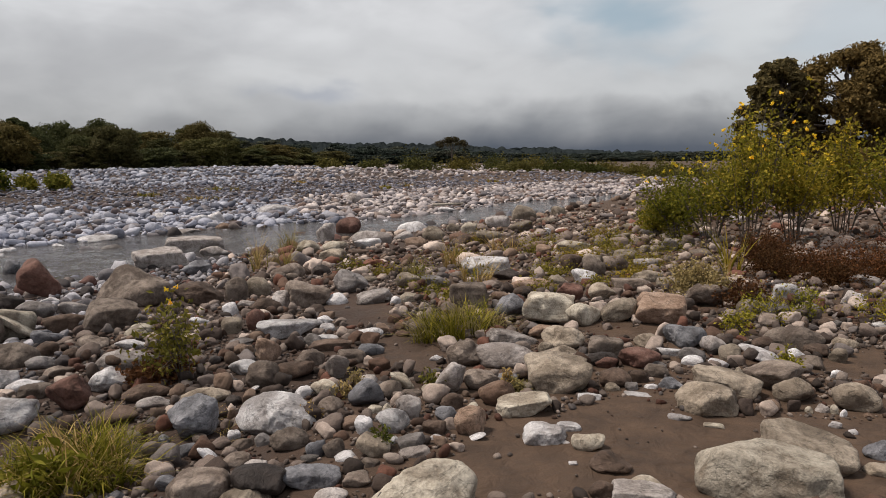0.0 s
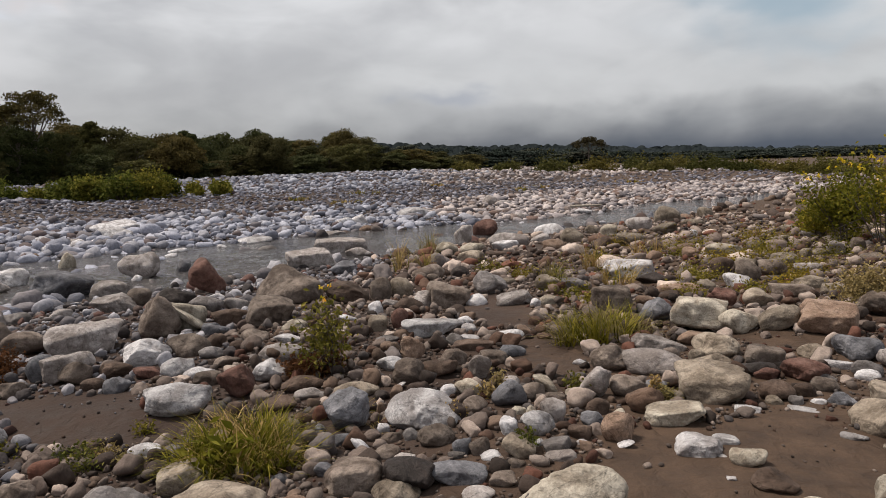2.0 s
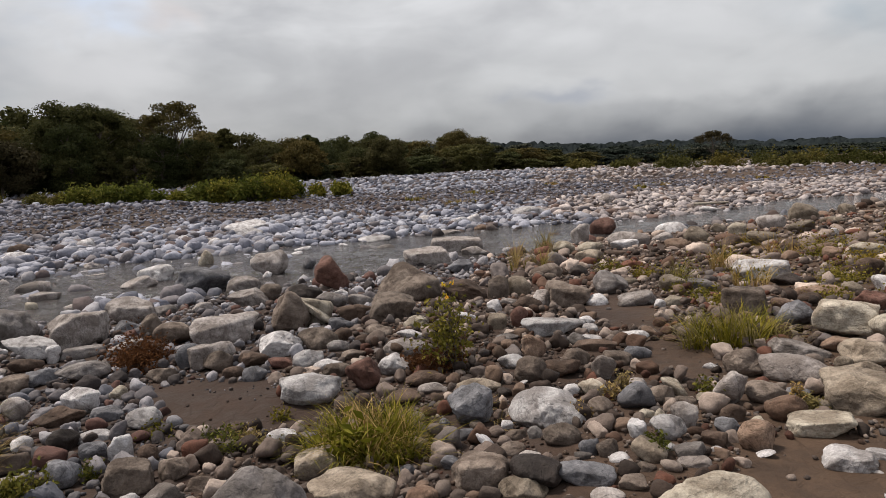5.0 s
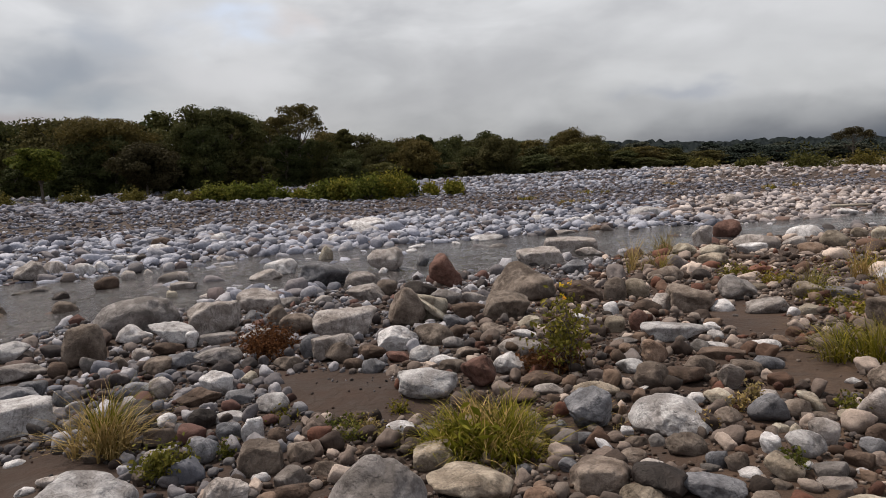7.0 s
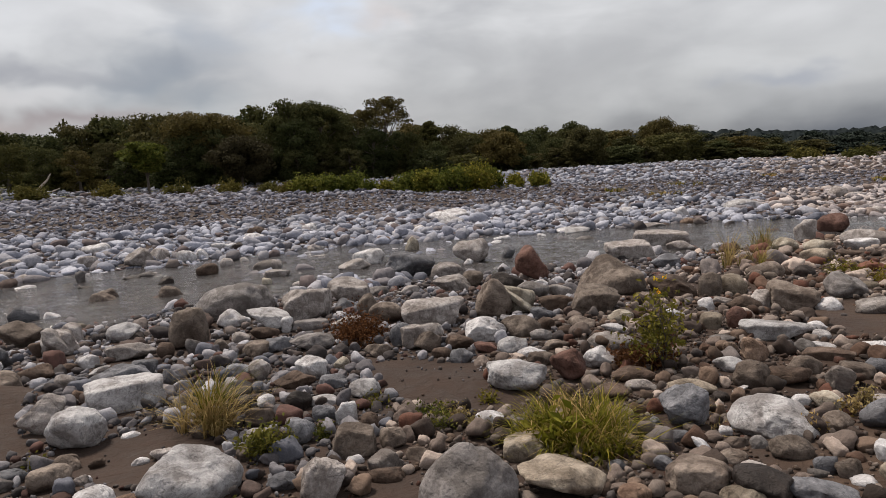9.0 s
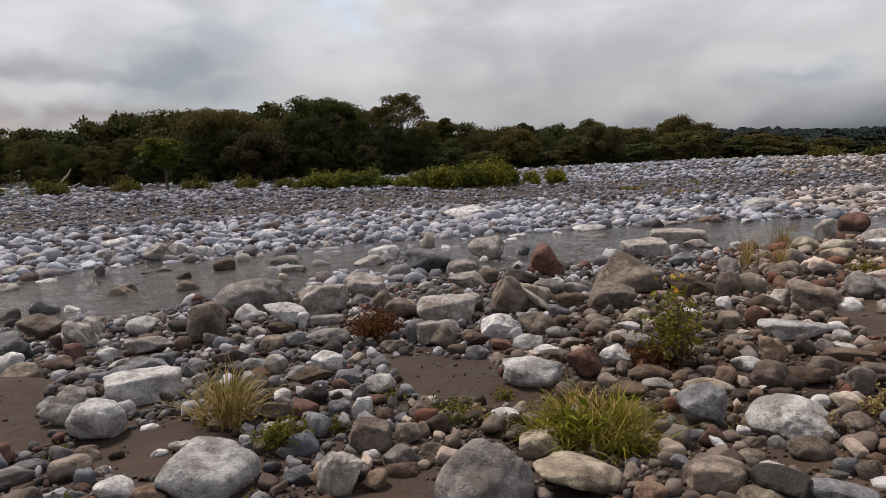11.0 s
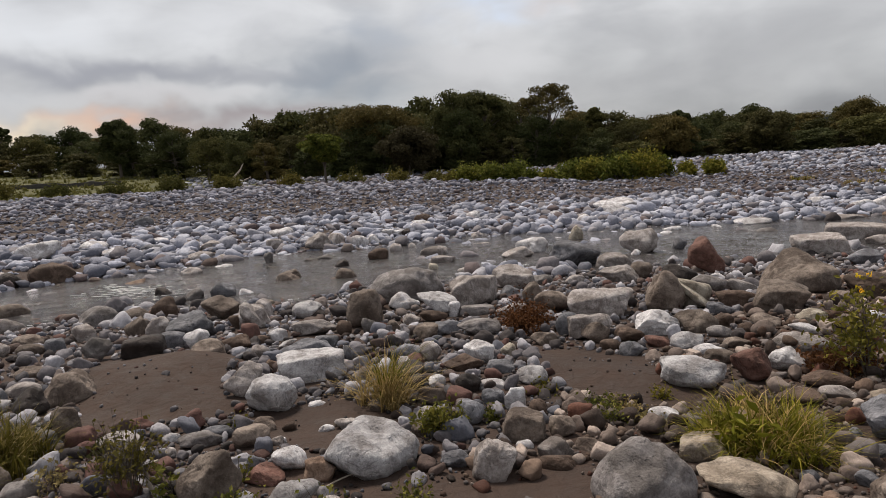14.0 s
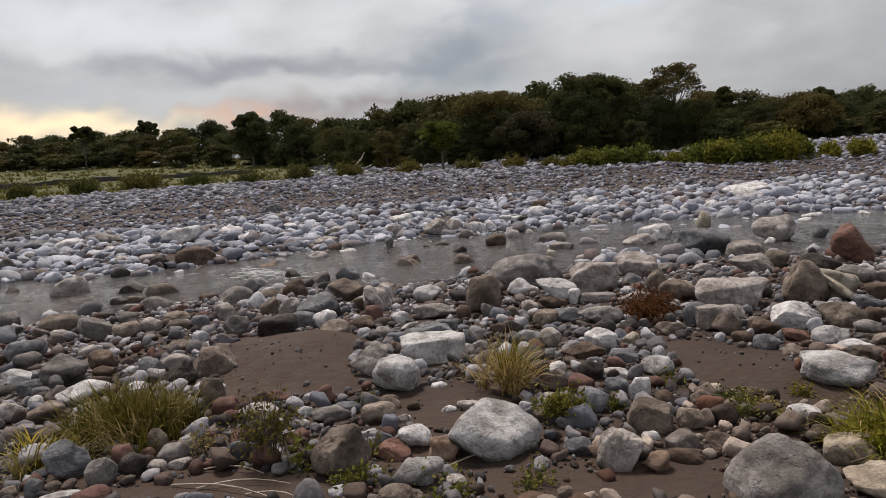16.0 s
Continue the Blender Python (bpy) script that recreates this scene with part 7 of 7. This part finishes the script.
weed(-3.94, 0.56, 0.44, 0.55, "dry brown twiggy weed with few leaves", 22, 4, 0.016, MOSS_BUSH, BARK, fork=6, stem=0.003)
weed(-3.8, 0.75, 0.35, 0.2, "small leafy green weed on brown sand", 6, 5, 0.022, FRESH)
tuft(-4.75, -0.62, 0.45, 0.32, "straw-coloured thin grass clump by a boulder", 60, 160, 0.6)
weed(-3.39, 2.23, 0.26, 0.22, "small bushy green weed between stones", 10, 22, 0.018, FRESH)
weed(-3.39, 0.86, 0.3, 0.1, "low green clover-like weed on sand", 8, 5, 0.017, FRESH)
weed(-2.98, 1.2, 0.35, 0.09, "low green creeping weed on sand", 8, 5, 0.016, FRESH)
weed(-3.65, 1.05, 0.12, 0.16, "tiny upright green seedling against a brown boulder", 3, 3, 0.018, FRESH)
weed(-5.4, 5.0, 0.8, 0.24, "low rust-brown dried weed cushion on stones", 38, 20, 0.018, RUST, RUST, fork=4, stem=0.002)
weed(-2.25, 5.15, 0.6, 0.12, "low rust-orange creeping weed under a bush", 24, 16, 0.022, RUST, RUST, stem=0.002)
weed(-2.0, 5.08, 0.78, 0.80, "slender green bush with fine leaves and yellow flowers", 10, 11, 0.027, FRESH, BARK, 4, 0.022, stem=0.005, fork=5)
weed(-0.85, 4.05, 0.16, 0.14, "small ochre weed growing between stones", 5, 14, 0.014, STRAW)
weed(0.55, 4.45, 0.2, 0.1, "small ochre weed creeping over a brown stone", 6, 12, 0.014, STRAW)
tuft(-1.55, 4.2, 0.2, 0.17, "small bright green grass sprig between boulders", 60, 10, 0.4)
tuft(-1.3, 4.0, 0.35, 0.15, "sparse straw-coloured grass stalks beside a boulder", 6, 26, 0.9, 0.004, 0.9)
for sx, sy, sh in [(-3.45, 15.2, 1.0), (-3.6, 15.6, 0.8), (-3.5, 12.5, 0.9), (-3.0, 12.6, 0.7), (0.1, 11.2, 0.75), (0.4, 9.3, 0.6), (-0.45, 9.8, 0.55), (1.1, 12.6, 0.6)]:
    tuft(sx, sy, 0.45, sh, "thin straw-coloured dry grass stalks among cobbles", 12, 70, 0.3, 0.006, 0.5)
for sx, sy, sw in [(3.1, 10.2, 1.3), (2.2, 10.9, 1.1), (2.6, 9.1, 0.8), (1.5, 9.6, 0.9), (1.2, 8.3, 0.7), (4.0, 11.6, 1.2), (-0.3, 9.0, 0.6), (0.1, 7.9, 0.5), (3.4, 12.6, 1.4), (1.7, 12.0, 1.0), (4.9, 13.6, 1.2), (-0.9, 10.6, 0.7), (0.6, 10.2, 1.0), (2.0, 13.8, 1.4), (3.6, 14.8, 1.4), (0.3, 12.4, 0.9), (2.9, 11.4, 1.1), (-1.6, 11.8, 0.8), (5.2, 15.6, 1.4), (0.9, 15.0, 1.2), (-0.1, 8.4, 0.6), (2.0, 8.6, 0.6)]:
    weed(sx, sy, sw, 0.1, "low yellow-green mossy ground plant between cobbles", int(24 * sw) + 6, 8, 0.022, MOSS, MOSS, stem=0.002, fork=2)
for sx, sy, sw, sh in [(4.3, 8.6, 0.9, 0.40), (4.9, 8.5, 1.5, 0.26), (5.6, 8.4, 1.5, 0.22), (6.3, 8.6, 1.5, 0.22), (4.6, 8.0, 1.0, 0.18), (4.5, 9.4, 0.8, 0.6), (5.6, 7.8, 1.2, 0.16)]:
    weed(sx, sy, sw, sh, "dense red-brown dried shrub thicket on the bank", 34, 24, 0.017, RUST, RUST, name="dried_shrub", group="red-brown thicket", fork=5, stem=0.005)
tuft(3.85, 8.9, 0.35, 0.8, "upright spiky yellow-green grass blades", 26, 6, 0.05, 0.016, 0.3)
for sx, sy, sw, sh in [(2.95, 5.95, 0.6, 0.35), (3.35, 6.15, 0.55, 0.4), (2.6, 5.75, 0.4, 0.2), (3.9, 5.9, 0.5, 0.45), (2.4, 4.55, 0.2, 0.25), (3.75, 4.15, 0.4, 0.35)]:
    weed(sx, sy, sw, sh, "leafy light green weed at the edge of sand", 9, 13, 0.016, HERB)
weed(2.75, 7.2, 0.75, 0.5, "grey-brown dried bushy weed among stones", 26, 22, 0.02, STRAW, BARK, fork=5, stem=0.003)
weed(3.05, 6.75, 0.6, 0.3, "brown dried low weed with pale seed heads", 20, 18, 0.02, RUST, BARK, fork=4, stem=0.003)

for sx, sy, sw, sh, tint, words in [
        (-3.12, 3.31, 0.3, 0.1, FRESH, "low green and brown weed creeping over damp sand"), (-2.88, 3.43, 0.22, 0.08, STRAW, "low green and brown weed creeping over damp sand"),
        (-0.69, 4.47, 0.12, 0.12, STRAW, "small dry weed between boulders"), (-0.09, 4.59, 0.16, 0.16, FRESH, "small leafy weed between boulders"),
        (0.46, 4.67, 0.14, 0.1, STRAW, "small dry weed between boulders"), (-0.31, 9.54, 0.7, 0.45, HERB, "loose pale green weed among cobbles"),
        (-0.37, 3.49, 0.1, 0.08, FRESH, "small leafy weed between boulders"), (-3.0, 3.37, 0.3, 0.12, FRESH, "low green and brown weed creeping over damp sand"),
        (-2.66, 3.31, 0.22, 0.06, STRAW, "low green and brown weed creeping over damp sand"), (-3.4, 2.63, 0.14, 0.1, FRESH, "small leafy weed between boulders"),
        (-3.65, 3.38, 0.3, 0.05, MOSS, "thin mossy growth on a stone"), (-0.65, 4.77, 0.12, 0.16, STRAW, "small dry weed between boulders"),
        (-0.32, 3.45, 0.14, 0.12, FRESH, "small leafy weed between boulders"), (-0.06, 4.32, 0.14, 0.12, FRESH, "small leafy weed between boulders"),
        (-4.7, 1.46, 0.2, 0.06, FRESH, "low green weed on damp sand"), (-2.89, 3.24, 0.3, 0.1, FRESH, "low green and brown weed creeping over damp sand"),
        (-3.4, 2.67, 0.14, 0.07, FRESH, "small leafy weed between boulders"), (-4.4, 0.27, 0.35, 0.2, STRAW, "straggling dry weed beside stones"),
        (-4.38, 0.53, 0.4, 0.3, OLIVE, "dry brown twiggy weed with few leaves"), (-2.87, 3.78, 0.2, 0.06, MOSS, "thin mossy growth on a stone"),
        (-3.37, 0.88, 0.3, 0.08, FRESH, "low green weed on damp sand"), (-2.81, 1.58, 0.25, 0.07, FRESH, "low green weed on damp sand")]:
    weed(sx, sy, sw, sh, words, 8, 5, 0.015, tint, BARK, fork=3, stem=0.002)

# the stand of flowering shrubs on the bank
for az, far, sw, sh, fl in [(-17.6, 15.0, 0.9, 0.8, 3), (-19.4, 14.0, 1.4, 1.55, 8), (-21.8, 13.2, 1.8, 1.95, 14), (-24.6, 12.6, 2.1, 2.75, 30), (-27.6, 13.0, 1.6, 2.3, 14), (-30.8, 14.2, 1.7, 2.25, 10), (-34.0, 14.6, 2.2, 1.9, 5),
                            (-24.0, 20.0, 2.4, 2.2, 3), (-38.0, 15.0, 2.6, 2.4, 3)]:
    weed(*at(az, far)[:2], sw, sh, "tall olive-green shrub with clusters of yellow flowers on the bank", 12, 58, 0.038, SHRUB, BARK, fl, 0.044, "flowering_shrub", "flowering shrubs on the bank", 1, 5, 0.010, 0.6 if az < -21 else 0.1)
for sx, sy in [(7.0, 17.6), (8.6, 16.9)]:
    weed(sx, sy, 0.9, 0.9, "slender dark weed with sparse leaves on the bank", 9, 12, 0.045, OLIVE, BARK, 1, 0.05, stem=0.006)
bank_trees = [(15.6, 32.0, 6.4, 4.2), (19.4, 32.5, 6.8, 7.4), (23.0, 32.0, 6.2, 6.8), (21.0, 28.0, 3.6, 5.5), (27.4, 31.0, 6.2, 7.0)]
for sx, sy, sh, sw in bank_trees:
    t = tree("tree", sh, sw, PLANT, OLIVE_DARK, "dark olive broadleaf tree with gaps in its crown", clumps=58, each=400, leaf=0.10, low=0.12, lobe=0.5, trunk=0.028)
    t.matrix_basis = on_ground(sx, sy)
    tagged(t, group="trees on the bank")

# bushes and tall herbs along the far edge of the bar
for az, far, sw, sh in [(50.6, 50, 1.6, 0.5), (49.2, 50, 2.2, 0.9), (47.3, 49, 2.4, 1.3), (45.6, 49, 2.0, 1.0), (44.0, 48, 1.6, 0.7), (42.4, 47, 1.3, 0.5), (40.6, 46, 2.2, 1.2), (38.8, 45, 2.8, 2.0), (36.8, 44, 3.0, 2.3), (34.9, 45, 2.6, 1.7), (33.4, 46, 1.8, 1.3), (31.6, 46, 1.2, 0.7), (29.5, 46, 1.6, 0.8),
                        (52, 52, 2.0, 0.6), (55, 54, 2.4, 0.6), (59, 55, 2.0, 0.5), (64, 56, 2.4, 0.8), (69, 56, 2.6, 1.1), (73, 57, 2.6, 1.0), (77, 58, 3.0, 1.0), (81, 60, 3.2, 1.0), (85, 62, 3.4, 1.0), (89, 62, 3.4, 1.1), (93, 62, 3.4, 1.0), (96, 62, 3.4, 1.0)]:
    weed(*at(az, far)[:2], sw * PLANT.uniform(0.6, 1.25), sh * PLANT.uniform(0.6, 1.15), "leafy light green bush along the edge of the bar", int(PLANT.integers(9, 26)), 38, 0.115, LUSH if az < 50 else MOSS_BUSH, BARK, name="bush", group="bushes along the bar", fork=3, stem=0.02)
for az, far, sw, sh in [(2, 84, 6, 1.4), (-1.5, 86, 6, 1.6), (-4.5, 90, 7, 1.5), (-8, 95, 7, 1.4), (-11, 98, 7, 1.2), (-14, 90, 6, 1.2), (-16, 84, 6, 1.3), (-18, 80, 6, 1.4), (-20.5, 74, 6, 1.4), (-23, 70, 6, 1.5), (-26, 66, 6, 1.5), (-30, 62, 6, 1.5), (-12.5, 88, 5, 1.0), (-9.5, 88, 5, 1.0), (-6, 84, 5, 1.0), (6, 88, 5, 1.2), (9.5, 90, 5, 1.0)]:
    weed(*at(az, far)[:2], sw * PLANT.uniform(0.6, 1.2), sh * PLANT.uniform(0.14, 0.36), "low yellowish green bush at the end of the bar", 18, 44, 0.17, MOSS_BUSH, BARK, name="bush", group="bushes along the bar", fork=3, stem=0.03)
for az, far in [(24, 40), (18, 44), (5, 46), (3, 50), (12, 52), (20, 36), (-4, 58)]:
    tuft(*at(az, far)[:2], 2.2, 0.35, "patch of thin dry grass on the gravel bar", 40, 90, 0.4, 0.03, 0.6)

# sticks and driftwood
def stick(name, points, thick, label, mat=None):
    ob = part(name, *tube(points, np.linspace(thick, thick * 0.5, len(points)), 7), mat or PALE_BARK)
    return tagged(ob, label, "wood", "driftwood")


def lying(x, y, turn, long, bend=0.05, rise=0.02):
    c, s = math.cos(radians(turn)), math.sin(radians(turn))
    rows = []
    for u in np.linspace(0, 1, 6):
        px, py = x + c * long * u - s * bend * math.sin(3.1 * u), y + s * long * u + c * bend * math.sin(3.1 * u)
        rows.append((px, py, float(height(px, py)) + 0.012 + rise * math.sin(3.1 * u)))
    return rows


gx0, gy0 = -3.92, 0.68
gz0 = float(height(gx0, gy0))
stick("bent_stick", [(gx0, gy0, gz0 - 0.02), (gx0 - 0.03, gy0 - 0.02, gz0 + 0.08), (gx0 - 0.02, gy0 - 0.03, gz0 + 0.16), (gx0 + 0.03, gy0 + 0.03, gz0 + 0.19)], 0.013, "pale bent stick standing in a dry weed")
for x, y, turn, long in [(-4.0, 0.05, 35, 0.75), (-3.85, 0.15, 60, 0.5), (-4.1, 0.2, 48, 0.4), (-3.6, 0.35, 40, 0.35), (-4.3, 0.3, 15, 0.3), (-3.3, 1.35, 70, 0.35)]:
    stick("dry_stalk", lying(x, y, turn, long, 0.04), 0.005, "thin straw-coloured dry stalk lying on sand")
bx, by, bz = at(69.6, 58)
branch = new("driftwood_branch")
part("limb", *tube([(0, 0, 0), (0.6, 0.9, 0.7), (0.9, 1.6, 1.5), (0.9, 1.9, 2.0)], [0.12, 0.1, 0.07, 0.03], 7), PALE_BARK, branch)
part("limb", *tube([(0, 0, 0.1), (0.2, 1.4, 0.35), (0.1, 2.8, 0.9)], [0.11, 0.08, 0.03], 7), PALE_BARK, branch)
branch.matrix_basis = pose(bx, by, bz)
tagged(branch, "bleached forked driftwood branch at the edge of the bar", "wood", "driftwood")
px0, py0, _ = at(-0.2, 29.0)
stick("driftwood_log", [(px0 - 0.5, py0, -0.35), (px0, py0 + 0.05, -0.33), (px0 + 0.8, py0 + 0.1, -0.3)], 0.07, "short pale log lying across stones at the water")

# the meadow beyond the bar, rough grass of many clumps
clumps = []
for _ in range(1300):
    x, y, z = at(PLANT.uniform(72, 106), PLANT.uniform(57, 122))
    v, f = blades(26, 1.3, PLANT.uniform(0.25, 0.6), PLANT, 0.5, 0.035, 0.6)
    clumps.append((v + (x, y, z), f))
tagged(part("meadow_grass", *join(clumps), MEADOW, smooth=False), "rough yellow-green meadow grass beyond the bar", "grass", kind="stuff")

# white water where the river breaks over stones
flecks = []
for x0, y0, x1, y1, count in [(-15.9, 3.1, -14.0, 3.6, 110), (-12.6, 1.2, -11.1, 2.4, 120), (-9.9, 5.6, -9.3, 6.2, 14), (-10.2, 9.8, -8.2, 9.7, 46)]:
    for _ in range(count):
        u = PLANT.uniform(0, 1)
        x, y = x0 + (x1 - x0) * u + PLANT.normal(0, 0.3), y0 + (y1 - y0) * u + PLANT.normal(0, 0.3)
        v = BALLS[1][0] * (PLANT.uniform(0.04, 0.2), PLANT.uniform(0.006, 0.022), 0.008)
        c, s = math.cos(0.9 + PLANT.normal(0, 0.35)), math.sin(0.9 + PLANT.normal(0, 0.35))
        flecks.append((np.stack([x + v[:, 0] * c - v[:, 1] * s, y + v[:, 0] * s + v[:, 1] * c, WATER + 0.004 + v[:, 2]], 1), BALLS[1][1]))
tagged(part("river_foam", *join(flecks), FOAM), "white foam flecks where the river breaks over stones", "foam", kind="stuff")
